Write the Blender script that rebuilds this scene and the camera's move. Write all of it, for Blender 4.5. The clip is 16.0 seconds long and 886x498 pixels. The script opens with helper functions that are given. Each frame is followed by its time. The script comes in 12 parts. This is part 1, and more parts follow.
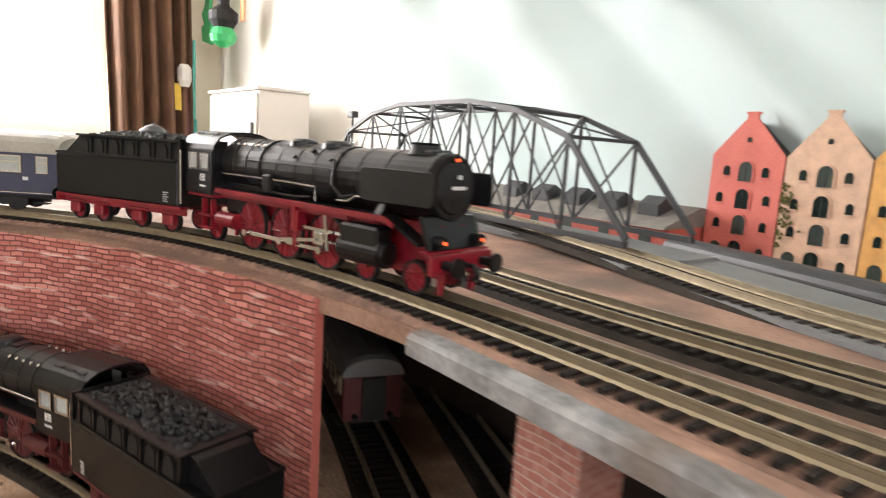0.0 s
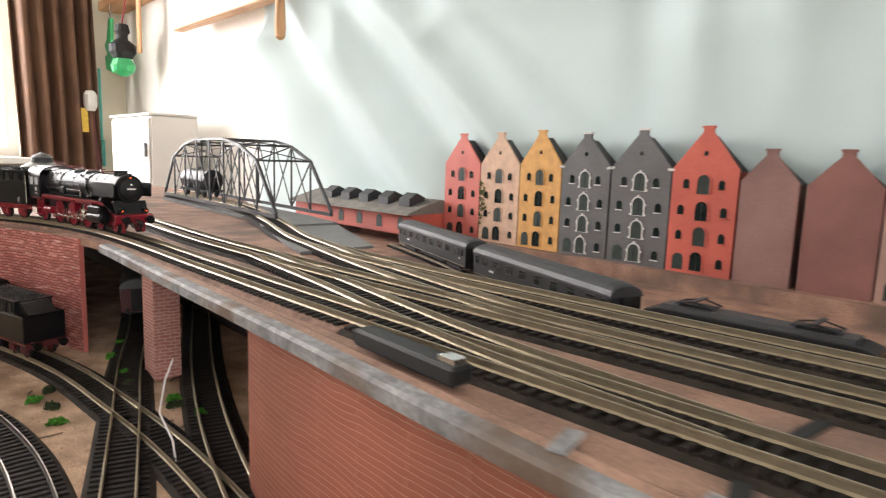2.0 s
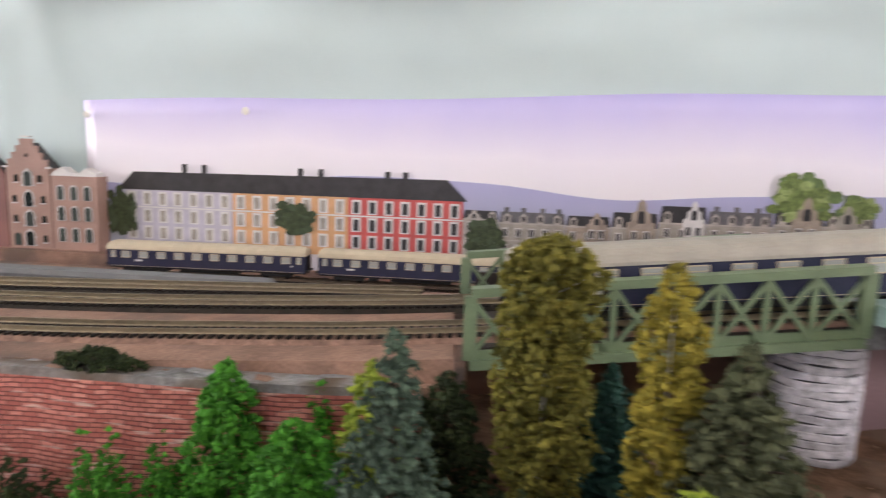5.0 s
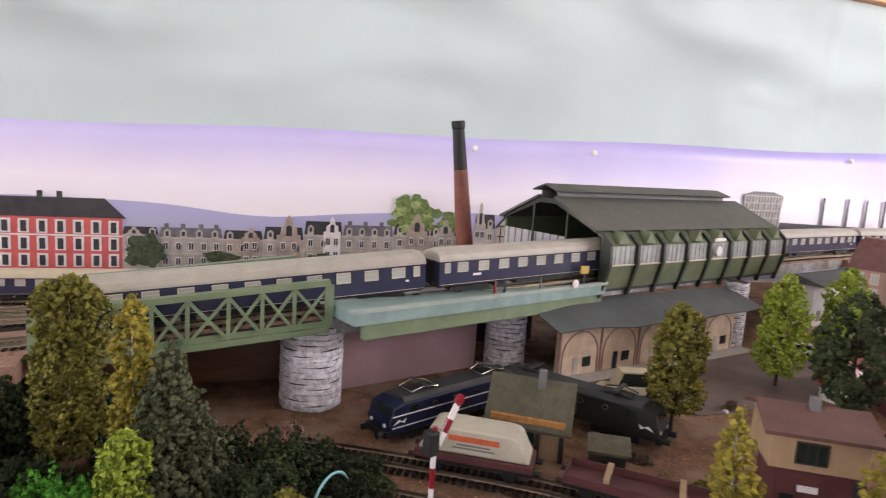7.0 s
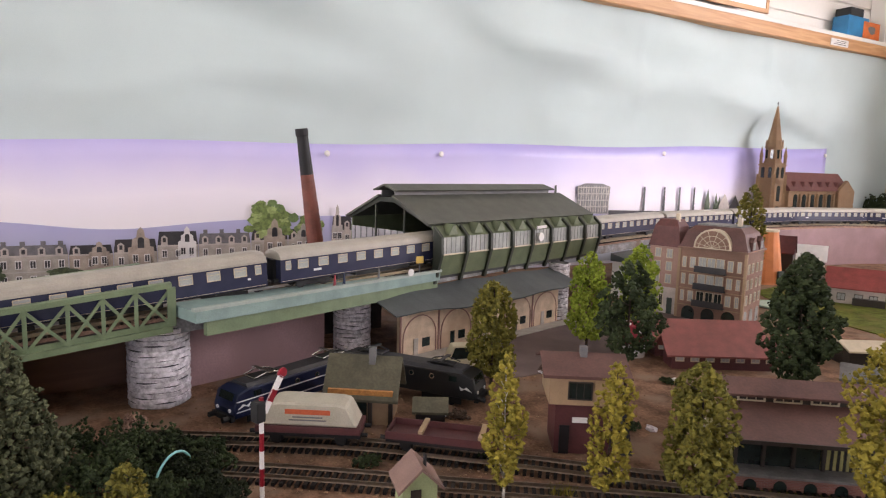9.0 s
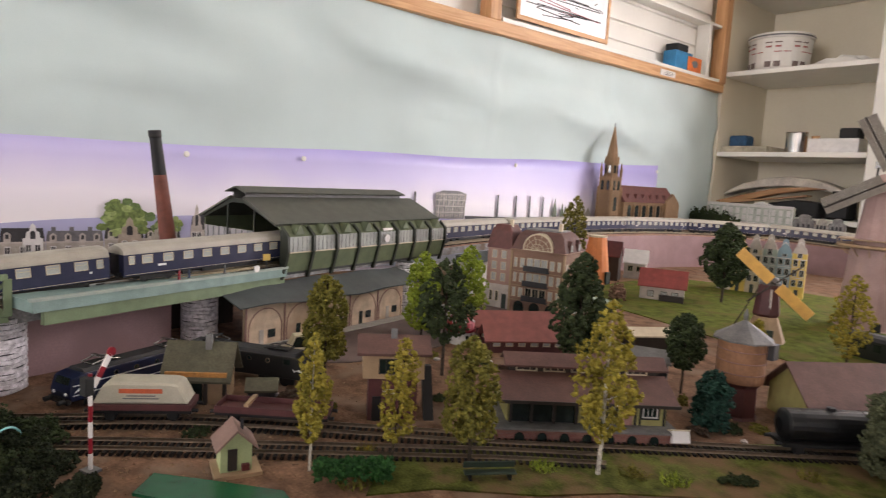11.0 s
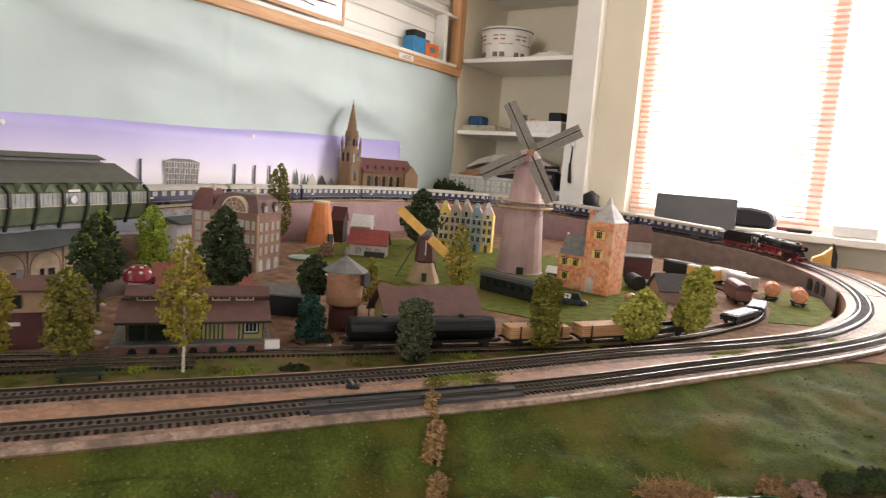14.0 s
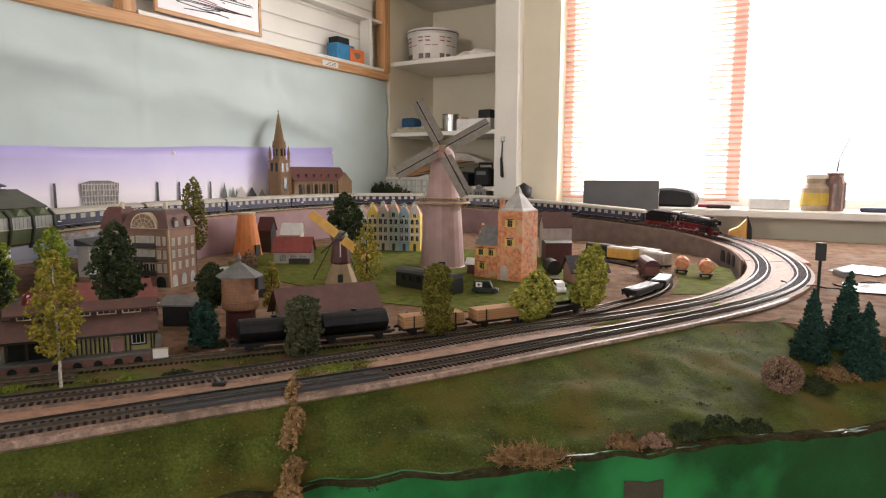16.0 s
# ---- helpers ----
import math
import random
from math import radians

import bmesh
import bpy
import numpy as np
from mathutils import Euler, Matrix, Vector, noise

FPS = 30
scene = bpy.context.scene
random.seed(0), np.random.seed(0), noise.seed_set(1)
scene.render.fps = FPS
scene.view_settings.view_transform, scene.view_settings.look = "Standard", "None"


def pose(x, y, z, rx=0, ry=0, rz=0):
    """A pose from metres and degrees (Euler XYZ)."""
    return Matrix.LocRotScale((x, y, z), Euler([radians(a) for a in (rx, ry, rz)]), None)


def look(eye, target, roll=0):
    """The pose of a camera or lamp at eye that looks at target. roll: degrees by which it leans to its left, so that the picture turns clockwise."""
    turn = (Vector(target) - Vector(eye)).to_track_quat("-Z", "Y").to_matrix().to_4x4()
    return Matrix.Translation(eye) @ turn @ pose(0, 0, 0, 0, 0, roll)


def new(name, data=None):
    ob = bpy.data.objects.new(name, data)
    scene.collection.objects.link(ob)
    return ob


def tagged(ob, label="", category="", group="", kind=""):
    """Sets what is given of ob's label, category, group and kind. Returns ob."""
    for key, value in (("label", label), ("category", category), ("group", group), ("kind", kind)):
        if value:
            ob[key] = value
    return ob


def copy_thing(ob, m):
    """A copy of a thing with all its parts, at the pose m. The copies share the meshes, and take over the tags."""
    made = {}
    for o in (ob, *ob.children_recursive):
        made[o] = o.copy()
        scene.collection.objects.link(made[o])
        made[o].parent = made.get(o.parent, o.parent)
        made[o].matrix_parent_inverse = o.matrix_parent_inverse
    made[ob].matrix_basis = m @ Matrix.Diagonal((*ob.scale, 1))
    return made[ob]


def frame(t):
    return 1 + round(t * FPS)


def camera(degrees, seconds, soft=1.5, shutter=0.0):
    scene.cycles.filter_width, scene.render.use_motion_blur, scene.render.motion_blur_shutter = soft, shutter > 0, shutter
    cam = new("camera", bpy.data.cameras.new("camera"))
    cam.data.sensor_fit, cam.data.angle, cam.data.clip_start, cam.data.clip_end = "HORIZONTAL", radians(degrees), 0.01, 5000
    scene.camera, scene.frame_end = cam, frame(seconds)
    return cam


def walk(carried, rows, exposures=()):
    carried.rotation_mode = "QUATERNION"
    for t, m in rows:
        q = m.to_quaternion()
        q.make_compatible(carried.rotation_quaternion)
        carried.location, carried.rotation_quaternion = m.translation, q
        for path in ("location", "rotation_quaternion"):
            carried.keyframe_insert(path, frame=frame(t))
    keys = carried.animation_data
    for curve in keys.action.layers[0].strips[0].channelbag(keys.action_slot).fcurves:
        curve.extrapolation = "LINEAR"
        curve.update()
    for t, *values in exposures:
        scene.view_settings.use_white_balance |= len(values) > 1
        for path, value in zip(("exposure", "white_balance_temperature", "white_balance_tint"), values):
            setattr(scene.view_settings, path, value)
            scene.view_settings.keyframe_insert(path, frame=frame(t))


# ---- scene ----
cam = camera(70.7, 16.0, 1.15, 0.35)
METRES, EYE, TILT, LEAN, TURN = 1.85, 1.15, 0.0, 0.0, -38.2
ROWS = [
    (0.0, 0.0, 0.0, 0.0, 0.57, -8.97, -3.59),
    (0.5, 0.0331, -0.0445, 0.0013, -0.57, -8.83, -2.33),
    (1.0, 0.0649, -0.0909, 0.0083, -1.66, -8.09, -1.91),
    (1.5, 0.0919, -0.1333, 0.008, -3.17, -8.08, -1.52),
    (2.0, 0.1182, -0.177, 0.011, -4.69, -8.13, -1.89),
    (2.5, 0.1487, -0.2247, 0.0133, -7.14, -8.07, -3.17),
    (3.0, 0.1803, -0.2803, 0.016, -10.16, -8.02, -4.11),
    (3.5, 0.2126, -0.3363, 0.0164, -16.61, -8.21, -3.23),
    (4.0, 0.2378, -0.3951, 0.018, -25.4, -9.03, -2.7),
    (4.5, 0.2537, -0.4483, 0.024, -34.13, -9.33, -2.43),
    (5.0, 0.256, -0.4942, 0.0341, -46.01, -8.82, -1.94),
    (7.5, 0.2165, -0.6207, 0.0651, -72.19, -7.83, -3.28),
    (8.0, 0.2074, -0.6308, 0.0648, -76.01, -7.47, -1.98),
    (10.5, 0.1733, -0.6638, 0.0673, -85.83, -6.97, -3.56),
    (11.0, 0.155, -0.6782, 0.0683, -90.29, -6.49, -3.45),
    (11.5, 0.137, -0.6892, 0.0677, -94.33, -6.33, -3.25),
    (12.0, 0.1164, -0.7039, 0.067, -97.45, -6.57, -3.25),
    (12.5, 0.0986, -0.7167, 0.0648, -100.89, -6.9, -3.6),
    (13.0, 0.0832, -0.7406, 0.0618, -102.43, -6.85, -4.08),
    (13.5, 0.0644, -0.7608, 0.0665, -105.47, -7.33, -4.32),
    (14.0, 0.0518, -0.7859, 0.068, -107.31, -7.48, -4.35),
    (14.5, 0.041, -0.8039, 0.0677, -109.42, -7.52, -0.89),
    (15.0, 0.0376, -0.8163, 0.0668, -110.14, -7.11, -0.5),
    (15.5, 0.031, -0.8265, 0.0653, -110.44, -6.95, -0.37),
    (16.0, 0.0215, -0.8351, 0.0637, -110.98, -6.95, -0.19),
]
walk(cam, [(t, pose(0, 0, EYE, TILT, LEAN, TURN) @ pose(METRES * x, METRES * y, METRES * z, 90 + pitch, roll, yaw)) for t, x, y, z, yaw, pitch, roll in ROWS], [(0.0, 0.58, 6450, 11), (1.0, 0.46, 6420, 11), (2.0, 0.36, 6400, 11), (4.0, 0.36, 6250, 14), (5.2, 0.48, 6200, 16), (8.0, 0.44, 6300, 21), (10.5, 0.20, 6400, 17), (12.0, 0.25, 6580, 15), (13.5, 0.27, 6600, 13), (14.5, 0.05, 6600, 13), (16.0, -0.10, 6600, 13)])

# ---- world, window and fill light, exposure ----
world = bpy.data.worlds.new("sky")
scene.world = world
world.use_nodes = True
wn = world.node_tree.nodes
sky = wn.new("ShaderNodeTexSky")
sky.sky_type, sky.sun_disc = "NISHITA", False
sky.sun_elevation, sky.sun_rotation = radians(35), radians(200)
world.node_tree.links.new(sky.outputs[0], wn["Background"].inputs[0])
wn["Background"].inputs[1].default_value = 0.12


def area_lamp(name, at, target, sx, sy, watts, colour):
    d = bpy.data.lights.new(name, "AREA")
    d.shape, d.size, d.size_y, d.energy, d.color = "RECTANGLE", sx, sy, watts, colour
    ob = new(name, d)
    ob.matrix_world = look(at, target)
    return ob


# daylight in the openings of the two windows
area_lamp("window_and_fill_light", (-0.78, -3.70, 1.72), (-0.78, 0, 1.55), 1.42, 1.06, 37, (1.0, 0.955, 0.965))
area_lamp("window_and_fill_light", (-0.39, 2.50, 1.68), (-0.2, -3, 1.55), 1.58, 1.10, 58, (1.0, 0.955, 0.96))
# weak fill lamp added behind the path, no known window there
area_lamp("window_and_fill_light", (-2.62, -0.6, 1.75), (0, -0.6, 1.35), 1.5, 1.0, 7.5, (1.0, 0.955, 1.0))

# ---- building tools ----
def part(name, bm, material, parent=None, label="", smooth=False):
    """Links a bmesh as one mesh object under a thing or a part."""
    me = bpy.data.meshes.new(name)
    bm.to_mesh(me)
    bm.free()
    if material:
        me.materials.append(material)
    if smooth:
        for p in me.polygons:
            p.use_smooth = True
    ob = new(name, me)
    if parent:
        ob.parent = parent
    if label:
        ob["label"] = label
    return ob


def again(name, ob, m, parent):
    """One more object on the mesh of ob."""
    o = new(name, ob.data)
    o.parent = parent
    o.matrix_basis = m
    return o


def empty(name, m=None, label="", category="", group="", kind=""):
    ob = new(name)
    ob.empty_display_size = 0.01
    if m:
        ob.matrix_basis = m
    return tagged(ob, label, category, group, kind)


def struct(name, bm, material, label="", smooth=False):
    return tagged(part(name, bm, material, None, label, smooth), kind="structure")


def BX(*boxes, bevel=0.0):
    """A bmesh of boxes (x0, x1, y0, y1, z0, z1)."""
    bm = bmesh.new()
    for b in boxes:
        box(bm, *b)
    if bevel:
        bmesh.ops.bevel(bm, geom=bm.edges[:], offset=bevel, segments=1, affect="EDGES", clamp_overlap=True)
    return bm


def box(bm, x0, x1, y0, y1, z0, z1, m=None):
    vs = [bm.verts.new((x, y, z)) for z in (z0, z1) for y in (y0, y1) for x in (x0, x1)]
    for f in ((0, 2, 3, 1), (4, 5, 7, 6), (0, 1, 5, 4), (2, 6, 7, 3), (0, 4, 6, 2), (1, 3, 7, 5)):
        bm.faces.new([vs[i] for i in f])
    if m is not None:
        for v in vs:
            v.co = m @ v.co
    return bm


def cyl(bm, p0, p1, r0, r1=None, n=12, caps=True):
    """A cylinder or cone between two points."""
    p0, p1 = Vector(p0), Vector(p1)
    r1 = r0 if r1 is None else r1
    q = (p1 - p0).to_track_quat("Z", "Y")
    rings = []
    for p, r in ((p0, r0), (p1, r1)):
        rings.append([bm.verts.new(p + q @ Vector((r * math.cos(2 * math.pi * i / n), r * math.sin(2 * math.pi * i / n), 0))) for i in range(n)])
    for i in range(n):
        j = (i + 1) % n
        bm.faces.new((rings[0][i], rings[0][j], rings[1][j], rings[1][i]))
    if caps:
        bm.faces.new(rings[0][::-1])
        bm.faces.new(rings[1])
    return bm


def tube(bm, pts, r, n=6):
    """A bent rod through points."""
    pts = [Vector(p) for p in pts]
    rings = []
    for k, p in enumerate(pts):
        a, b = pts[max(0, k - 1)], pts[min(len(pts) - 1, k + 1)]
        q = (b - a).to_track_quat("Z", "Y" if abs((b - a).normalized().z) < 0.999 else "X").to_matrix()
        f = 1.0
        if 0 < k < len(pts) - 1:
            f = 1 / max(0.5, math.cos((p - a).angle(b - p, 0.0) / 2))
        rings.append([bm.verts.new(p + q @ Vector((r * f * math.cos(2 * math.pi * (i + 0.5) / n), r * f * math.sin(2 * math.pi * (i + 0.5) / n), 0))) for i in range(n)])
    for a, b in zip(rings[:-1], rings[1:]):
        o = min(range(n), key=lambda i: (b[i].co - pts[rings.index(b)] - a[0].co + pts[rings.index(a)]).length)
        for i in range(n):
            j = (i + 1) % n
            bm.faces.new((a[i], a[j], b[(j + o) % n], b[(i + o) % n]))
    bm.faces.new(rings[0][::-1])
    bm.faces.new(rings[-1])
    return bm


def lathe(bm, prof, n=20, at=(0, 0, 0)):
    """A turned shape from (radius, height) pairs."""
    rings = []
    for r, z in prof:
        rings.append([bm.verts.new((at[0] + r * math.cos(2 * math.pi * i / n), at[1] + r * math.sin(2 * math.pi * i / n), at[2] + z)) for i in range(n)])
    for a, b in zip(rings[:-1], rings[1:]):
        for i in range(n):
            j = (i + 1) % n
            bm.faces.new((a[i], a[j], b[j], b[i]))
    bm.faces.new(rings[0][::-1])
    bm.faces.new(rings[-1])
    return bm


def prism(bm, poly, a, b, axis="y"):
    """A polygon pushed along an axis from a to b. Axis y: points (x, z); x: (y, z); z: (x, y)."""
    def put(p, c):
        return {"y": (p[0], c, p[1]), "x": (c, p[0], p[1]), "z": (p[0], p[1], c)}[axis]
    lo = [bm.verts.new(put(p, a)) for p in poly]
    hi = [bm.verts.new(put(p, b)) for p in poly]
    bm.faces.new(lo)
    bm.faces.new(hi[::-1])
    n = len(poly)
    for i in range(n):
        bm.faces.new((lo[i], hi[i], hi[(i + 1) % n], lo[(i + 1) % n]))
    bmesh.ops.recalc_face_normals(bm, faces=bm.faces[:])
    return bm


def PR(poly, a, b, axis="y", bevel=0.0):
    bm = prism(bmesh.new(), poly, a, b, axis)
    if bevel:
        bmesh.ops.bevel(bm, geom=bm.edges[:], offset=bevel, segments=1, affect="EDGES", clamp_overlap=True)
    return bm


def CY(*a, **k):
    return cyl(bmesh.new(), *a, **k)


def blob(bm, c, r, jitter=0.3, squash=1.0, rng=random):
    """A small uneven clump."""
    out = bmesh.ops.create_icosphere(bm, subdivisions=1, radius=r)
    for v in out["verts"]:
        v.co = Vector((v.co.x, v.co.y, v.co.z * squash)) * (1 + rng.uniform(-jitter, jitter)) + Vector(c)


_PHI = (1 + 5 ** 0.5) / 2
_ICO = np.array([(-1, _PHI, 0), (1, _PHI, 0), (-1, -_PHI, 0), (1, -_PHI, 0), (0, -1, _PHI), (0, 1, _PHI), (0, -1, -_PHI), (0, 1, -_PHI), (_PHI, 0, -1), (_PHI, 0, 1), (-_PHI, 0, -1), (-_PHI, 0, 1)]) / (1 + _PHI ** 2) ** 0.5
_ICF = np.array([(0, 11, 5), (0, 5, 1), (0, 1, 7), (0, 7, 10), (0, 10, 11), (1, 5, 9), (5, 11, 4), (11, 10, 2), (10, 7, 6), (7, 1, 8), (3, 9, 4), (3, 4, 2), (3, 2, 6), (3, 6, 8), (3, 8, 9), (4, 9, 5), (2, 4, 11), (6, 2, 10), (8, 6, 7), (9, 8, 1)])


def clumps(name, centres, radii, material, parent=None, label="", jitter=0.4, seed=0):
    """Many small uneven tufts as one mesh."""
    g = np.random.default_rng(seed)
    c, r = np.asarray(centres), np.asarray(radii)
    n = len(c)
    v = _ICO[None] * (1 + g.uniform(-jitter, jitter, (n, 12, 1))) * r[:, None, None] + c[:, None, :]
    f = _ICF[None] + 12 * np.arange(n)[:, None, None]
    me = bpy.data.meshes.new(name)
    me.from_pydata(v.reshape(-1, 3).tolist(), [], f.reshape(-1, 3).tolist())
    me.materials.append(material)
    ob = new(name, me)
    if parent:
        ob.parent = parent
    if label:
        ob["label"] = label
    return ob


def local(p0, p1, z):
    """A frame on the ground: x from p0 to p1, y away from the aisle, z up."""
    u = Vector((p1[0] - p0[0], p1[1] - p0[1], 0)).normalized()
    m = Matrix((u, Vector((-u.y, u.x, 0)), Vector((0, 0, 1)))).transposed().to_4x4()
    m.translation = (p0[0], p0[1], z)
    return m


def span(p0, p1):
    return math.hypot(p1[0] - p0[0], p1[1] - p0[1])


class Path:
    """A polyline smoothed and sampled by arc length."""
    def __init__(self, pts, step=0.004):
        pts = [Vector(p) for p in pts]
        ext = [2 * pts[0] - pts[1]] + pts + [2 * pts[-1] - pts[-2]]
        fine = []
        for i in range(1, len(ext) - 2):
            p0, p1, p2, p3 = ext[i - 1:i + 3]
            n = max(2, int((p2 - p1).length / step))
            for k in range(n):
                t = k / n
                fine.append(0.5 * (2 * p1 + (p2 - p0) * t + (2 * p0 - 5 * p1 + 4 * p2 - p3) * t * t + (3 * p1 - p0 - 3 * p2 + p3) * t ** 3))
        fine.append(pts[-1])
        self.p = fine
        self.s = [0.0]
        for a, b in zip(fine[:-1], fine[1:]):
            self.s.append(self.s[-1] + (b - a).length)
        self.length = self.s[-1]

    def at(self, s):
        s = min(max(s, 0.0), self.length)
        lo = int(np.searchsorted(self.s, s)) - 1
        lo = min(max(lo, 0), len(self.p) - 2)
        f = (s - self.s[lo]) / max(1e-9, self.s[lo + 1] - self.s[lo])
        return self.p[lo].lerp(self.p[lo + 1], f)

    def pose_at(self, s, half=0.01):
        """Place and heading: x runs along the path, z up."""
        d = (self.at(s + half) - self.at(s - half)).normalized()
        side = Vector((0, 0, 1)).cross(d).normalized()
        up = d.cross(side)
        m = Matrix((d, side, up)).transposed().to_4x4()
        m.translation = self.at(s)
        return m

    def near(self, x, y):
        return min(zip(self.s, self.p), key=lambda q: (q[1].x - x) ** 2 + (q[1].y - y) ** 2)[0]


def sweep(bm, path, prof, s0=0.0, s1=None, step=0.012):
    """Pushes a closed profile of (side, up) along a path, with distances as UVs."""
    s1 = path.length if s1 is None else s1
    n = max(2, int((s1 - s0) / step))
    uv = bm.loops.layers.uv.verify()
    rings = []
    for k in range(n + 1):
        s = s0 + (s1 - s0) * k / n
        m = path.pose_at(s)
        rings.append((s, [bm.verts.new(m @ Vector((0, a, b))) for a, b in prof]))
    m = len(prof)
    for (sa, ra), (sb, rb) in zip(rings[:-1], rings[1:]):
        for i in range(m):
            j = (i + 1) % m
            f = bm.faces.new((ra[i], ra[j], rb[j], rb[i]))
            for lp, q in zip(f.loops, ((sa, i), (sa, i + 1), (sb, i + 1), (sb, i))):
                lp[uv].uv = (q[0], ra[q[1] % m].co.z)
    bm.faces.new(rings[0][1][::-1])
    bm.faces.new(rings[-1][1])
    bmesh.ops.recalc_face_normals(bm, faces=bm.faces[:])
    return bm


def arch(y, z, w, h, n=6):
    """An arched opening's outline (y, z) standing on z."""
    r = w / 2
    return [(y - r, z), (y - r, z + h - r)] + [(y - r * math.cos(a), z + h - r + r * math.sin(a)) for a in np.linspace(0, math.pi, n + 2)[1:-1]] + [(y + r, z + h - r), (y + r, z)]


def sheet(rows):
    """A grid of points as one surface."""
    bm = bmesh.new()
    vs = [[bm.verts.new(p) for p in r] for r in rows]
    for a, b in zip(vs[:-1], vs[1:]):
        for i in range(len(a) - 1):
            bm.faces.new((a[i], a[i + 1], b[i + 1], b[i]))
    return bm


def plate(poly, z0, z1):
    """A flat board with an outline of (x, y)."""
    return PR(poly, z0, z1, "z")


# ---- materials ----
def deep(c):
    """Deepens darker base colours, putting camera contrast and dark shading into the paint."""
    k = min(1.0, (max(max(c), 0.004) / 0.5) ** 0.28)
    return tuple(q * k for q in c)


def mat(name, col, rough=0.6, var=0.18, scale=60.0, bump=0.15, bscale=900.0, metal=0.0, col2=None, each=0.0, grime=None, coat=0.0, spec=0.5):
    """A plain surface with stains at one scale and grain at another."""
    col = deep(col) if not metal else col
    col2 = deep(col2) if col2 else None
    grime = deep(grime) if grime else None
    m = bpy.data.materials.new(name)
    m.use_nodes = True
    n, k = m.node_tree.nodes, m.node_tree.links
    b = n["Principled BSDF"]
    tc = n.new("ShaderNodeTexCoord")
    big, small = n.new("ShaderNodeTexNoise"), n.new("ShaderNodeTexNoise")
    for t, s, d in ((big, scale, 4), (small, bscale, 3)):
        t.inputs["Scale"].default_value, t.inputs["Detail"].default_value = s, d
        k.new(tc.outputs["Object"], t.inputs["Vector"])
    ramp = n.new("ShaderNodeValToRGB")
    lo = tuple(c * (1 - var) for c in col) if col2 is None else col2
    hi = tuple(min(1, c * (1 + var * 0.6)) for c in col)
    ramp.color_ramp.elements[0].position, ramp.color_ramp.elements[1].position = 0.32, 0.68
    ramp.color_ramp.elements[0].color, ramp.color_ramp.elements[1].color = (*lo, 1), (*hi, 1)
    k.new(big.outputs["Fac"], ramp.inputs["Fac"])
    grain = n.new("ShaderNodeMixRGB")
    grain.blend_type, grain.inputs[0].default_value = "OVERLAY", min(1.0, var * 1.6)
    k.new(ramp.outputs["Color"], grain.inputs[1])
    k.new(small.outputs["Fac"], grain.inputs[2])
    out = grain.outputs[0]
    if grime is not None:
        g = n.new("ShaderNodeTexNoise")
        g.inputs["Scale"].default_value, g.inputs["Detail"].default_value = scale * 0.35, 6
        k.new(tc.outputs["Object"], g.inputs["Vector"])
        gr = n.new("ShaderNodeValToRGB")
        gr.color_ramp.elements[0].position, gr.color_ramp.elements[1].position = 0.5, 0.66
        k.new(g.outputs["Fac"], gr.inputs["Fac"])
        gm = n.new("ShaderNodeMixRGB")
        k.new(gr.outputs["Color"], gm.inputs[0])
        k.new(out, gm.inputs[1])
        gm.inputs[2].default_value = (*grime, 1)
        out = gm.outputs[0]
    if each:
        oi, hs = n.new("ShaderNodeObjectInfo"), n.new("ShaderNodeHueSaturation")
        mr = n.new("ShaderNodeMapRange")
        mr.inputs["To Min"].default_value, mr.inputs["To Max"].default_value = 1 - each, 1 + each
        k.new(oi.outputs["Random"], mr.inputs["Value"])
        k.new(mr.outputs[0], hs.inputs["Value"])
        k.new(out, hs.inputs["Color"])
        out = hs.outputs[0]
    k.new(out, b.inputs["Base Color"])
    b.inputs["Roughness"].default_value, b.inputs["Metallic"].default_value = rough, metal
    b.inputs["Specular IOR Level"].default_value = spec
    if coat:
        b.inputs["Coat Weight"].default_value = coat
    if bump:
        bp = n.new("ShaderNodeBump")
        bp.inputs["Strength"].default_value, bp.inputs["Distance"].default_value = bump, 0.0006
        k.new(small.outputs["Fac"], bp.inputs["Height"])
        k.new(bp.outputs["Normal"], b.inputs["Normal"])
    return m


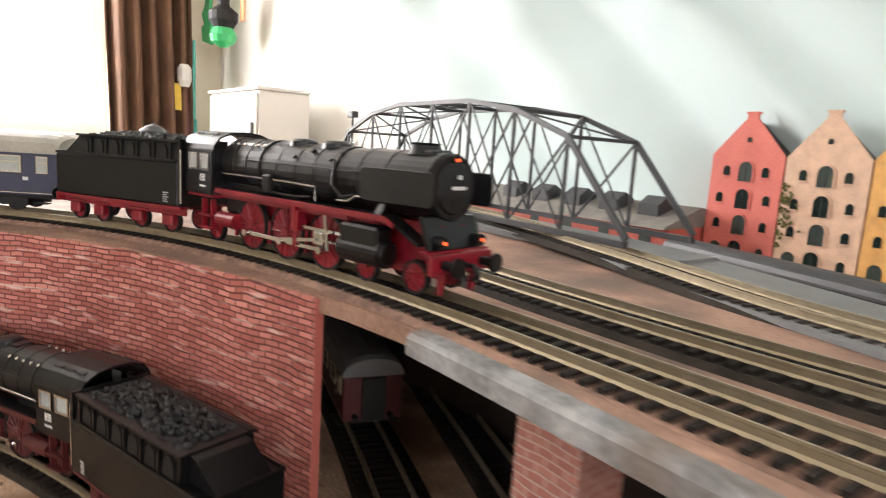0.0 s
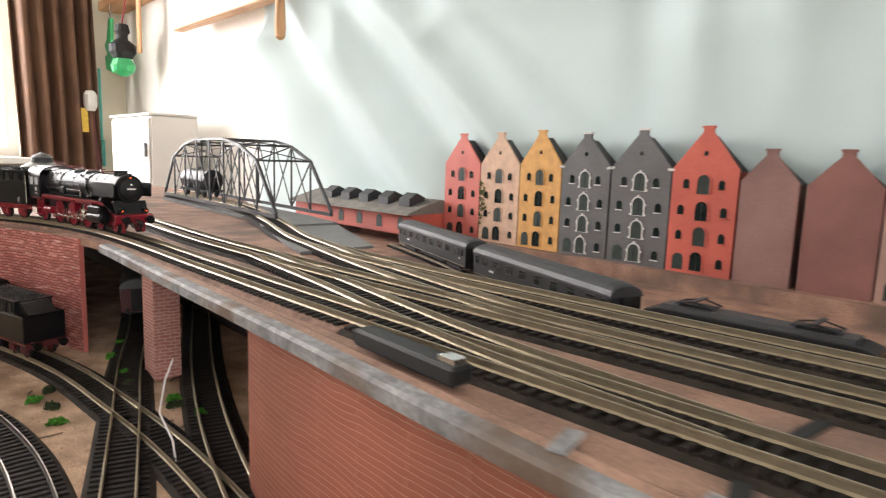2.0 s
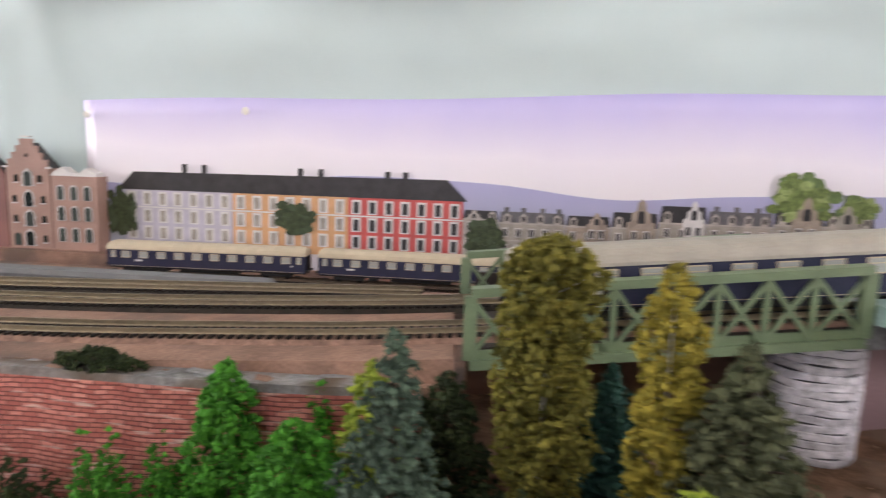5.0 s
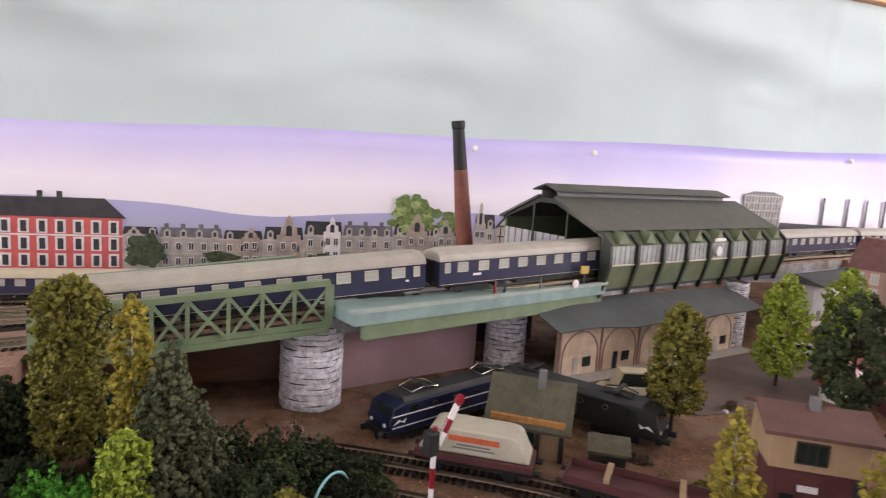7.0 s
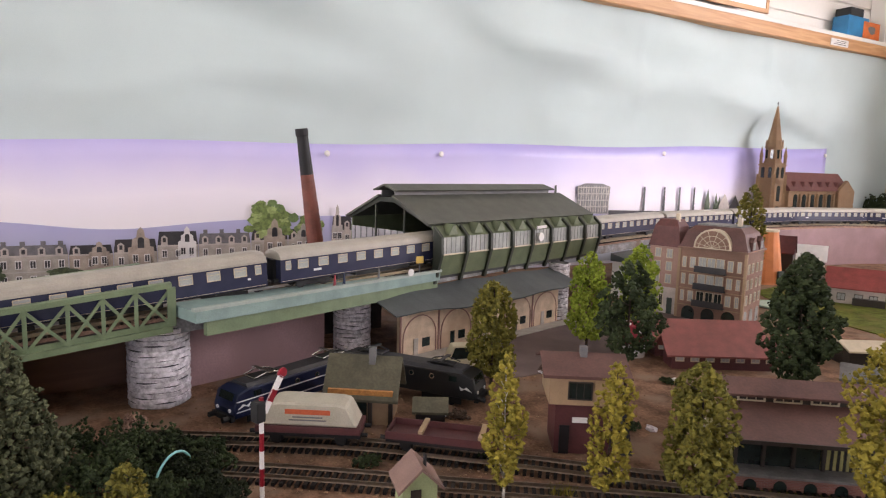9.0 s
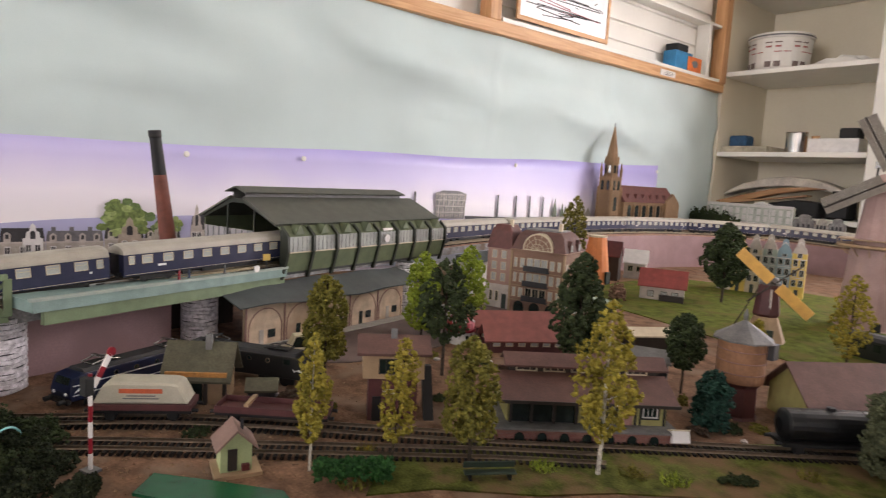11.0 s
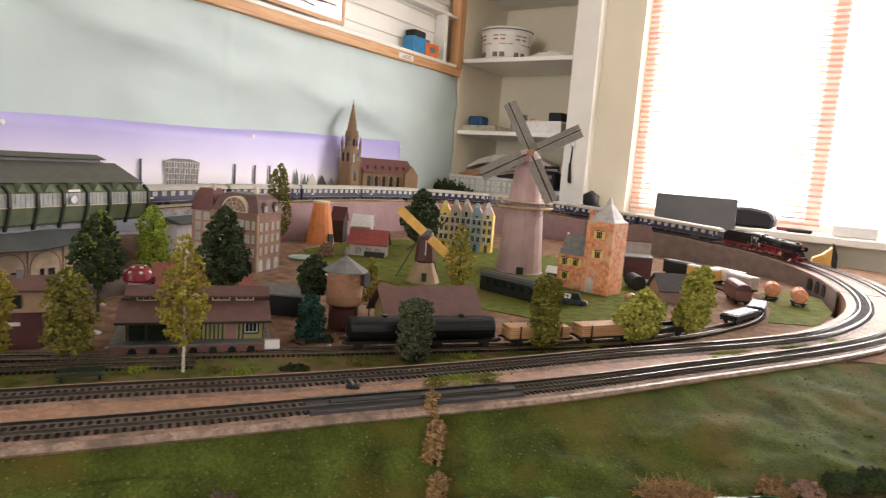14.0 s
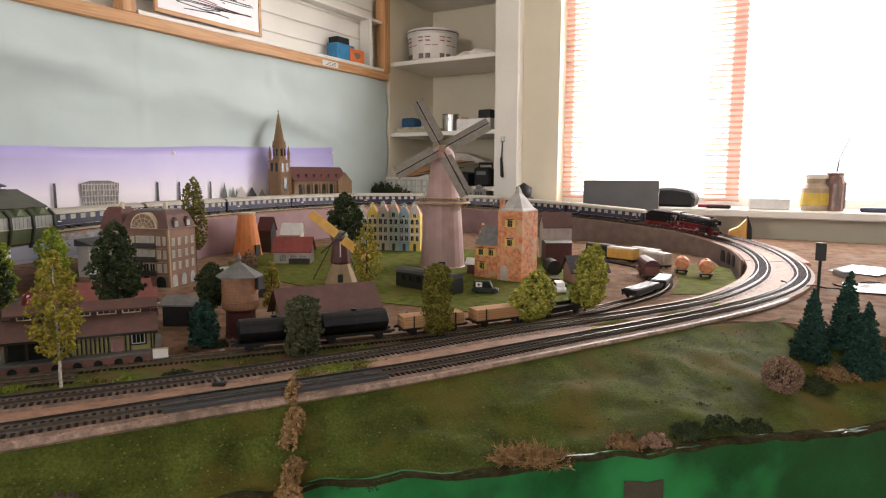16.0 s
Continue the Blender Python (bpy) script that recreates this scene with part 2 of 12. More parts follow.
def brick_mat(name, c1, c2, mortar, w=0.008, h=0.0026, joint=0.00028, uv=True, worn=(0.75, 0.55, 0.5), worn_at=0.62, bump=0.8):
    """Embossed brick card; bricks of w by h, with pale worn patches."""
    m = bpy.data.materials.new(name)
    m.use_nodes = True
    n, k = m.node_tree.nodes, m.node_tree.links
    b = n["Principled BSDF"]
    tc = n.new("ShaderNodeTexCoord")
    vec = tc.outputs["UV"]
    if not uv:
        sp, cb, ad = n.new("ShaderNodeSeparateXYZ"), n.new("ShaderNodeCombineXYZ"), n.new("ShaderNodeMath")
        k.new(tc.outputs["Object"], sp.inputs[0])
        k.new(sp.outputs["X"], ad.inputs[0])
        k.new(sp.outputs["Y"], ad.inputs[1])
        k.new(ad.outputs[0], cb.inputs["X"])
        k.new(sp.outputs["Z"], cb.inputs["Y"])
        vec = cb.outputs[0]
    wob = n.new("ShaderNodeTexNoise")
    wob.inputs["Scale"].default_value = 30
    k.new(vec, wob.inputs["Vector"])
    mixv = n.new("ShaderNodeMixRGB")
    mixv.blend_type, mixv.inputs[0].default_value = "ADD", 0.006
    k.new(vec, mixv.inputs[1])
    k.new(wob.outputs["Color"], mixv.inputs[2])
    br = n.new("ShaderNodeTexBrick")
    for key, v in (("Scale", 1.0), ("Brick Width", w), ("Row Height", h), ("Mortar Size", joint), ("Mortar Smooth", 0.4), ("Bias", -0.2)):
        br.inputs[key].default_value = v
    br.inputs["Color1"].default_value, br.inputs["Color2"].default_value, br.inputs["Mortar"].default_value = (*c1, 1), (*c2, 1), (*mortar, 1)
    k.new(mixv.outputs[0], br.inputs["Vector"])
    ns = n.new("ShaderNodeTexNoise")
    ns.inputs["Scale"].default_value, ns.inputs["Detail"].default_value = 150, 6
    st = n.new("ShaderNodeMapping")
    st.inputs["Scale"].default_value = (0.28, 2.0, 1)
    k.new(vec, st.inputs["Vector"])
    k.new(st.outputs[0], ns.inputs["Vector"])
    rp = n.new("ShaderNodeValToRGB")
    rp.color_ramp.elements[0].position, rp.color_ramp.elements[1].position = worn_at, worn_at + 0.12
    k.new(ns.outputs["Fac"], rp.inputs["Fac"])
    wm = n.new("ShaderNodeMixRGB")
    k.new(rp.outputs["Color"], wm.inputs[0])
    k.new(br.outputs["Color"], wm.inputs[1])
    wm.inputs[2].default_value = (*worn, 1)
    lg = n.new("ShaderNodeTexNoise")
    lg.inputs["Scale"].default_value = 14
    k.new(vec, lg.inputs["Vector"])
    ov = n.new("ShaderNodeMixRGB")
    ov.blend_type, ov.inputs[0].default_value = "OVERLAY", 0.45
    k.new(wm.outputs[0], ov.inputs[1])
    k.new(lg.outputs["Fac"], ov.inputs[2])
    k.new(ov.outputs[0], b.inputs["Base Color"])
    b.inputs["Roughness"].default_value = 0.6
    bp = n.new("ShaderNodeBump")
    bp.inputs["Strength"].default_value, bp.inputs["Distance"].default_value = bump, 0.0009
    inv = n.new("ShaderNodeMath")
    inv.operation = "SUBTRACT"
    inv.inputs[0].default_value = 1.0
    k.new(br.outputs["Fac"], inv.inputs[1])
    k.new(inv.outputs[0], bp.inputs["Height"])
    k.new(bp.outputs["Normal"], b.inputs["Normal"])
    return m


def wood_mat(name, col, dark, axis="Y", scale=26.0, rough=0.5):
    """Sawn wood with its grain along an axis."""
    m = bpy.data.materials.new(name)
    m.use_nodes = True
    n, k = m.node_tree.nodes, m.node_tree.links
    b = n["Principled BSDF"]
    tc, mp = n.new("ShaderNodeTexCoord"), n.new("ShaderNodeMapping")
    sc = {"X": (0.06, 1, 1), "Y": (1, 0.06, 1), "Z": (1, 1, 0.06)}[axis]
    mp.inputs["Scale"].default_value = [c * scale for c in sc]
    k.new(tc.outputs["Object"], mp.inputs["Vector"])
    ns = n.new("ShaderNodeTexNoise")
    ns.inputs["Scale"].default_value, ns.inputs["Detail"].default_value, ns.inputs["Distortion"].default_value = 3, 6, 1.2
    k.new(mp.outputs[0], ns.inputs["Vector"])
    rp = n.new("ShaderNodeValToRGB")
    rp.color_ramp.elements[0].position, rp.color_ramp.elements[1].position = 0.35, 0.65
    rp.color_ramp.elements[0].color, rp.color_ramp.elements[1].color = (*dark, 1), (*col, 1)
    k.new(ns.outputs["Fac"], rp.inputs["Fac"])
    k.new(rp.outputs["Color"], b.inputs["Base Color"])
    b.inputs["Roughness"].default_value = rough
    bp = n.new("ShaderNodeBump")
    bp.inputs["Strength"].default_value, bp.inputs["Distance"].default_value = 0.15, 0.001
    k.new(ns.outputs["Fac"], bp.inputs["Height"])
    k.new(bp.outputs["Normal"], b.inputs["Normal"])
    return m


def glow_mat(name, col, strength):
    m = bpy.data.materials.new(name)
    m.use_nodes = True
    b = m.node_tree.nodes["Principled BSDF"]
    b.inputs["Base Color"].default_value = (*col, 1)
    b.inputs["Emission Color"].default_value = (*col, 1)
    b.inputs["Emission Strength"].default_value = strength
    return m


def glass_mat(name, tint=(0.9, 0.95, 0.95), rough=0.05):
    m = bpy.data.materials.new(name)
    m.use_nodes = True
    b = m.node_tree.nodes["Principled BSDF"]
    b.inputs["Base Color"].default_value = (*tint, 1)
    b.inputs["Roughness"].default_value = rough
    b.inputs["Transmission Weight"].default_value = 1.0
    return m


M_PLASTER = mat("wall_paint", (0.72, 0.66, 0.52), 0.8, 0.05, 4, 0.1, 150)
M_WHITE = mat("white_gloss_paint", (0.78, 0.76, 0.70), 0.4, 0.05, 6, 0.05, 100)
M_CEIL = mat("ceiling_paint", (0.75, 0.74, 0.70), 0.9, 0.04, 3)
M_FLOOR = mat("floor_lino", (0.22, 0.19, 0.16), 0.5, 0.2, 8)
M_CLOTH = mat("aqua_cloth", (0.535, 0.635, 0.63), 0.85, 0.05, 5, 0.12, 700)
M_PINE = wood_mat("pine", (0.62, 0.36, 0.17), (0.46, 0.23, 0.09), "Y")
M_PINEZ = wood_mat("pine_upright", (0.60, 0.34, 0.16), (0.44, 0.22, 0.09), "Z")
M_BRICKCARD = brick_mat("embossed_brick_card", (0.44, 0.125, 0.10), (0.72, 0.30, 0.245), (0.17, 0.048, 0.04), joint=0.00042, worn=(0.74, 0.50, 0.44), worn_at=0.58, bump=1.0)
M_BRICKPLATE = brick_mat("rough_brick_card", (0.32, 0.10, 0.06), (0.36, 0.125, 0.075), (0.50, 0.27, 0.19), h=0.0030, w=0.06, joint=0.00022, worn=(0.55, 0.30, 0.2), worn_at=0.7)
M_EARTH = mat("sand_painted_ground", (0.245, 0.142, 0.088), 0.95, 0.42, 55, 1.0, 420, grime=(0.27, 0.185, 0.13), spec=0.12)
M_SAND = mat("sandy_lower_board", (0.50, 0.345, 0.235), 0.9, 0.35, 45, 0.9, 600, grime=(0.26, 0.16, 0.10), spec=0.15)
M_BRICKPILLAR = brick_mat("brick_pillar_card", (0.42, 0.16, 0.13), (0.52, 0.24, 0.19), (0.60, 0.42, 0.36), w=0.0075, h=0.0027, joint=0.0004, uv=False, worn=(0.6, 0.42, 0.36), worn_at=0.68)
M_YARD = mat("pinkish_yard_board", (0.36, 0.215, 0.155), 0.7, 0.32, 38, 0.6, 500, grime=(0.20, 0.135, 0.105), spec=0.25)
M_CONCRETE = mat("grey_painted_edge_board", (0.33, 0.325, 0.325), 0.6, 0.4, 70, 0.8, 420, grime=(0.20, 0.14, 0.10), spec=0.25)
# dark wood colour, also used for the sheets that stand in for shade
M_DARKWOOD_SHADE = mat("dark_wood_and_shade", (0.055, 0.035, 0.026), 0.6, 0.3, 30, 0.2, 400)
M_BALLAST = mat("fine_pinkish_ballast", (0.37, 0.20, 0.125), 0.62, 0.3, 160, 0.9, 700, grime=(0.24, 0.145, 0.10), spec=0.5)
M_SLEEPER = mat("brown_plastic_sleeper", (0.038, 0.028, 0.022), 0.75, 0.3, 90, 0.2, 900, each=0.25, spec=0.25)
M_BRASSRAIL = mat("brass_rail", (0.33, 0.27, 0.18), 0.40, 0.15, 200, 0.02, 900, metal=0.65)
M_STEELRAIL = mat("nickel_rail", (0.20, 0.18, 0.155), 0.30, 0.15, 200, 0.02, 900, metal=1.0)
M_BROWNRAIL = mat("tarnished_rail", (0.23, 0.18, 0.13), 0.4, 0.2, 200, 0.02, 900, metal=0.8)
M_BROWNBED = mat("brown_track_bed", (0.30, 0.19, 0.135), 0.55, 0.4, 120, 0.9, 500, grime=(0.17, 0.11, 0.08), spec=0.6)
M_YARDBED = mat("brown_yard_bed", (0.32, 0.195, 0.145), 0.85, 0.4, 90, 0.7, 500, spec=0.2)
M_BLACKBED = mat("black_track_bed", (0.060, 0.046, 0.034), 0.85, 0.4, 90, 0.6, 700, spec=0.2)
M_GRASS = mat("green_flock", (0.14, 0.165, 0.026), 0.95, 0.42, 60, 1.0, 520, grime=(0.17, 0.145, 0.04), spec=0.1)
M_LAWN = mat("green_painted_cloth", (0.098, 0.124, 0.021), 0.8, 0.5, 28, 1.0, 420, grime=(0.150, 0.115, 0.023), spec=0.12)
M_STRIP = mat("worn_grass_strip", (0.125, 0.140, 0.030), 0.95, 0.5, 75, 1.0, 460, grime=(0.20, 0.125, 0.065), spec=0.1)
M_LIP = mat("worn_plaster_lip", (0.36, 0.25, 0.19), 0.35, 0.45, 110, 0.9, 400, grime=(0.20, 0.14, 0.10), spec=0.5)
M_FASCIA = mat("bright_green_board_paint", (0.004, 0.115, 0.022), 0.35, 0.25, 25, 0.3, 300, grime=(0.02, 0.27, 0.07))
M_BLACK = mat("satin_black_enamel", (0.014, 0.014, 0.015), 0.34, 0.25, 120, 0.04, 900, spec=0.35)
M_DBLACK = mat("matt_black", (0.010, 0.010, 0.010), 0.6, 0.2, 120, 0.05, 900)
M_RED = mat("signal_red_plastic", (0.27, 0.010, 0.022), 0.35, 0.2, 150, 0.04, 900)
M_DRED = mat("dark_red_plastic", (0.13, 0.02, 0.02), 0.5, 0.25, 90, 0.05, 900)
M_CHROME = mat("bright_steel", (0.62, 0.60, 0.58), 0.25, 0.1, 300, 0.02, 900, metal=1.0)
M_COAL = mat("coal", (0.025, 0.025, 0.026), 0.55, 0.5, 500, 0.6, 900)
M_BLUE = mat("coach_blue_paint", (0.055, 0.060, 0.115), 0.26, 0.12, 80, 0.03, 900)
M_ROOF = mat("silver_grey_roof", (0.40, 0.37, 0.31), 0.5, 0.12, 50, 0.05, 700)
M_CREAM = mat("cream_trim", (0.55, 0.47, 0.33), 0.5, 0.1, 90)
M_LAMP = glow_mat("lit_red_lamp", (1.0, 0.12, 0.03), 1.3)
M_DGREY = mat("dark_grey_plastic", (0.055, 0.055, 0.06), 0.5, 0.2, 60)
M_GREY = mat("mid_grey_plastic", (0.20, 0.20, 0.20), 0.55, 0.15, 60)
M_WINDOW = mat("dark_pane", (0.03, 0.045, 0.04), 0.12, 0.3, 100, 0.0)
M_PANE = mat("pale_pane", (0.42, 0.44, 0.42), 0.12, 0.2, 60, 0.0)
M_LETTER = mat("white_lettering", (0.72, 0.72, 0.70), 0.5, 0.05)

# ---- the room ----
ZG = 1.042        # ground of the village
ZY = 1.094        # top of the upper yard


def frame_wall(name, x0, x1, z1, y0, y1, hole, material):
    """A wall along x with one opening (x0, x1, z0, z1)."""
    a, b, c, d = hole
    return struct(name, BX((x0, a, y0, y1, 0, z1), (b, x1, y0, y1, 0, z1), (a, b, y0, y1, 0, c), (a, b, y0, y1, d, z1)), material)


struct("floor", BX((-2.8, 0.95, -4.1, 2.7, -0.05, 0)), M_FLOOR, "dark lino floor of the room")
struct("ceiling", BX((-2.8, 0.95, -4.1, 2.7, 2.55, 2.60)), M_CEIL, "white ceiling of the room")
struct("wall_east", BX((0.80, 0.95, -4.1, 2.7, 0, 2.55)), M_PLASTER, "cream painted long wall behind the layout")
# unseen west wall; its opening is added to go with the fill lamp
struct("wall_west", BX((-2.8, -2.70, -4.1, -1.35, 0, 2.55), (-2.8, -2.70, 0.15, 2.7, 0, 2.55), (-2.8, -2.70, -1.35, 0.15, 0, 1.2), (-2.8, -2.70, -1.35, 0.15, 2.3, 2.55)), M_PLASTER, "cream painted unseen wall with an opening added for the fill light")
frame_wall("wall_north", -2.7, 0.80, 2.55, 2.40, 2.55, (-1.20, 0.42, 1.13, 2.25), M_PLASTER)
bm = BX((-2.7, -1.52, -3.75, -3.60, 0, 2.55), (-0.04, 0.2165, -3.75, -3.60, 0, 2.55), (-1.52, -0.04, -3.75, -3.60, 0, 1.15), (-1.52, -0.04, -3.75, -3.60, 2.28, 2.55))
struct("wall_south", bm, M_PLASTER, "cream painted wall with a wide window")
struct("wall_niche_back", BX((0.20, 0.80, -3.99, -3.93, 0, 2.55)), M_PLASTER, "cream painted back of the shelf niche")
struct("wall_niche_end", BX((0.74, 0.80, -3.93, -3.56, 0, 2.55)), M_PLASTER, "cream painted end of the shelf niche")
struct("wall_niche_side", BX((0.20, 0.216, -3.93, -3.7505, 0, 2.55)), M_PLASTER, "cream painted side of the shelf niche")
part("post", BX((0.112, 0.2165, -3.63, -3.553, 0, 2.55), bevel=0.004), M_WHITE, None)
tagged(bpy.data.objects["post"], "white painted post beside the shelf niche", kind="structure")
bpy.data.objects["post"].name = "trim_niche"

# bright daylight behind the two windows
M_DAY = glow_mat("daylight_haze", (1.0, 0.99, 0.97), 3.0)
tagged(part("backdrop", BX((-2.0, 0.5, -4.35, -4.34, 0.6, 2.6)), M_DAY, None, "blank bright daylight outside the window"), kind="structure")
tagged(part("backdrop", BX((-1.9, 0.7, 2.95, 2.96, 0.6, 2.6)), M_DAY, None, "blank bright daylight outside the window"), kind="structure")

# window frames and sills
for name, y, x0, x1, z0, z1, mull in (("window_1", -3.69, -1.52, -0.04, 1.15, 2.28, (-0.665, -1.2)), ("window_2", 2.47, -1.20, 0.42, 1.13, 2.25, (-0.39,))):
    w = empty(name, None, "wide white framed window blown out by daylight", kind="structure")
    f = 0.035
    part("window_frame", BX((x0, x0 + f, y - 0.02, y + 0.02, z0, z1), (x1 - f, x1, y - 0.02, y + 0.02, z0, z1), (x0 + f, x1 - f, y - 0.02, y + 0.02, z0, z0 + f), (x0 + f, x1 - f, y - 0.02, y + 0.02, z1 - f, z1)), M_WHITE, w)
    for x in mull:
        part("mullion", BX((x - 0.022, x + 0.022, y - 0.02, y + 0.02, z0 + f, z1 - f)), M_WHITE, w)
struct("window_sill", BX((-1.60, 0.1115, -3.66, -3.46, 1.128, 1.154), bevel=0.004), M_WHITE, "cream painted window sill")
struct("window_sill", BX((-1.28, 0.48, 2.28, 2.44, 1.105, 1.13), bevel=0.004), M_WHITE, "white painted window sill")

# ---- tracks ----
MAIN = Path([(-0.62, 0.56, ZY), (-0.45, 0.60, ZY), (-0.30, 0.60, ZY), (-0.17, 0.58, ZY), (-0.07, 0.53, ZY), (0.0, 0.475, ZY), (0.055, 0.41, ZY), (0.095, 0.335, ZY), (0.120, 0.25, ZY), (0.131, 0.15, ZY),
             (0.132, 0.0, ZY), (0.135, -0.2, ZY), (0.143, -0.45, ZY), (0.148, -0.7, 1.096), (0.156, -0.85, 1.100), (0.166, -0.99, 1.107), (0.187, -1.2, 1.124), (0.232, -1.4, 1.135), (0.298, -1.6, 1.139),
             (0.380, -1.85, 1.142), (0.455, -2.1, 1.144), (0.52, -2.4, 1.144), (0.555, -2.65, 1.144), (0.56, -2.9, 1.143), (0.49, -3.15, 1.141), (0.33, -3.33, 1.137), (0.13, -3.385, 1.130), (-0.10, -3.350, 1.121),
             (-0.30, -3.305, 1.113), (-0.50, -3.235, 1.103), (-0.60, -3.175, 1.0965), (-0.70, -3.085, 1.087), (-0.77, -2.98, 1.080), (-0.82, -2.82, 1.0745), (-0.841, -2.63, 1.073), (-0.832, -2.45, 1.073), (-0.79, -2.26, 1.073), (-0.715, -2.10, 1.073), (-0.61, -1.92, 1.073),
             (-0.52, -1.75, 1.073), (-0.425, -1.59, 1.073), (-0.33, -1.45, 1.073), (-0.235, -1.295, 1.073), (-0.155, -1.16, 1.073)])
OUTER = Path([(-0.02, -3.41, 1.124), (-0.30, -3.362, 1.115), (-0.50, -3.295, 1.106), (-0.655, -3.201, 1.0966), (-0.76, -3.10, 1.087), (-0.835, -2.985, 1.080), (-0.885, -2.83, 1.0745), (-0.91, -2.64, 1.073), (-0.90, -2.47, 1.073), (-0.857, -2.298, 1.073), (-0.787, -2.127, 1.073), (-0.680, -1.915, 1.073), (-0.590, -1.740, 1.073), (-0.475, -1.555, 1.073), (-0.397, -1.427, 1.073), (-0.28, -1.25, 1.073)])
SECOND = Path([(0.19, 0.42, ZY), (0.185, 0.25, ZY), (0.180, 0.1, ZY), (0.186, -0.1, ZY), (0.200, -0.35, ZY), (0.212, -0.55, ZY), (0.220, -0.75, 1.097), (0.236, -0.99, 1.107), (0.257, -1.2, 1.124), (0.300, -1.4, 1.135), (0.362, -1.6, 1.139), (0.442, -1.85, 1.142), (0.515, -2.1, 1.144), (0.58, -2.4, 1.144), (0.612, -2.65, 1.144), (0.615, -2.92, 1.143), (0.545, -3.2, 1.141), (0.36, -3.40, 1.137), (0.13, -3.455, 1.132), (-0.12, -3.40, 1.124), (-0.25, -3.345, 1.118)])
THIRD = Path([(0.335, 0.62, 1.100), (0.335, 0.40, 1.099), (0.29, 0.22, 1.097), (0.250, 0.08, ZY), (0.235, -0.08, ZY), (0.245, -0.35, ZY), (0.262, -0.6, ZY), (0.285, -0.95, 1.10)])
LINK = Path([(0.246, 0.06, ZY), (0.222, -0.05, ZY), (0.200, -0.2, ZY), (0.198, -0.32, ZY)])
LINK2 = Path([(0.181, 0.03, ZY), (0.168, -0.08, ZY), (0.148, -0.22, ZY), (0.141, -0.33, ZY)])
ZB = 1.024
BACKTRACK = Path([(0.62, 0.42, ZB), (0.565, 0.25, ZB), (0.505, 0.10, ZB), (0.455, -0.03, ZB), (0.425, -0.15, ZB), (0.428, -0.30, ZB), (0.45, -0.5, ZB), (0.475, -0.75, ZB), (0.50, -0.95, ZB)])
BACKTRACK2 = Path([(0.60, -0.35, ZB), (0.635, -0.5, ZB), (0.648, -0.75, ZB), (0.65, -1.10, ZB)])
ZL = 0.993        # lower yard
LOW_CURVE = Path([(-0.05, 0.47, ZL), (0.02, 0.345, ZL), (0.055, 0.25, ZL), (0.078, 0.155, ZL), (0.088, 0.06, ZL), (0.094, -0.05, ZL), (0.088, -0.2, ZL), (0.07, -0.4, ZL), (0.075, -0.6, ZL)])
LOW_STRAIGHT = Path([(0.30, 0.66, ZL), (0.235, 0.48, ZL), (0.165, 0.26, ZL), (0.118, 0.13, ZL), (0.086, 0.03, ZL), (0.05, -0.08, ZL), (0.02, -0.17, ZL)])
LOW_RIGHT = Path([(0.27, 0.37, ZL), (0.222, 0.245, ZL), (0.165, 0.1, ZL), (0.122, -0.03, ZL), (0.094, -0.15, ZL), (0.082, -0.28, ZL), (0.062, -0.42, ZL)])
LOW_LEFT = Path([(-0.10, 0.26, ZL), (-0.03, 0.19, ZL), (0.008, 0.11, ZL), (0.022, 0.03, ZL), (0.022, -0.05, ZL), (0.01, -0.15, ZL)])
FREIGHT = Path([(0.105, -1.16, ZG), (0.046, -1.27, ZG), (0.0, -1.345, ZG), (-0.068, -1.43, ZG), (-0.155, -1.535, ZG), (-0.245, -1.655, ZG), (-0.33, -1.765, ZG), (-0.42, -1.885, ZG), (-0.51, -2.01, ZG), (-0.585, -2.14, ZG), (-0.64, -2.29, ZG), (-0.675, -2.46, ZG), (-0.655, -2.62, ZG), (-0.58, -2.75, ZG), (-0.47, -2.83, ZG)])
FREIGHT2 = Path([(0.06, -1.135, ZG), (0.005, -1.24, ZG), (-0.085, -1.375, ZG), (-0.18, -1.515, ZG), (-0.245, -1.60, ZG)])


def track(name, path, rail, label, s0=0.0, s1=None, bed=None, pitch=0.0058, single=None):
    """Rails and sleepers; the sleepers of the stretch `single` are pieces of their own."""
    s1 = path.length if s1 is None else s1
    t = empty(name, None, label, "track")
    for side in (-0.00825, 0.00825):
        part("rail", sweep(bmesh.new(), path, [(side - 0.0009, 0.0030), (side + 0.0009, 0.0030), (side + 0.00022, 0.0038), (side + 0.00022, 0.0054), (side + 0.00045, 0.0057), (side + 0.00045, 0.0064), (side - 0.00045, 0.0064), (side - 0.00045, 0.0057), (side - 0.00022, 0.0054), (side - 0.00022, 0.0038)], s0, s1), rail, t)
    if bed:
        part("track_bed", sweep(bmesh.new(), path, [(-0.019, -0.001), (0.019, -0.001), (0.0155, 0.0018), (-0.0155, 0.0018)], s0, s1), bed, t)
    rest = bmesh.new()
    first = None
    n = int((s1 - s0) / pitch)
    count = 0
    for k in range(n):
        s = s0 + (k + 0.5) * pitch
        m = path.pose_at(s)
        if single and single[0] <= s <= single[1] and count < 290:
            count += 1
            if first is None:
                first = part("sleeper", BX((-0.00135, 0.00135, -0.0145, 0.0145, 0.0003, 0.0031)), M_SLEEPER, t)
                first.matrix_basis = m
            else:
                again("sleeper", first, m, t)
        else:
            box(rest, -0.00135, 0.00135, -0.0145, 0.0145, 0.0003, 0.0031, m)
    if rest.verts:
        tagged(part("sleeper_bed", rest, M_SLEEPER, t), kind="stuff")
    else:
        rest.free()
    return t


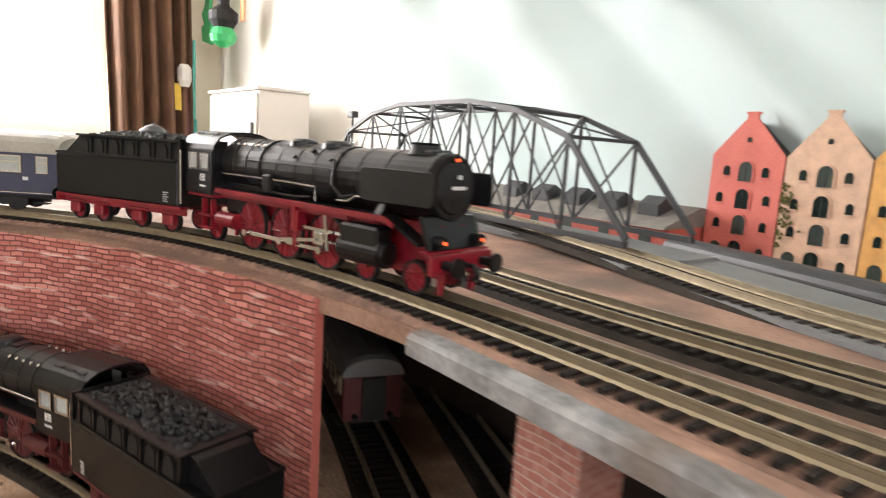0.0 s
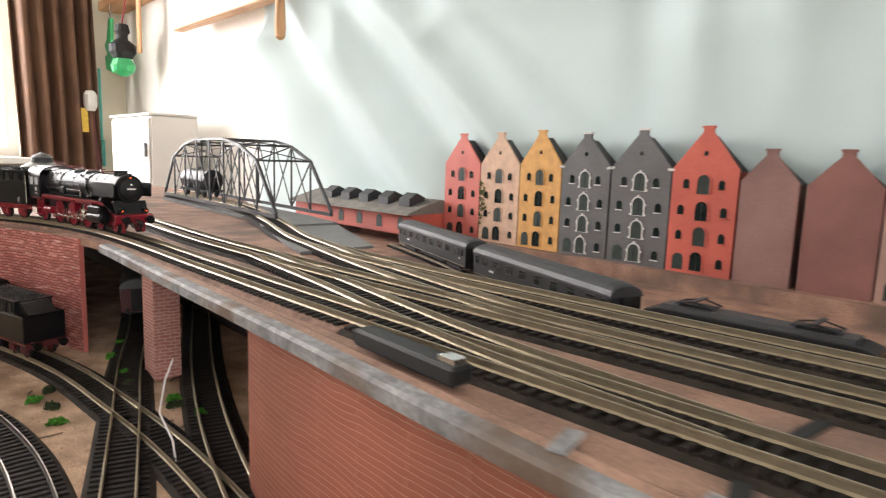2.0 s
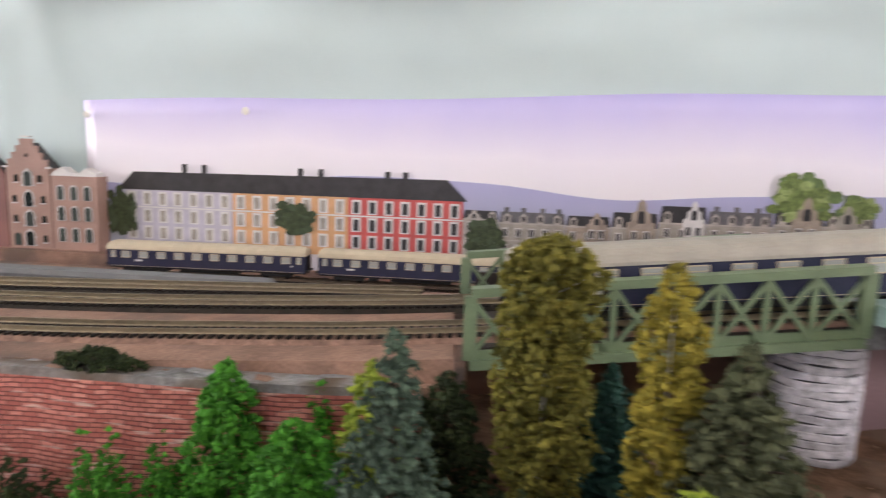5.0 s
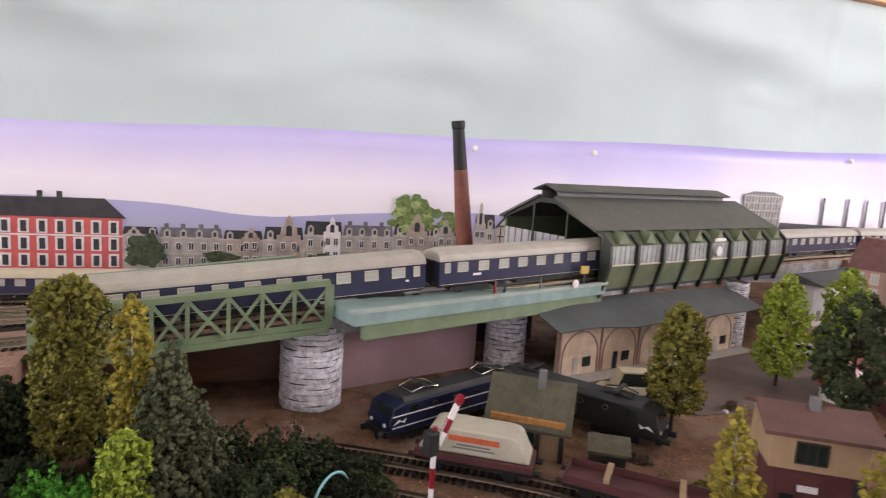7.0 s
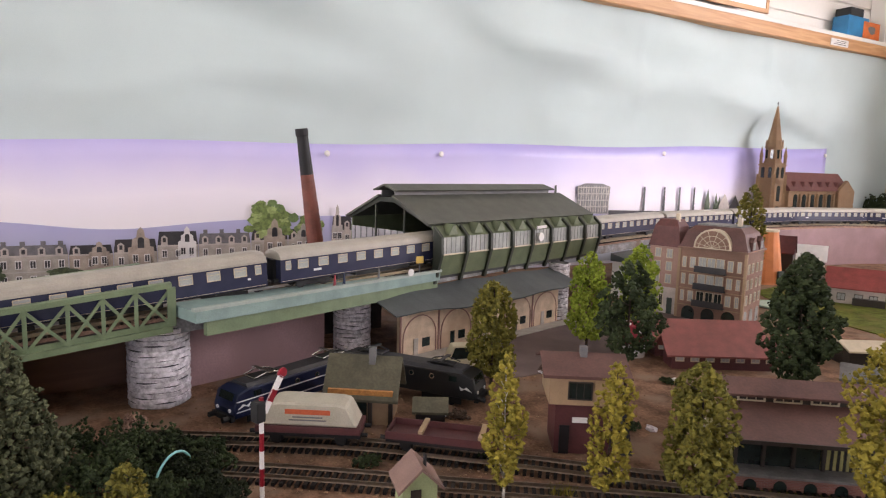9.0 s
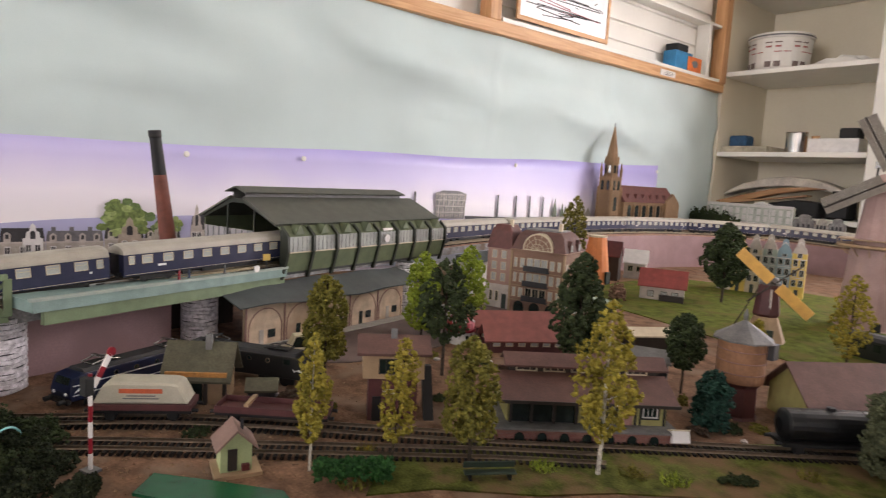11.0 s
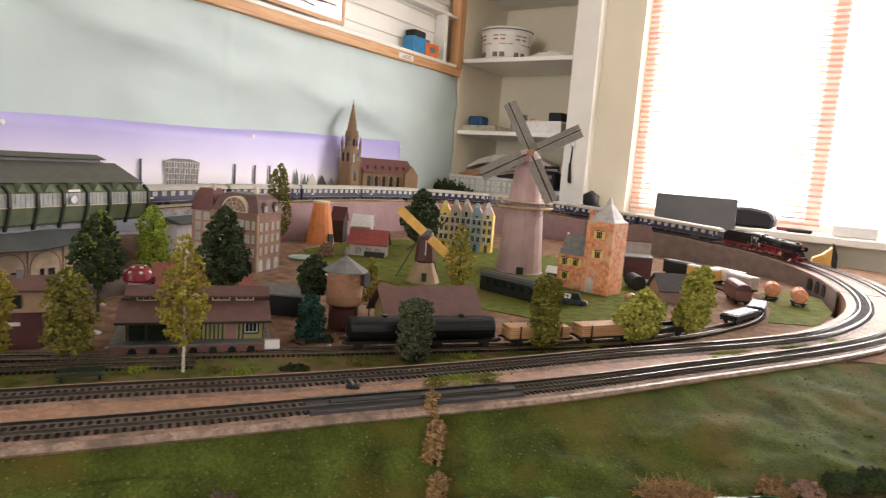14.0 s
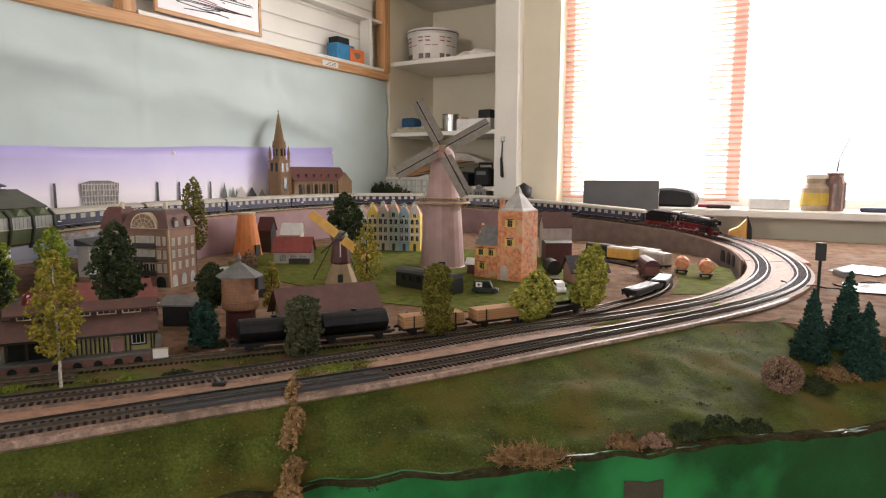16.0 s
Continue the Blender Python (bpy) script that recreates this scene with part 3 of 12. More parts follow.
track("railway_track", MAIN, M_BRASSRAIL, "brass railed curved track with brown sleepers on the yard board", 0, MAIN.near(0.135, -0.17), M_YARDBED, 0.0058, (MAIN.near(0.055, 0.41), MAIN.near(0.135, -0.17)))
track("railway_track", MAIN, M_BRASSRAIL, "brass railed model track with dark bed on the upper level", MAIN.near(0.135, -0.17), MAIN.near(0.147, -0.66), M_BLACKBED, 0.0058, (MAIN.near(0.135, -0.17), MAIN.near(0.147, -0.66)))
track("railway_track", MAIN, M_BRASSRAIL, "brass railed model track on brown board towards the bridge", MAIN.near(0.147, -0.66), MAIN.near(0.1, -3.39), M_YARDBED, 0.0058, (MAIN.near(0.147, -0.66), MAIN.near(0.18, -1.1)))
track("railway_track", MAIN, M_STEELRAIL, "inner bright railed model track round the front loop", MAIN.near(0.1, -3.39), MAIN.length, M_BROWNBED, 0.0058, (MAIN.near(-0.75, -2.25), MAIN.length))
track("railway_track", OUTER, M_STEELRAIL, "outer bright railed model track round the front loop", 0, None, M_BROWNBED, 0.0058, (OUTER.near(-0.84, -2.25), OUTER.length))
track("railway_track", SECOND, M_BRASSRAIL, "second brass railed model track through the yard and station", 0, None, M_BLACKBED)
track("railway_track", THIRD, M_BRASSRAIL, "third yard track leading onto the truss bridge", 0, None, M_BLACKBED)
track("railway_track", LINK, M_BRASSRAIL, "short crossover track between two yard tracks")
track("railway_track", LINK2, M_BRASSRAIL, "short crossover track to the front yard track")
track("railway_track", BACKTRACK, M_BROWNRAIL, "dull siding track below the old town houses")
track("railway_track", BACKTRACK2, M_BROWNRAIL, "dull siding track along the backdrop")
track("railway_track", LOW_CURVE, M_BRASSRAIL, "curved lower yard track with black bed", 0, None, M_BLACKBED)
track("railway_track", LOW_STRAIGHT, M_BRASSRAIL, "straight lower yard track crossing the curved one", 0, None, M_BLACKBED)
track("railway_track", LOW_RIGHT, M_BRASSRAIL, "lower yard track beside the brick wall", 0, None, M_BLACKBED)
track("railway_track", LOW_LEFT, M_STEELRAIL, "lower outer curved track beside the sandy strip", 0, None, M_BLACKBED)
track("railway_track", FREIGHT, M_BROWNRAIL, "dull goods track in front of the depot", 0, None, None, 0.0058)
track("railway_track", FREIGHT2, M_BROWNRAIL, "second dull goods track in front of the depot")

# ---- boards, ground, walls of the layout ----
# edge of the upper yard seen from the aisle
EDGE = Path([(-0.60, 0.47, ZY), (-0.30, 0.545, ZY), (-0.17, 0.525, ZY), (-0.08, 0.48, ZY), (-0.02, 0.435, ZY), (0.03, 0.385, ZY), (0.067, 0.32, ZY), (0.092, 0.25, ZY), (0.108, 0.19, ZY), (0.112, 0.14, ZY), (0.108, 0.0, ZY), (0.104, -0.15, ZY), (0.098, -0.3, ZY), (0.097, -0.5, ZY), (0.098, -0.7, ZY), (0.098, -0.9, ZY), (0.110, -0.985, ZY)])
edge = [EDGE.at(EDGE.length * k / 60) for k in range(61)]
poly = [(p.x, p.y) for p in edge] + [(0.330, -0.985), (0.300, -0.75), (0.286, -0.55), (0.272, -0.3), (0.262, -0.08), (0.278, 0.08), (0.318, 0.22), (0.37, 0.42), (0.44, 0.60), (0.44, 1.6), (-0.60, 1.6)]
struct("yard_board", plate(poly, ZY - 0.0065, ZY), M_YARD, "pinkish painted board of the upper yard")
# room-side ground and lower boards
struct("ground_back", BX((0.250, 0.745, -0.984, 1.6, ZB - 0.012, ZB)), M_YARD, "painted low board below the old town houses")
struct("ground_lower", BX((-0.16, 0.46, -0.98, 1.6, ZL - 0.02, ZL)), M_SAND, "sandy painted board of the lower yard")
# ledge under the old houses and the terrace
struct("house_ledge", BX((0.690, 0.7445, -0.45, 0.84, ZB, ZG)), M_YARD, "painted ledge carrying the old town houses")
# ramp under the climbing line
for a, b in ((-0.60, -0.985),):
    s0, s1 = MAIN.near(0.145, a), MAIN.near(0.166, b)
    bm = sweep(bmesh.new(), MAIN, [(-0.05, -0.012), (0.105, -0.012), (0.100, -0.0005), (-0.045, -0.0005)], s0, s1)
    struct("ramp_board", bm, M_YARD, "rising pinkish board under the two main tracks")
s0, s1 = MAIN.near(0.187, -1.205), MAIN.near(0.455, -2.1)
struct("station_deck", sweep(bmesh.new(), MAIN, [(-0.022, -0.014), (0.16, -0.014), (0.16, -0.0005), (-0.022, -0.0005)], s0, s1), M_CONCRETE, "grey raised deck under the station tracks")
s0, s1 = MAIN.near(0.455, -2.1), MAIN.near(-0.79, -2.8)
struct("loop_deck", sweep(bmesh.new(), MAIN, [(-0.035, -0.012), (0.105, -0.012), (0.10, -0.0005), (-0.03, -0.0005)], s0, s1), M_BALLAST, "ballasted board carrying the loop past the church and window")
# brick faced retaining walls under the yard edge
def wall_under(name, a, b, z0, z1, off, material, label, thick=0.004):
    s0, s1 = EDGE.near(*a), EDGE.near(*b)
    return struct(name, sweep(bmesh.new(), EDGE, [(-off, z0 - ZY), (-off, z1 - ZY), (-off - thick, z1 - ZY), (-off - thick, z0 - ZY)], s0, s1, 0.008), material, label)


wall_under("brick_wall_1", (-0.10, 0.49), (0.105, 0.205), ZL, ZY - 0.001, -0.002, M_BRICKCARD, "pinkish red embossed brick card wall under the curve")
BENT = Path([(0.160, -0.062, ZL), (0.131, -0.072, ZL), (0.113, -0.092, ZL), (0.1045, -0.125, ZL), (0.101, -0.18, ZL), (0.099, -0.25, ZL), (0.097, -0.334, ZL)])
struct("brick_wall_2", sweep(bmesh.new(), BENT, [(0.0, -0.001), (0.0, ZY - 0.0070 - ZL), (0.004, ZY - 0.0070 - ZL), (0.004, -0.001)], 0.0, None, 0.006), M_BRICKPLATE, "smooth reddish brick card wall bent round the lower track")
wall_under("brick_wall_3", (0.098, -0.315), (0.105, -0.975), ZL - 0.001, ZY - 0.003, -0.001, M_BRICKCARD, "worn red brick card wall below the main line")
struct("edge_slab", sweep(bmesh.new(), EDGE, [(-0.0080, -0.0050), (-0.0080, 0.0002), (-0.0066, 0.0016), (-0.0010, 0.0020), (-0.0010, -0.0050)], EDGE.near(0.110, 0.15), EDGE.near(0.097, -0.335)), M_CONCRETE, "chipped grey painted edge slab of the yard board")
struct("plaster_strip", sweep(bmesh.new(), EDGE, [(-0.0009, -0.0050), (-0.0009, 0.0016), (0.0030, 0.0024), (0.0060, 0.0012), (0.0060, -0.0050)], EDGE.near(0.110, 0.15), EDGE.near(0.097, -0.335), 0.006), M_YARD, "rough pinkish plaster strip behind the edge slab")
struct("edge_slab", sweep(bmesh.new(), EDGE, [(-0.003, -0.003), (-0.003, 0.0016), (0.013, 0.0016), (0.013, -0.003)], EDGE.near(0.097, -0.335), EDGE.near(0.100, -0.95)), M_CONCRETE, "chipped grey painted edge slab of the yard board")
t = empty("brick_pillar", pose(0.137, 0.109, ZL), "red brick card pillar holding up the yard board", "pillar")
bm = BX((-0.010, 0.010, -0.012, 0.012, 0, ZY - 0.0070 - ZL))
part("shaft", bm, M_BRICKPILLAR, t)
# dark sheet at the back of the space below the yard, stands in for its shade
struct("shadow_board", BX((0.235, 0.248, -0.97, 0.9, ZL, ZY - 0.013)), M_DARKWOOD_SHADE, "dark sheet standing in for the shade below the upper yard")
# grey parapet and low ramp at the back of the yard
struct("parapet", BX((0.345, 0.372, -0.80, -0.36, ZB, ZY - 0.004), bevel=0.004), M_GREY, "low grey parapet along the back of the yard")

# ---- village ground, loop bed and lawn ----
bm = plate([(0.745, -1.15), (0.745, -3.56), (-0.55, -3.46), (-0.72, -2.93), (-0.80, -2.6), (-0.70, -2.2), (-0.50, -1.80), (-0.32, -1.52), (-0.20, -1.28), (-0.12, -1.10), (-0.02, -0.99), (0.40, -0.985)], ZG - 0.03, ZG)
struct("ground", bm, M_EARTH, "sandy brown painted ground of the model village")
BEDZ = 1.0725
bm = bmesh.new()
inner = [(p.x, p.y) for p in (MAIN.pose_at(s) @ Vector((0, -0.030, 0)) for s in np.linspace(MAIN.near(-0.74, -2.9), MAIN.length, 60))]
outer = [(p.x, p.y) for p in (OUTER.pose_at(s) @ Vector((0, 0.0215, 0)) for s in np.linspace(OUTER.near(-0.86, -2.85), OUTER.length, 60))]
struct("loop_bed", plate(inner + outer[::-1], ZG - 0.03, BEDZ), M_BALLAST, "pinkish ballasted bed of the two front tracks")
struct("bed_lip", sweep(bmesh.new(), OUTER, [(0.0185, -0.004), (0.0185, 0.0001), (0.0225, -0.0004), (0.0245, -0.0035), (0.0225, -0.0060)], OUTER.near(-0.875, -2.36), OUTER.length, 0.008), M_LIP, "worn plaster lip along the outer track")
# extra boards at the corner outside the loop
struct("corner_board", plate([(-0.80, -2.15), (-0.835, -2.3), (-0.86, -2.6), (-0.85, -2.85), (-0.72, -3.15), (-0.4, -3.44), (-1.9, -3.44), (-1.9, -2.50), (-1.13, -2.155), (-0.90, -2.195)], ZG - 0.05, BEDZ - 0.006), M_EARTH, "brown boards outside the loop below the window")

# lawn: a sagging green cloth from the track bed down to the board's lip
rng = random.Random(4)
rows = []
for s in np.linspace(OUTER.near(-0.835, -2.245), OUTER.length, 150):
    m = OUTER.pose_at(s)
    r = []
    for k in range(25):
        u = k / 24
        d0 = 0.0205 + 0.042 * max(0.0, min(1.0, (-2.09 - m.translation.y) / 0.12)) ** 1.5
        d = d0 + u * (max(0.075, min(0.262, 0.111 + (-1.70 - m.translation.y) * 0.355)) - d0)
        z = BEDZ - 0.004 - 0.050 * (u ** 0.8) + (0.008 * noise.noise((s * 11, u * 3.5, 0)) + 0.0048 * noise.noise((s * 31, u * 9, 2.0)) + 0.0016 * noise.noise((s * 95, u * 24, 5.0))) * min(1, u * 3)
        p = m @ Vector((0, d, 0))
        r.append((p.x, p.y, z + 0.003 * math.sin(s * 26 + u * 4) * u * (1 - u) * 2))
    rows.append(r)
struct("lawn", sheet(rows), M_LAWN, "sagging green painted cloth embankment below the front tracks", True)
LAWN = rows
lip = [Vector(r[-1]) for r in rows]
bm = bmesh.new()
vs = [[bm.verts.new(p + Vector((0, 0, dz))) for p in lip] for dz in (0.003, -0.5)]
for i in range(len(lip) - 1):
    bm.faces.new((vs[0][i], vs[0][i + 1], vs[1][i + 1], vs[1][i]))
fascia = struct("fascia_board", bm, M_FASCIA, "bright green painted front board with brush marks")
sol = fascia.modifiers.new("thickness", "SOLIDIFY")
sol.thickness, sol.offset = 0.008, 0
# bright green meadow patches
struct("meadow", plate([(0.20, -2.20), (0.34, -2.30), (0.38, -2.50), (0.36, -2.72), (0.10, -2.85), (-0.10, -2.86), (-0.34, -2.80), (-0.50, -2.55), (-0.56, -2.30), (-0.46, -2.12), (-0.25, -2.10), (-0.05, -2.15)], ZG, ZG + 0.0015), M_GRASS, "flocked green meadow round the windmills")
struct("meadow_front", plate([(-0.185, -1.40), (-0.205, -1.45), (-0.255, -1.51), (-0.285, -1.565), (-0.345, -1.64), (-0.385, -1.70), (-0.43, -1.77), (-0.49, -1.87), (-0.56, -1.99), (-0.625, -2.11), (-0.60, -2.12), (-0.56, -2.05), (-0.50, -1.98), (-0.44, -1.935), (-0.40, -1.885), (-0.33, -1.81), (-0.28, -1.73), (-0.215, -1.635), (-0.165, -1.555), (-0.14, -1.49), (-0.155, -1.43)], ZG, ZG + 0.0015), M_STRIP, "flocked green strip along the goods track")
struct("meadow_corner", plate([(-0.70, -2.45), (-0.775, -2.50), (-0.79, -2.68), (-0.76, -2.85), (-0.69, -2.92), (-0.64, -2.80), (-0.685, -2.62)], ZG, ZG + 0.0014), M_GRASS, "worn green flock inside the loop's corner")

# joint across the yard board and lumps of old plaster along its edge
struct("board_joint", PR([(0.090, -0.352), (0.135, -0.338), (0.20, -0.345), (0.272, -0.338), (0.272, -0.334), (0.20, -0.340), (0.135, -0.333), (0.090, -0.346)], ZY - 0.004, ZY + 0.0006, "z"), M_DBLACK, "dark open joint across the yard board")
rng = random.Random(14)
for k in range(34):
    y = -0.34 - 0.0185 * k + rng.uniform(-0.004, 0.004)
    m = EDGE.pose_at(EDGE.near(0.098, y)) @ Matrix.Translation((0, rng.uniform(0.002, 0.012), 0.0004))
    bm = bmesh.new()
    blob(bm, (0, 0, 0), 1.0, 0.25, 1.0, rng)
    a, b, c = rng.uniform(0.006, 0.013), rng.uniform(0.003, 0.006), rng.uniform(0.0012, 0.0032)
    for v in bm.verts:
        v.co = Vector((v.co.x * a, v.co.y * b, max(0.0, v.co.z) * c))
    o = part("plaster_lump", bm, M_CONCRETE if k % 3 else M_YARD, None)
    o.matrix_basis = m
    tagged(o, "crumbling grey plaster lump on the yard edge" if k % 3 else "pinkish plaster lump on the yard edge", "plaster")

# ragged brown edge where the lawn ends on the front board
er = []
for k, r in enumerate(LAWN):
    a, b = Vector(r[-2]), Vector(r[-1])
    o = Vector((b.x - a.x, b.y - a.y, 0)).normalized()
    w = 0.0012 * noise.noise((k * 0.21, 3.0, 0.0))
    er.append([tuple(a + Vector((0, 0, 0.0012))), tuple(b + Vector((0, 0, 0.0036 + w))), tuple(b + o * 0.0055 + Vector((0, 0, 0.0030 + w))), tuple(b + o * 0.0065 + Vector((0, 0, 0.0005 + 2.5 * w)))])
struct("lawn_edge", sheet(er), mat("muddy_brown_edge", (0.070, 0.060, 0.028), 0.95, 0.5, 60, 0.9, 300, spec=0.05), "ragged muddy edge of the lawn on the front board", True)

pa = []
for r in LAWN:
    a, b = Vector(r[-2]), Vector(r[-1])
    if -0.822 < b.x < -0.786:
        o = Vector((b.x - a.x, b.y - a.y, 0)).normalized()
        pa.append([tuple(b + o * q + Vector((0, 0, dz))) for q, dz in ((0.0050, -0.022), (0.0062, -0.023), (0.0062, -0.068), (0.0050, -0.069))])
struct("fascia_patch", sheet(pa), mat("mud_brown_patch", (0.10, 0.085, 0.05), 0.7, 0.3, 60), "grey brown patch on the green front board")

# ---- long wall: cloth, poster, wooden frame, niche ----
def cloth_x(y, z):
    """Folds of the hung cloth."""
    x = 0.748
    # broad slanting folds behind the old houses, then upright ones near the seam
    near = min(1, max(0, (y + 0.10) / 0.22))
    for c, w, a in ((0.36, 0.042, 0.026), (0.50, 0.050, -0.022), (0.66, 0.060, 0.024), (0.80, 0.07, -0.020), (0.21, 0.036, 0.012), (0.96, 0.08, 0.016)):
        d = (y - c - (z - 1.25) * 1.15) / w
        x -= a * math.exp(-d * d) * near
    for c, w, a in ((-0.02, 0.022, 0.011), (0.055, 0.03, -0.010), (-0.13, 0.03, 0.009), (-0.30, 0.035, 0.007)):
        d = (y - c - 0.05 * (z - 1.3)) / w
        x -= a * math.exp(-d * d) * min(1, max(0, (z - 1.20) * 6))
    # shallow swags further on
    x += 0.007 * math.sin(y * 5.1 + z * 9) * max(0, min(1, (z - 1.30) * 6))
    x += 0.005 * math.sin(y * 13 + 2 * math.sin(z * 14)) * max(0, min(1, (z - 1.30) * 5))
    x += 0.006 * noise.noise((y * 4, z * 6, 1.3))
    k = max(0, min(1, (z - 1.32) * 8)) * (max(0.12, min(1, (1.665 - z) * 9)) if y < -1.15 else 1) * max(0.15, min(1, (y + 3.5) * 3))
    x += k * 0.036 * noise.noise((y * 2.6 + z * 3.5, z * 8.5 - y * 1.6, 0.4))
    x -= k * 0.016 * (1 - abs(noise.noise((y * 2.2 - z * 1.5, z * 5.5 + y * 0.8, 4.7)))) ** 8
    for c in (-0.215, -2.37, -2.86):
        x -= 0.003 * math.exp(-((y - c) / 0.012) ** 2)
    return x


rows = []
for z in np.linspace(0.90, 1.690, 46):
    rows.append([(cloth_x(y, z), y, z) for y in np.linspace(-3.555, 1.15, 330)])
bm = sheet(rows)
hung = struct("wall_cloth", bm, M_CLOTH, "pale aqua cloth hung in soft folds along the wall", True)
hung.modifiers.new("thickness", "SOLIDIFY").thickness = 0.001
rows = []
for z in np.linspace(1.690, 2.30, 20):
    rows.append([(cloth_x(y, z), y, z) for y in np.linspace(-1.60, 1.15, 120)])
hung = struct("wall_cloth_upper", sheet(rows), M_CLOTH, "pale aqua cloth hung in soft folds along the wall", True)
hung.modifiers.new("thickness", "SOLIDIFY").thickness = 0.001


def print_mat(name, stops, rough=0.35):
    """Printed paper whose ink runs from low to high by height."""
    m = bpy.data.materials.new(name)
    m.use_nodes = True
    n, k = m.node_tree.nodes, m.node_tree.links
    tc, sp, mr, rp = n.new("ShaderNodeTexCoord"), n.new("ShaderNodeSeparateXYZ"), n.new("ShaderNodeMapRange"), n.new("ShaderNodeValToRGB")
    ns, ad = n.new("ShaderNodeTexNoise"), n.new("ShaderNodeMath")
    k.new(tc.outputs["Object"], sp.inputs[0])
    k.new(tc.outputs["Object"], ns.inputs["Vector"])
    ns.inputs["Scale"].default_value = 5
    ad.operation, ad.inputs[1].default_value = "MULTIPLY_ADD", 0.05
    k.new(ns.outputs["Fac"], ad.inputs[0])
    k.new(sp.outputs["Z"], ad.inputs[2])
    mr.inputs["From Min"].default_value, mr.inputs["From Max"].default_value = 1.05, 1.38
    k.new(ad.outputs[0], mr.inputs["Value"])
    k.new(mr.outputs[0], rp.inputs["Fac"])
    el = rp.color_ramp.elements
    while len(el) < len(stops):
        el.new(0.5)
    for e, (p, c) in zip(el, stops):
        e.position, e.color = p, (*c, 1)
    b = n["Principled BSDF"]
    k.new(rp.outputs["Color"], b.inputs["Base Color"])
    b.inputs["Roughness"].default_value = rough
    return m


M_POSTER = print_mat("printed_evening_sky", [(0.0, (0.62, 0.60, 0.68)), (0.38, (0.86, 0.82, 0.84)), (0.56, (0.86, 0.81, 0.90)), (0.74, (0.62, 0.57, 0.84)), (0.92, (0.44, 0.40, 0.74))])
M_HILL = print_mat("printed_hills", [(0.0, (0.36, 0.40, 0.42)), (0.2, (0.40, 0.42, 0.52)), (0.42, (0.44, 0.43, 0.66))])


def poster_top(y):
    return 1.262 + 0.0 + (-(y + 0.35)) * 0.0327 + 0.0025 * math.sin(y * 9)


PX = 0.7415
rows = []
ys = list(np.linspace(-0.352, -3.172, 150))
for k in range(12):
    u = k / 11
    rows.append([(PX - 0.0022 * noise.noise((y * 3.1, u * 2, 4.0)) - 0.004 * math.exp(-((y + 1.24) / 0.05) ** 2) * u ** 6, y, 1.0 + u * (poster_top(y) + 0.012 - 1.0)) for y in ys])
poster = part("backdrop_poster", sheet(rows), M_POSTER, None, smooth=True)
tagged(poster, "long printed paper backdrop of lilac sky and distant town", "poster")
poster.modifiers.new("thickness", "SOLIDIFY").thickness = 0.0006
# printed shapes on the paper, each a thin layer of the poster


def ink(name, poly, material, lift):
    """A printed shape (y, z) on the poster."""
    part(name, PR(poly, PX - 0.0035 - lift, PX - 0.0030 - lift, "x"), material, poster)


hill = [(-0.38, 1.05)] + [(y, 1.164 + 0.010 * math.cos((y + 0.86) * 9.5) * (1 if y > -1.5 else 0.6) - 0.012 * max(0, min(1, (y + 0.72) * 5)) + 0.002 * math.sin(y * 23)) for y in np.linspace(-0.38, -2.35, 60)] + [(-2.35, 1.05)]
ink("printed_hill", hill, M_HILL, 0)
M_PR_GREY = mat("printed_grey_stone", (0.42, 0.38, 0.33), 0.4, 0.25, 60)
M_PR_LIGHT = mat("printed_pale_stone", (0.48, 0.43, 0.385), 0.4, 0.2, 60)
M_PR_DARK = mat("printed_dark_roof", (0.07, 0.065, 0.07), 0.4, 0.3, 60)
M_PR_WHITE = mat("printed_white", (0.72, 0.70, 0.68), 0.4, 0.1, 60)
M_PR_GREEN = mat("printed_foliage", (0.20, 0.27, 0.08), 0.4, 0.5, 150)
M_PR_DGREEN = mat("printed_dark_foliage", (0.08, 0.11, 0.045), 0.4, 0.6, 150)
M_PR_LILAC = mat("printed_lilac_wall", (0.55, 0.52, 0.60), 0.4, 0.12, 60)
M_PR_ORANGE = mat("printed_orange_wall", (0.70, 0.40, 0.20), 0.4, 0.12, 60)
M_PR_RED = mat("printed_red_wall", (0.62, 0.11, 0.10), 0.4, 0.12, 60)


M_PR_LEAF = mat("printed_leaf_light", (0.34, 0.42, 0.16), 0.4, 0.3, 120)
M_PR_LEAF2 = mat("printed_leaf_deep", (0.17, 0.25, 0.09), 0.4, 0.3, 120)
M_PR_LEAF3 = mat("printed_leaf_dim", (0.10, 0.14, 0.07), 0.4, 0.3, 120)


def crown_shape(y, z, ry, rz, seed):
    r = random.Random(seed)
    return [(y + ry * (1 + r.uniform(-0.16, 0.16)) * math.cos(a), z + rz * (1 + r.uniform(-0.16, 0.16)) * math.sin(a)) for a in np.linspace(0, 2 * math.pi, 26)[:-1]]


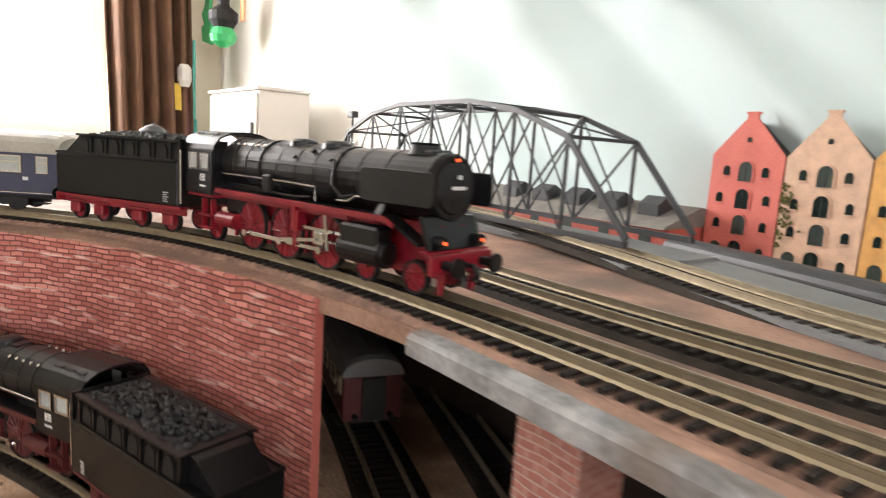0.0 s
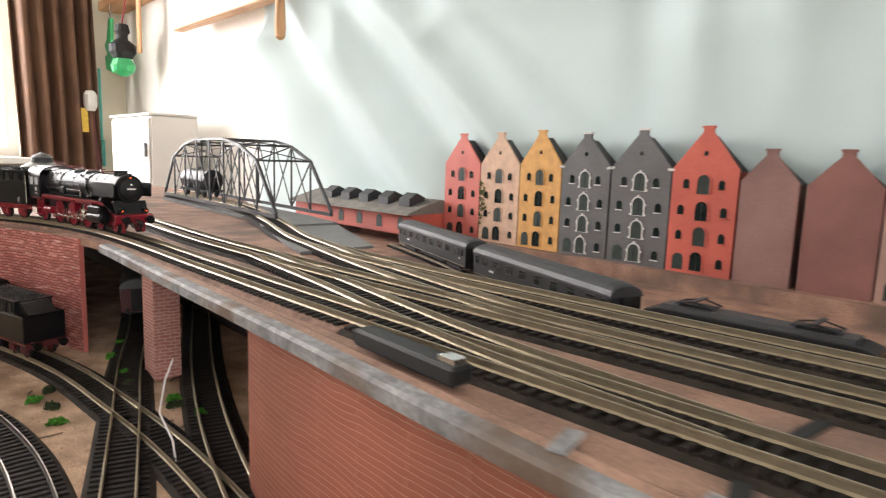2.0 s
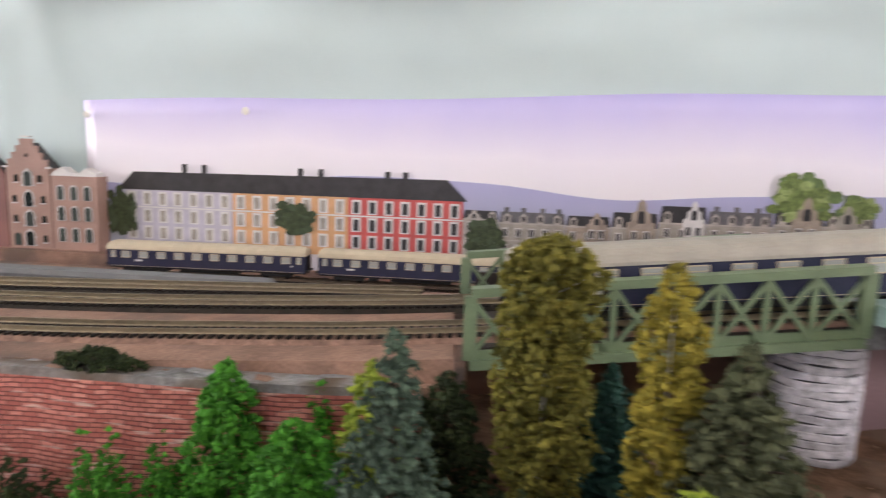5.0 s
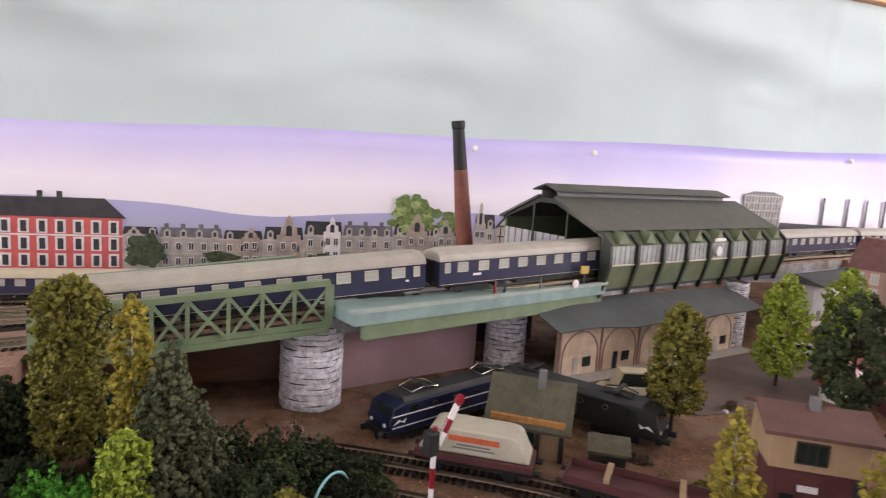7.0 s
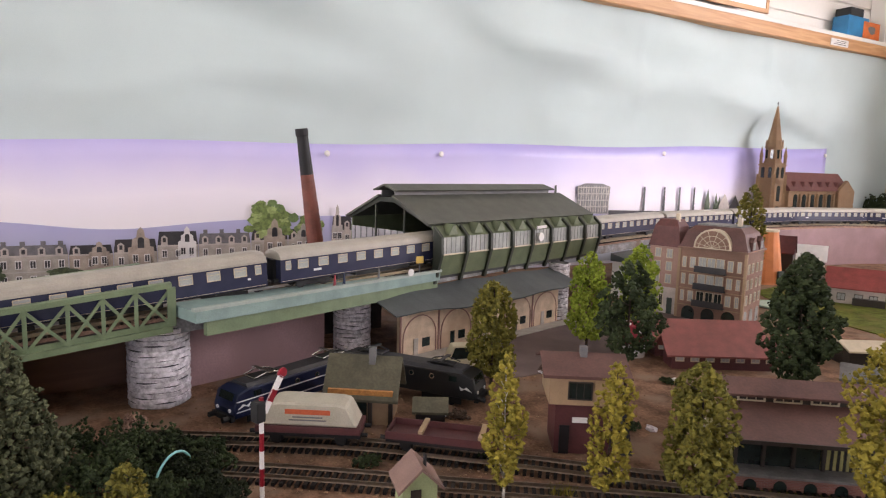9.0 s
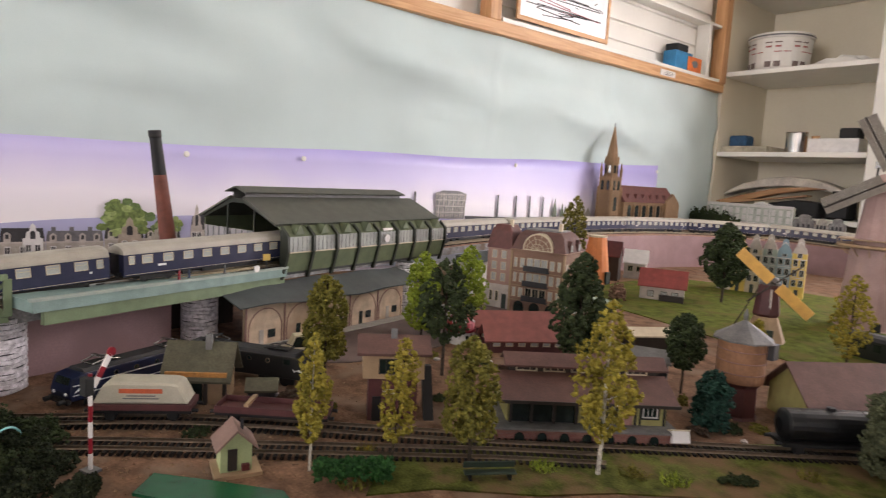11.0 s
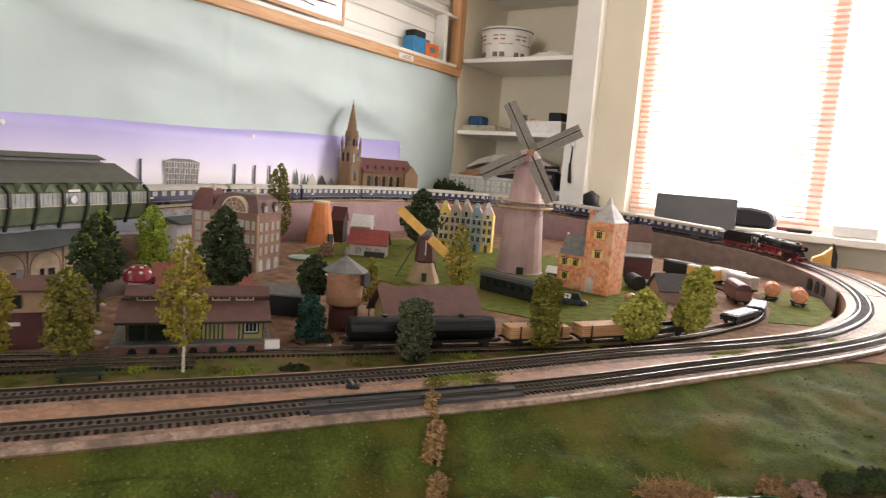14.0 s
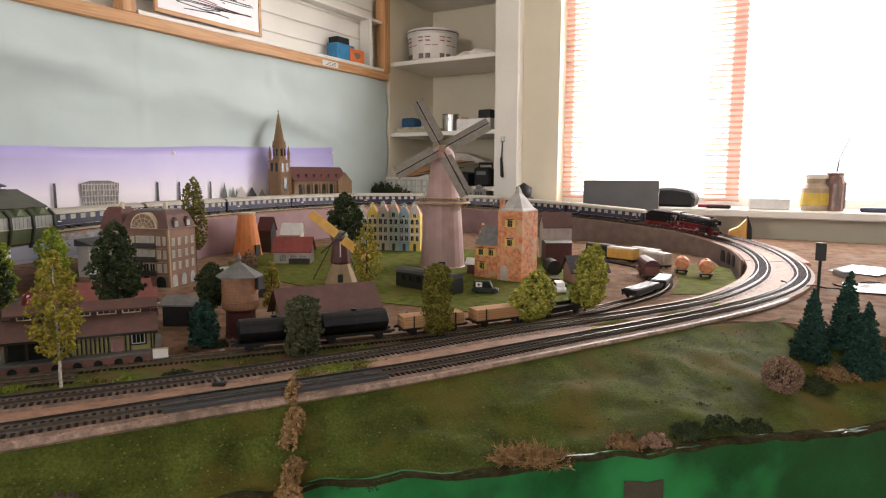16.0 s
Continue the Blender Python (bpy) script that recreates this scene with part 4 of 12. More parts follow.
for i, (y, z, ry, rz, m_) in enumerate(((-1.43, 1.165, 0.048, 0.034, M_PR_GREEN), (-1.505, 1.150, 0.028, 0.024, M_PR_GREEN), (-0.985, 1.092, 0.034, 0.030, M_PR_DGREEN), (-0.69, 1.105, 0.035, 0.026, M_PR_DGREEN), (-0.41, 1.10, 0.026, 0.040, M_PR_DGREEN), (-1.10, 1.08, 0.03, 0.012, M_PR_DGREEN), (-1.28, 1.078, 0.05, 0.012, M_PR_DGREEN))):
    ink("printed_tree", crown_shape(y, z, ry * 0.8, rz * 0.8, i), m_, 0.0012 if i < 2 else 0.004)
    r_ = random.Random(i + 50)
    for k in range(26):
        a, q = r_.uniform(0, 6.28), r_.uniform(0.2, 0.92) ** 0.6
        ink("printed_leaf_mass", crown_shape(y + ry * q * math.cos(a), z + rz * q * math.sin(a), ry * 0.2, rz * 0.2, k), (M_PR_LEAF, m_, M_PR_LEAF2)[k % 3] if i < 2 else (M_PR_LEAF3, m_, m_)[k % 3], (0.0013 if i < 2 else 0.0041) + k * 0.00003)

# the long coloured terrace with its dark roof
ink("printed_roof", [(-0.405, 1.139), (-0.432, 1.167), (-0.925, 1.172), (-0.956, 1.141)], M_PR_DARK, 0.0016)
for y0, y1, m_ in ((-0.415, -0.592, M_PR_LILAC), (-0.592, -0.775, M_PR_ORANGE), (-0.775, -0.950, M_PR_RED)):
    ink("printed_house", [(y0, 1.05), (y0, 1.1415), (y1, 1.1415), (y1, 1.05)], m_, 0.0008)
    n = 7
    for f, (z0, z1) in enumerate(((1.117, 1.134), (1.090, 1.107), (1.064, 1.080))):
        for k in range(n):
            y = y0 + (y1 - y0) * (k + 0.5) / n
            ink("printed_window", [(y - 0.0075, z0 - 0.002), (y - 0.0075, z1 + 0.003), (y + 0.0075, z1 + 0.003), (y + 0.0075, z0 - 0.002)], M_PR_WHITE, 0.0016)
            ink("printed_window", [(y - 0.004, z0), (y - 0.004, z1), (y + 0.004, z1), (y + 0.004, z0)], M_PR_DARK if m_ is M_PR_RED else M_PR_GREY, 0.0022)
    ink("printed_ledge", [(y0, 1.111), (y0, 1.1135), (y1, 1.1135), (y1, 1.111)], M_PR_WHITE, 0.0012)
for y in (-0.515, -0.547, -0.700, -0.732, -0.835, -0.862):
    ink("printed_chimney", [(y - 0.004, 1.165), (y - 0.004, 1.181), (y + 0.004, 1.181), (y + 0.004, 1.165)], M_PR_DARK, 0.0006)
# the far row of old town houses
M_PR_SLATE = mat("printed_grey_slate", (0.20, 0.19, 0.20), 0.4, 0.3, 90)
M_PR_TAN = mat("printed_tan_stone", (0.40, 0.33, 0.27), 0.4, 0.3, 70)


def ink_rect(name, y0, y1, z0, z1, material, lift):
    ink(name, [(y0, z0), (y0, z1), (y1, z1), (y1, z0)], material, lift)


def ink_window(y, z, w=0.0034, h=0.0056, lift=0.0022):
    ink_rect("printed_window", y - w - 0.0010, y + w + 0.0010, z - h - 0.0010, z + h + 0.0014, M_PR_WHITE, lift)
    ink_rect("printed_window", y - w, y + w, z - h, z + h, M_PR_DARK, lift + 0.0004)
    ink_rect("printed_glazing_bar", y - 0.0004, y + 0.0004, z - h, z + h, M_PR_WHITE, lift + 0.0007)


def ink_row(y0, y1, eave, top, wall, roof, dormers, gables=()):
    """A printed house front with windows, its roof, dormers and ornate gables."""
    ink_rect("printed_house", y0, y1, 1.05, eave, wall, 0.0010)
    ink("printed_roof", [(y0, eave), (y0 - 0.003, top), (y1 + 0.003, top), (y1, eave)], roof, 0.0011)
    ink_rect("printed_ledge", y0, y1, eave - 0.0012, eave + 0.0012, M_PR_LIGHT, 0.0018)
    ink_rect("printed_ledge", y0, y1, eave - 0.0270, eave - 0.0255, M_PR_LIGHT, 0.0018)
    n = max(2, round((y0 - y1) / 0.021))
    for k in range(n):
        y = y0 + (y1 - y0) * (k + 0.5) / n
        for z in (eave - 0.014, eave - 0.039):
            ink_window(y, z)
    for k in range(dormers):
        y = y0 + (y1 - y0) * (k + 0.5) / dormers
        if all(abs(y - c) > q for c, q, p, m_ in gables):
            z = eave + (top - eave) * 0.42
            ink("printed_dormer", [(y + 0.0052, eave), (y + 0.0052, z + 0.004), (y, z + 0.008), (y - 0.0052, z + 0.004), (y - 0.0052, eave)], M_PR_LIGHT, 0.0016)
            ink_rect("printed_window", y - 0.0024, y + 0.0024, z - 0.004, z + 0.0034, M_PR_DARK, 0.0021)
    for c, q, p, m_ in gables:
        h = p - eave
        ink("printed_gable", [(c + q, 1.05), (c + q, eave + h * 0.20), (c + q * 0.72, eave + h * 0.24), (c + q * 0.66, eave + h * 0.52), (c + q * 0.34, eave + h * 0.60), (c + q * 0.26, eave + h * 0.86), (c, p), (c - q * 0.26, eave + h * 0.86), (c - q * 0.34, eave + h * 0.60), (c - q * 0.66, eave + h * 0.52), (c - q * 0.72, eave + h * 0.24), (c - q, eave + h * 0.20), (c - q, 1.05)], m_, 0.0026)
        ink("printed_arch_window", arch(c, eave + h * 0.18, q * 0.5, h * 0.42), M_PR_DARK, 0.0032)
        for z in (eave - 0.010, eave - 0.034):
            for f in (-0.45, 0.45):
                ink_window(c + q * f, z, lift=0.0031)


ink_row(-0.950, -1.003, 1.115, 1.129, M_PR_LIGHT, M_PR_DARK, 3, ((-0.967, 0.012, 1.130, M_PR_LIGHT),))
ink_row(-1.004, -1.102, 1.112, 1.129, M_PR_GREY, M_PR_SLATE, 4)
ink_row(-1.103, -1.167, 1.111, 1.127, M_PR_TAN, M_PR_DARK, 3, ((-1.147, 0.015, 1.133, M_PR_TAN),))
ink_row(-1.168, -1.235, 1.112, 1.135, M_PR_GREY, M_PR_DARK, 3, ((-1.210, 0.020, 1.156, M_PR_TAN),))
ink_row(-1.236, -1.302, 1.122, 1.147, M_PR_GREY, M_PR_DARK, 3, ((-1.284, 0.015, 1.156, M_PR_WHITE),))
ink_row(-1.303, -1.394, 1.122, 1.142, M_PR_GREY, M_PR_SLATE, 4)
ink_row(-1.395, -1.463, 1.126, 1.150, M_PR_GREY, M_PR_DARK, 3, ((-1.438, 0.020, 1.168, M_PR_TAN),))
ink_row(-1.464, -1.530, 1.126, 1.147, M_PR_GREY, M_PR_DARK, 3, ((-1.493, 0.017, 1.158, M_PR_GREY),))
ink_row(-1.550, -1.592, 1.142, 1.170, M_PR_LIGHT, M_PR_DARK, 2, ((-1.561, 0.011, 1.194, M_PR_LIGHT),))
for y in (-1.015, -1.040, -1.068, -1.092, -1.315, -1.343, -1.372):
    ink_rect("printed_chimney", y - 0.0035, y + 0.0035, 1.124, 1.1355 if y > -1.2 else 1.149, M_PR_SLATE, 0.0008)
y = -1.625
ink("printed_house", [(y + 0.030, 1.06), (y + 0.030, 1.150), (y, 1.184), (y - 0.030, 1.150), (y - 0.030, 1.06)], M_PR_LIGHT, 0.0024)
ink("printed_timber", [(y + 0.033, 1.147), (y, 1.187), (y - 0.033, 1.147), (y - 0.030, 1.145), (y, 1.180), (y + 0.030, 1.145)], M_PR_DARK, 0.0030)
for z in (1.110, 1.128, 1.148):
    ink("printed_timber", [(y + 0.028, z), (y + 0.028, z + 0.0025), (y - 0.028, z + 0.0025), (y - 0.028, z)], M_PR_DARK, 0.0030)
for q in (-0.022, -0.008, 0.008, 0.022):
    ink("printed_timber", [(y + q - 0.001, 1.06), (y + q - 0.001, 1.150), (y + q + 0.001, 1.150), (y + q + 0.001, 1.06)], M_PR_DARK, 0.0030)
# gasometer, works chimneys, dark poplars and gabled houses towards the church
ink("printed_gasometer", [(-2.172, 1.17), (-2.164, 1.236), (-2.19, 1.244), (-2.245, 1.244), (-2.272, 1.236), (-2.266, 1.17)], M_PR_SLATE, 0.0012)
for z in (1.186, 1.202, 1.218, 1.233):
    ink_rect("printed_ring", -2.167, -2.269, z, z + 0.0022, M_PR_LIGHT, 0.0022)
for k in range(13):
    y = -2.1700 - k * 0.0081
    ink_rect("printed_strut", y - 0.0010, y + 0.0010, 1.172, 1.2385, M_PR_LIGHT if k % 2 else M_PR_GREY, 0.0018)
for k in range(6):
    y = -2.170 - k * 0.0162
    ink("printed_brace", [(y, 1.172), (y - 0.0150, 1.234), (y - 0.0166, 1.234), (y - 0.0016, 1.172)], M_PR_GREY, 0.0020)
for y in (-2.10, -2.39, -2.463, -2.52, -2.577):
    ink("printed_chimney", [(y - 0.004, 1.16), (y - 0.003, 1.238), (y + 0.003, 1.238), (y + 0.004, 1.16)], M_PR_DARK, 0.0012)
ink("printed_works", [(-2.27, 1.13), (-2.27, 1.178), (-2.62, 1.172), (-2.62, 1.13)], M_PR_DARK, 0.0018)
ink("printed_works", [(-2.27, 1.10), (-2.27, 1.160), (-2.62, 1.156), (-2.62, 1.10)], M_PR_LIGHT, 0.0024)
for y, h in ((-2.63, 1.235), (-2.665, 1.222), (-2.68, 1.215)):
    ink("printed_poplar", [(y + 0.014, 1.13), (y + 0.010, h - 0.04), (y, h), (y - 0.010, h - 0.04), (y - 0.014, 1.13)], M_PR_DGREEN, 0.003)
for y, h, m_ in ((-2.70, 1.222, M_PR_LIGHT), (-2.745, 1.218, M_PR_DARK), (-2.79, 1.21, M_PR_GREY)):
    ink("printed_house", [(y + 0.024, 1.12), (y + 0.022, h - 0.032), (y, h), (y - 0.022, h - 0.032), (y - 0.024, 1.12)], m_, 0.0036)
# white drawing pins
for y, dz in ((-0.36, -0.01), (-0.615, -0.008), (-1.54, -0.006), (-1.79, -0.010), (-2.45, -0.006), (-3.16, -0.010)):
    pin = part("drawing_pin", lathe(bmesh.new(), [(0.0015, 0), (0.006, 0.001), (0.0045, 0.004), (0.001, 0.0045)], 12), M_WHITE)
    pin.matrix_basis = pose(PX - 0.004, y, poster_top(y) + dz, 0, -90, 0)
    tagged(pin, "white round drawing pin in the paper backdrop", "drawing pin", "pins of the backdrop")

# wooden frame with white boarded recess above the cloth
fr = empty("wall_cabinet", None, "long pine framed wall cabinet with white boarded inside", "cabinet")
part("bottom_rail", BX((0.722, 0.770, -3.535, -1.30, 1.668, 1.703), bevel=0.002), M_PINE, fr)
part("end_post", BX((0.722, 0.770, -3.545, -3.505, 1.7035, 2.35), bevel=0.002), M_PINEZ, fr)
part("end_post", BX((0.724, 0.770, -2.345, -2.305, 1.7035, 2.35), bevel=0.002), M_PINEZ, fr)
part("end_post", BX((0.724, 0.770, -1.345, -1.305, 1.7035, 2.35), bevel=0.002), M_PINEZ, fr)
part("back_board", BX((0.790, 0.798, -3.50, -1.35, 1.7035, 2.35)), M_WHITE, fr)
for z in (1.765, 1.83, 1.895, 1.96, 2.03):
    part("board", BX((0.783, 0.7895, -3.50, -2.35, z, z + 0.058), bevel=0.002), M_WHITE, fr)
part("inner_shelf", BX((0.724, 0.7825, -3.50, -2.35, 1.7035, 1.7150), bevel=0.001), M_WHITE, fr)
part("inner_shelf", BX((0.735, 0.7825, -3.50, -2.35, 1.905, 1.915), bevel=0.001), M_WHITE, fr)
part("inner_post", BX((0.730, 0.782, -3.425, -3.405, 1.7155, 1.9045), bevel=0.001), M_WHITE, fr)
pic = empty("picture", None, "flat framed picture of dark scribbled lines on white", "picture")
part("picture_frame", BX((0.722, 0.7225 + 0.006, -2.80, -2.40, 1.722, 1.734), (0.722, 0.728, -2.80, -2.40, 1.93, 1.942), (0.722, 0.728, -2.80, -2.79, 1.734, 1.93), (0.722, 0.728, -2.41, -2.40, 1.734, 1.93)), M_PINE, pic)
part("paper", BX((0.7245, 0.7265, -2.7895, -2.4105, 1.7345, 1.9295)), mat("white_paper", (0.8, 0.8, 0.82), 0.3, 0.05), pic)
rng = random.Random(3)
for k in range(26):
    z = rng.uniform(1.750, 1.84)
    a, b = sorted((rng.uniform(-2.77, -2.43), rng.uniform(-2.77, -2.43)))
    dz = rng.uniform(-0.012, 0.012)
    part("stroke", PR([(a, z), (b, z + dz), (b, z + dz + 0.0022), (a, z + 0.0030)], 0.7236, 0.7242, "x"), M_DBLACK if k % 4 else M_RED, pic)
lb = empty("paper_label", None, "small white paper label stuck on the pine rail", "label")
part("slip", BX((0.7195, 0.7205 + 0.001, -3.19, -3.10, 1.674, 1.694)), M_PR_WHITE, lb)
for k in range(3):
    part("line", BX((0.7188, 0.7193, -3.175, -3.13 + 0.008 * k, 1.688 - 0.005 * k, 1.6895 - 0.005 * k)), M_DGREY, lb)
bx = empty("carton", None, "blue and orange cardboard boxes stacked in the wall cabinet", "box")
part("lower_box", BX((0.726, 0.776, -3.30, -3.19, 1.7155, 1.775), bevel=0.001), mat("blue_card", (0.03, 0.22, 0.45), 0.4, 0.2, 30), bx)
part("front_box", BX((0.724, 0.7255, -3.36, -3.27, 1.7155, 1.765)), mat("orange_card", (0.72, 0.17, 0.03), 0.4, 0.2, 30), bx)
part("top_box", BX((0.728, 0.776, -3.27, -3.20, 1.7755, 1.800), bevel=0.001), M_DBLACK, bx)
part("print", PR(crown_shape(-3.315, 1.742, 0.02, 0.012, 5), 0.7232, 0.7238, "x"), M_GREY, bx)

# shelves of the niche
for i, z in enumerate((1.212, 1.445, 1.752, 2.06)):
    sh = part("shelf", BX((0.2175, 0.7395, -3.925, -3.565, z - 0.018, z), bevel=0.002), M_WHITE)
    tagged(sh, "white painted shelf board in the wall niche", "shelf", "niche shelves")
tub = empty("plastic_tub", pose(0.600, -3.70, 1.752), "large white printed plastic tub with rim on the shelf", "tub")
M_TUB = mat("white_plastic", (0.70, 0.68, 0.63), 0.35, 0.06, 20, 0.03)
part("body", lathe(bmesh.new(), [(0.098, 0), (0.104, 0.02), (0.110, 0.118), (0.116, 0.120), (0.116, 0.136), (0.112, 0.138)], 32), M_TUB, tub, smooth=False)
part("rim_band", lathe(bmesh.new(), [(0.1163, 0.124), (0.1172, 0.125), (0.1172, 0.129), (0.1163, 0.130)], 32), M_GREY, tub)
M_PRINTR = mat("printed_red_bars", (0.42, 0.13, 0.12), 0.5, 0.3, 60)
M_PRINTB = mat("printed_brown_bars", (0.22, 0.16, 0.14), 0.5, 0.3, 60)
for k in range(9):
    a = 42 + k * 17
    for z, h, w in ((0.100, 0.004, 0.012), (0.085, 0.006, 0.010), (0.066, 0.003, 0.013), (0.022, 0.020, 0.011)):
        if (k + int(z * 1000)) % 3 == 0:
            continue
        q = 0.1045 + 0.006 * z / 0.12
        o = part("bar", BX((-0.0006, 0.0010, -w, w, -h / 2, h / 2)), M_PRINTR if z in (0.085, 0.066) else M_PRINTB, tub)
        o.matrix_basis = pose(0, 0, 0, 0, 0, a) @ pose(q + 0.0008 + z * 0.008, 0, z)
bag = sheet([[(0.27 + 0.21 * u, -3.74 + 0.085 * v, 1.7655 + 0.030 * math.sin(math.pi * u) ** 0.5 * math.sin(math.pi * v) ** 0.5 * (0.8 + 0.9 * noise.noise((u * 7, v * 4, 2.2)))) for u in np.linspace(0, 1, 22)] for v in np.linspace(0, 1, 12)])
tagged(part("paper_bag", bag, M_TUB), "crumpled pale bag lying on the shelf", "bag")
tagged(part("blue_pack", BX((0.665, 0.745 - 0.012, -3.71, -3.64, 1.4705, 1.515), bevel=0.006), mat("blue_cloth_pack", (0.02, 0.10, 0.22), 0.6, 0.3, 60)), "blue soft packet lying on papers", "packet")
tagged(part("paper_stack", BX((0.56, 0.735, -3.75, -3.59, 1.4455, 1.470), bevel=0.002), mat("old_paper", (0.45, 0.40, 0.30), 0.7, 0.3, 40)), "stack of old papers on the shelf", "papers")
tagged(part("tin_can", lathe(bmesh.new(), [(0.038, 0), (0.038, 0.002), (0.0365, 0.004), (0.0365, 0.076), (0.0385, 0.080), (0.036, 0.080), (0.034, 0.01)], 24, (0.493, -3.68, 1.445)), M_CHROME), "open bare tin can on the shelf", "can")
tagged(part("jar", lathe(bmesh.new(), [(0.018, 0), (0.02, 0.05), (0.014, 0.058), (0.014, 0.068)], 16, (0.435, -3.70, 1.445)), M_PINE), "small brown jar on the shelf", "jar")
tagged(part("carton", BX((0.262, 0.425, -3.73, -3.61, 1.4455, 1.497), bevel=0.002), M_PR_WHITE), "plain white cardboard box on the shelf", "box")
tagged(part("black_case", BX((0.276, 0.336, -3.70, -3.64, 1.4975, 1.535), bevel=0.003), M_DBLACK), "small black case on a white box", "case")
M_SHIPW = wood_mat("brown_veneer", (0.40, 0.22, 0.10), (0.28, 0.14, 0.06), "X")
HULL = [(0.766, 1.262), (0.735, 1.292), (0.668, 1.328), (0.58, 1.352), (0.49, 1.362), (0.40, 1.352), (0.33, 1.328), (0.27, 1.292)]
tagged(part("boat_hull", PR(HULL + [(x, 1.262 + (z - 1.262) * 0.62) for x, z in HULL[:0:-1]], -3.74, -3.66, "y", 0.004), mat("worn_white_hull", (0.56, 0.50, 0.42), 0.5, 0.25, 30, 0.2, 200)), "upturned worn white boat hull lying on the shelf", "hull")
tagged(part("boat_hull", PR([(0.752, 1.252), (0.70, 1.264), (0.60, 1.292), (0.50, 1.316), (0.40, 1.322), (0.352, 1.318), (0.42, 1.308), (0.52, 1.290), (0.62, 1.262), (0.70, 1.248)], -3.655, -3.60, "y", 0.003), M_SHIPW), "long slim wooden boat hull lying on its side", "hull")
tagged(part("plank", PR([(0.735, 1.240), (0.40, 1.288), (0.40, 1.294), (0.735, 1.247)], -3.64, -3.595, "y"), M_SHIPW), "thin brown plank leaning on dark cloth", "plank")
tagged(part("dark_bag", PR([(0.735, 1.2125), (0.36, 1.2125), (0.36, 1.268), (0.44, 1.274), (0.60, 1.246), (0.735, 1.236)], -3.72, -3.60, "y", 0.004), M_DBLACK), "dark folded cloth under the hull", "cloth")
rad = empty("radio", None, "black portable radio lying on the shelf", "radio")
part("body", BX((0.268, 0.345, -3.70, -3.62, 1.2125, 1.292), bevel=0.008), M_DBLACK, rad)
part("handle", tube(bmesh.new(), [(0.275, -3.66, 1.292), (0.275, -3.66, 1.308), (0.338, -3.66, 1.308), (0.338, -3.66, 1.292)], 0.004), M_DBLACK, rad)
part("face", BX((0.285, 0.33, -3.6185, -3.6165, 1.26, 1.275)), M_GREY, rad)
hook = empty("key_hook", None, "small metal key holder with dark strap hung on the post", "hook")
part("plate", BX((0.166, 0.185, -3.5525, -3.548, 1.392, 1.415), bevel=0.001), M_CHROME, hook)
part("strap", tube(bmesh.new(), [(0.175, -3.547, 1.395), (0.177, -3.546, 1.33), (0.172, -3.546, 1.25), (0.179, -3.546, 1.256), (0.181, -3.546, 1.33)], 0.0028), M_DBLACK, hook)

# things on the window sill
def jar(x, y, z):
    j = empty("brush_jar", pose(x, y, z), "amber glass jar of tools on the window sill", "jar")
    part("glass", lathe(bmesh.new(), [(0.036, 0), (0.040, 0.01), (0.040, 0.07), (0.030, 0.085), (0.030, 0.10)], 20), mat("amber_glass", (0.46, 0.36, 0.26), 0.12, 0.3, 30), j)
    part("label", lathe(bmesh.new(), [(0.0405, 0.018), (0.0408, 0.019), (0.0408, 0.055), (0.0405, 0.056)], 20), mat("yellow_label", (0.62, 0.44, 0.07), 0.5, 0.15, 30), j)
    part("lid", lathe(bmesh.new(), [(0.032, 0.0995), (0.034, 0.101), (0.034, 0.112), (0.03, 0.114)], 20), M_WHITE, j)
    return j


jar(-0.920, -3.53, 1.154)
hold = empty("tool_holder", pose(-0.972, -3.54, 1.154), "reddish brown glass tool holder with thin blue tweezers", "holder")
part("pot", lathe(bmesh.new(), [(0.028, 0), (0.030, 0.01), (0.030, 0.085), (0.026, 0.095), (0.022, 0.108), (0.028, 0.118)], 14), mat("brown_glass", (0.30, 0.17, 0.14), 0.2, 0.3, 40), hold)
for k in range(7):
    a = 2 * math.pi * k / 7
    part("rib", BX((-0.002, 0.002, -0.003, 0.003, 0.01, 0.09)), M_GREY, hold).matrix_basis = pose(0.030 * math.cos(a), 0.030 * math.sin(a), 0, 0, 0, math.degrees(a))
part("tweezers", tube(bmesh.new(), [(0.0, 0, 0.12), (-0.006, 0, 0.165), (-0.03, 0, 0.225)], 0.0022), mat("blue_steel", (0.05, 0.06, 0.16), 0.3, 0.2), hold)
part("tweezers", tube(bmesh.new(), [(-0.004, 0, 0.12), (-0.012, 0, 0.165), (-0.05, 0, 0.205)], 0.0022), M_CHROME, hold)
tagged(part("carton", BX((-0.855, -0.735, -3.60, -3.50, 1.1545, 1.190), bevel=0.003), M_PR_WHITE), "flat white box on the window sill", "box")
tagged(part("black_case", PR([(-0.42, 1.1545), (-0.42, 1.215), (-0.49, 1.220), (-0.555, 1.210), (-0.572, 1.19), (-0.565, 1.1545)], -3.60, -3.50, "y", 0.008), M_DBLACK), "dark rounded case on the window sill", "case")
tagged(part("red_pen", CY((-0.58, -3.52, 1.1605), (-0.66, -3.50, 1.1605), 0.006), M_RED), "red marker pen on the window sill", "pen")
tagged(part("dark_tool", BX((-0.685, -0.61, -3.485, -3.47, 1.1545, 1.166), bevel=0.003), M_DBLACK), "small black tool on the window sill", "tool")
tagged(part("blue_tool", BX((-1.13, -1.04, -3.53, -3.50, 1.1545, 1.168), bevel=0.003), mat("blue_tool_plastic", (0.02, 0.03, 0.10), 0.4, 0.2)), "dark blue tool lying on the window sill", "tool")
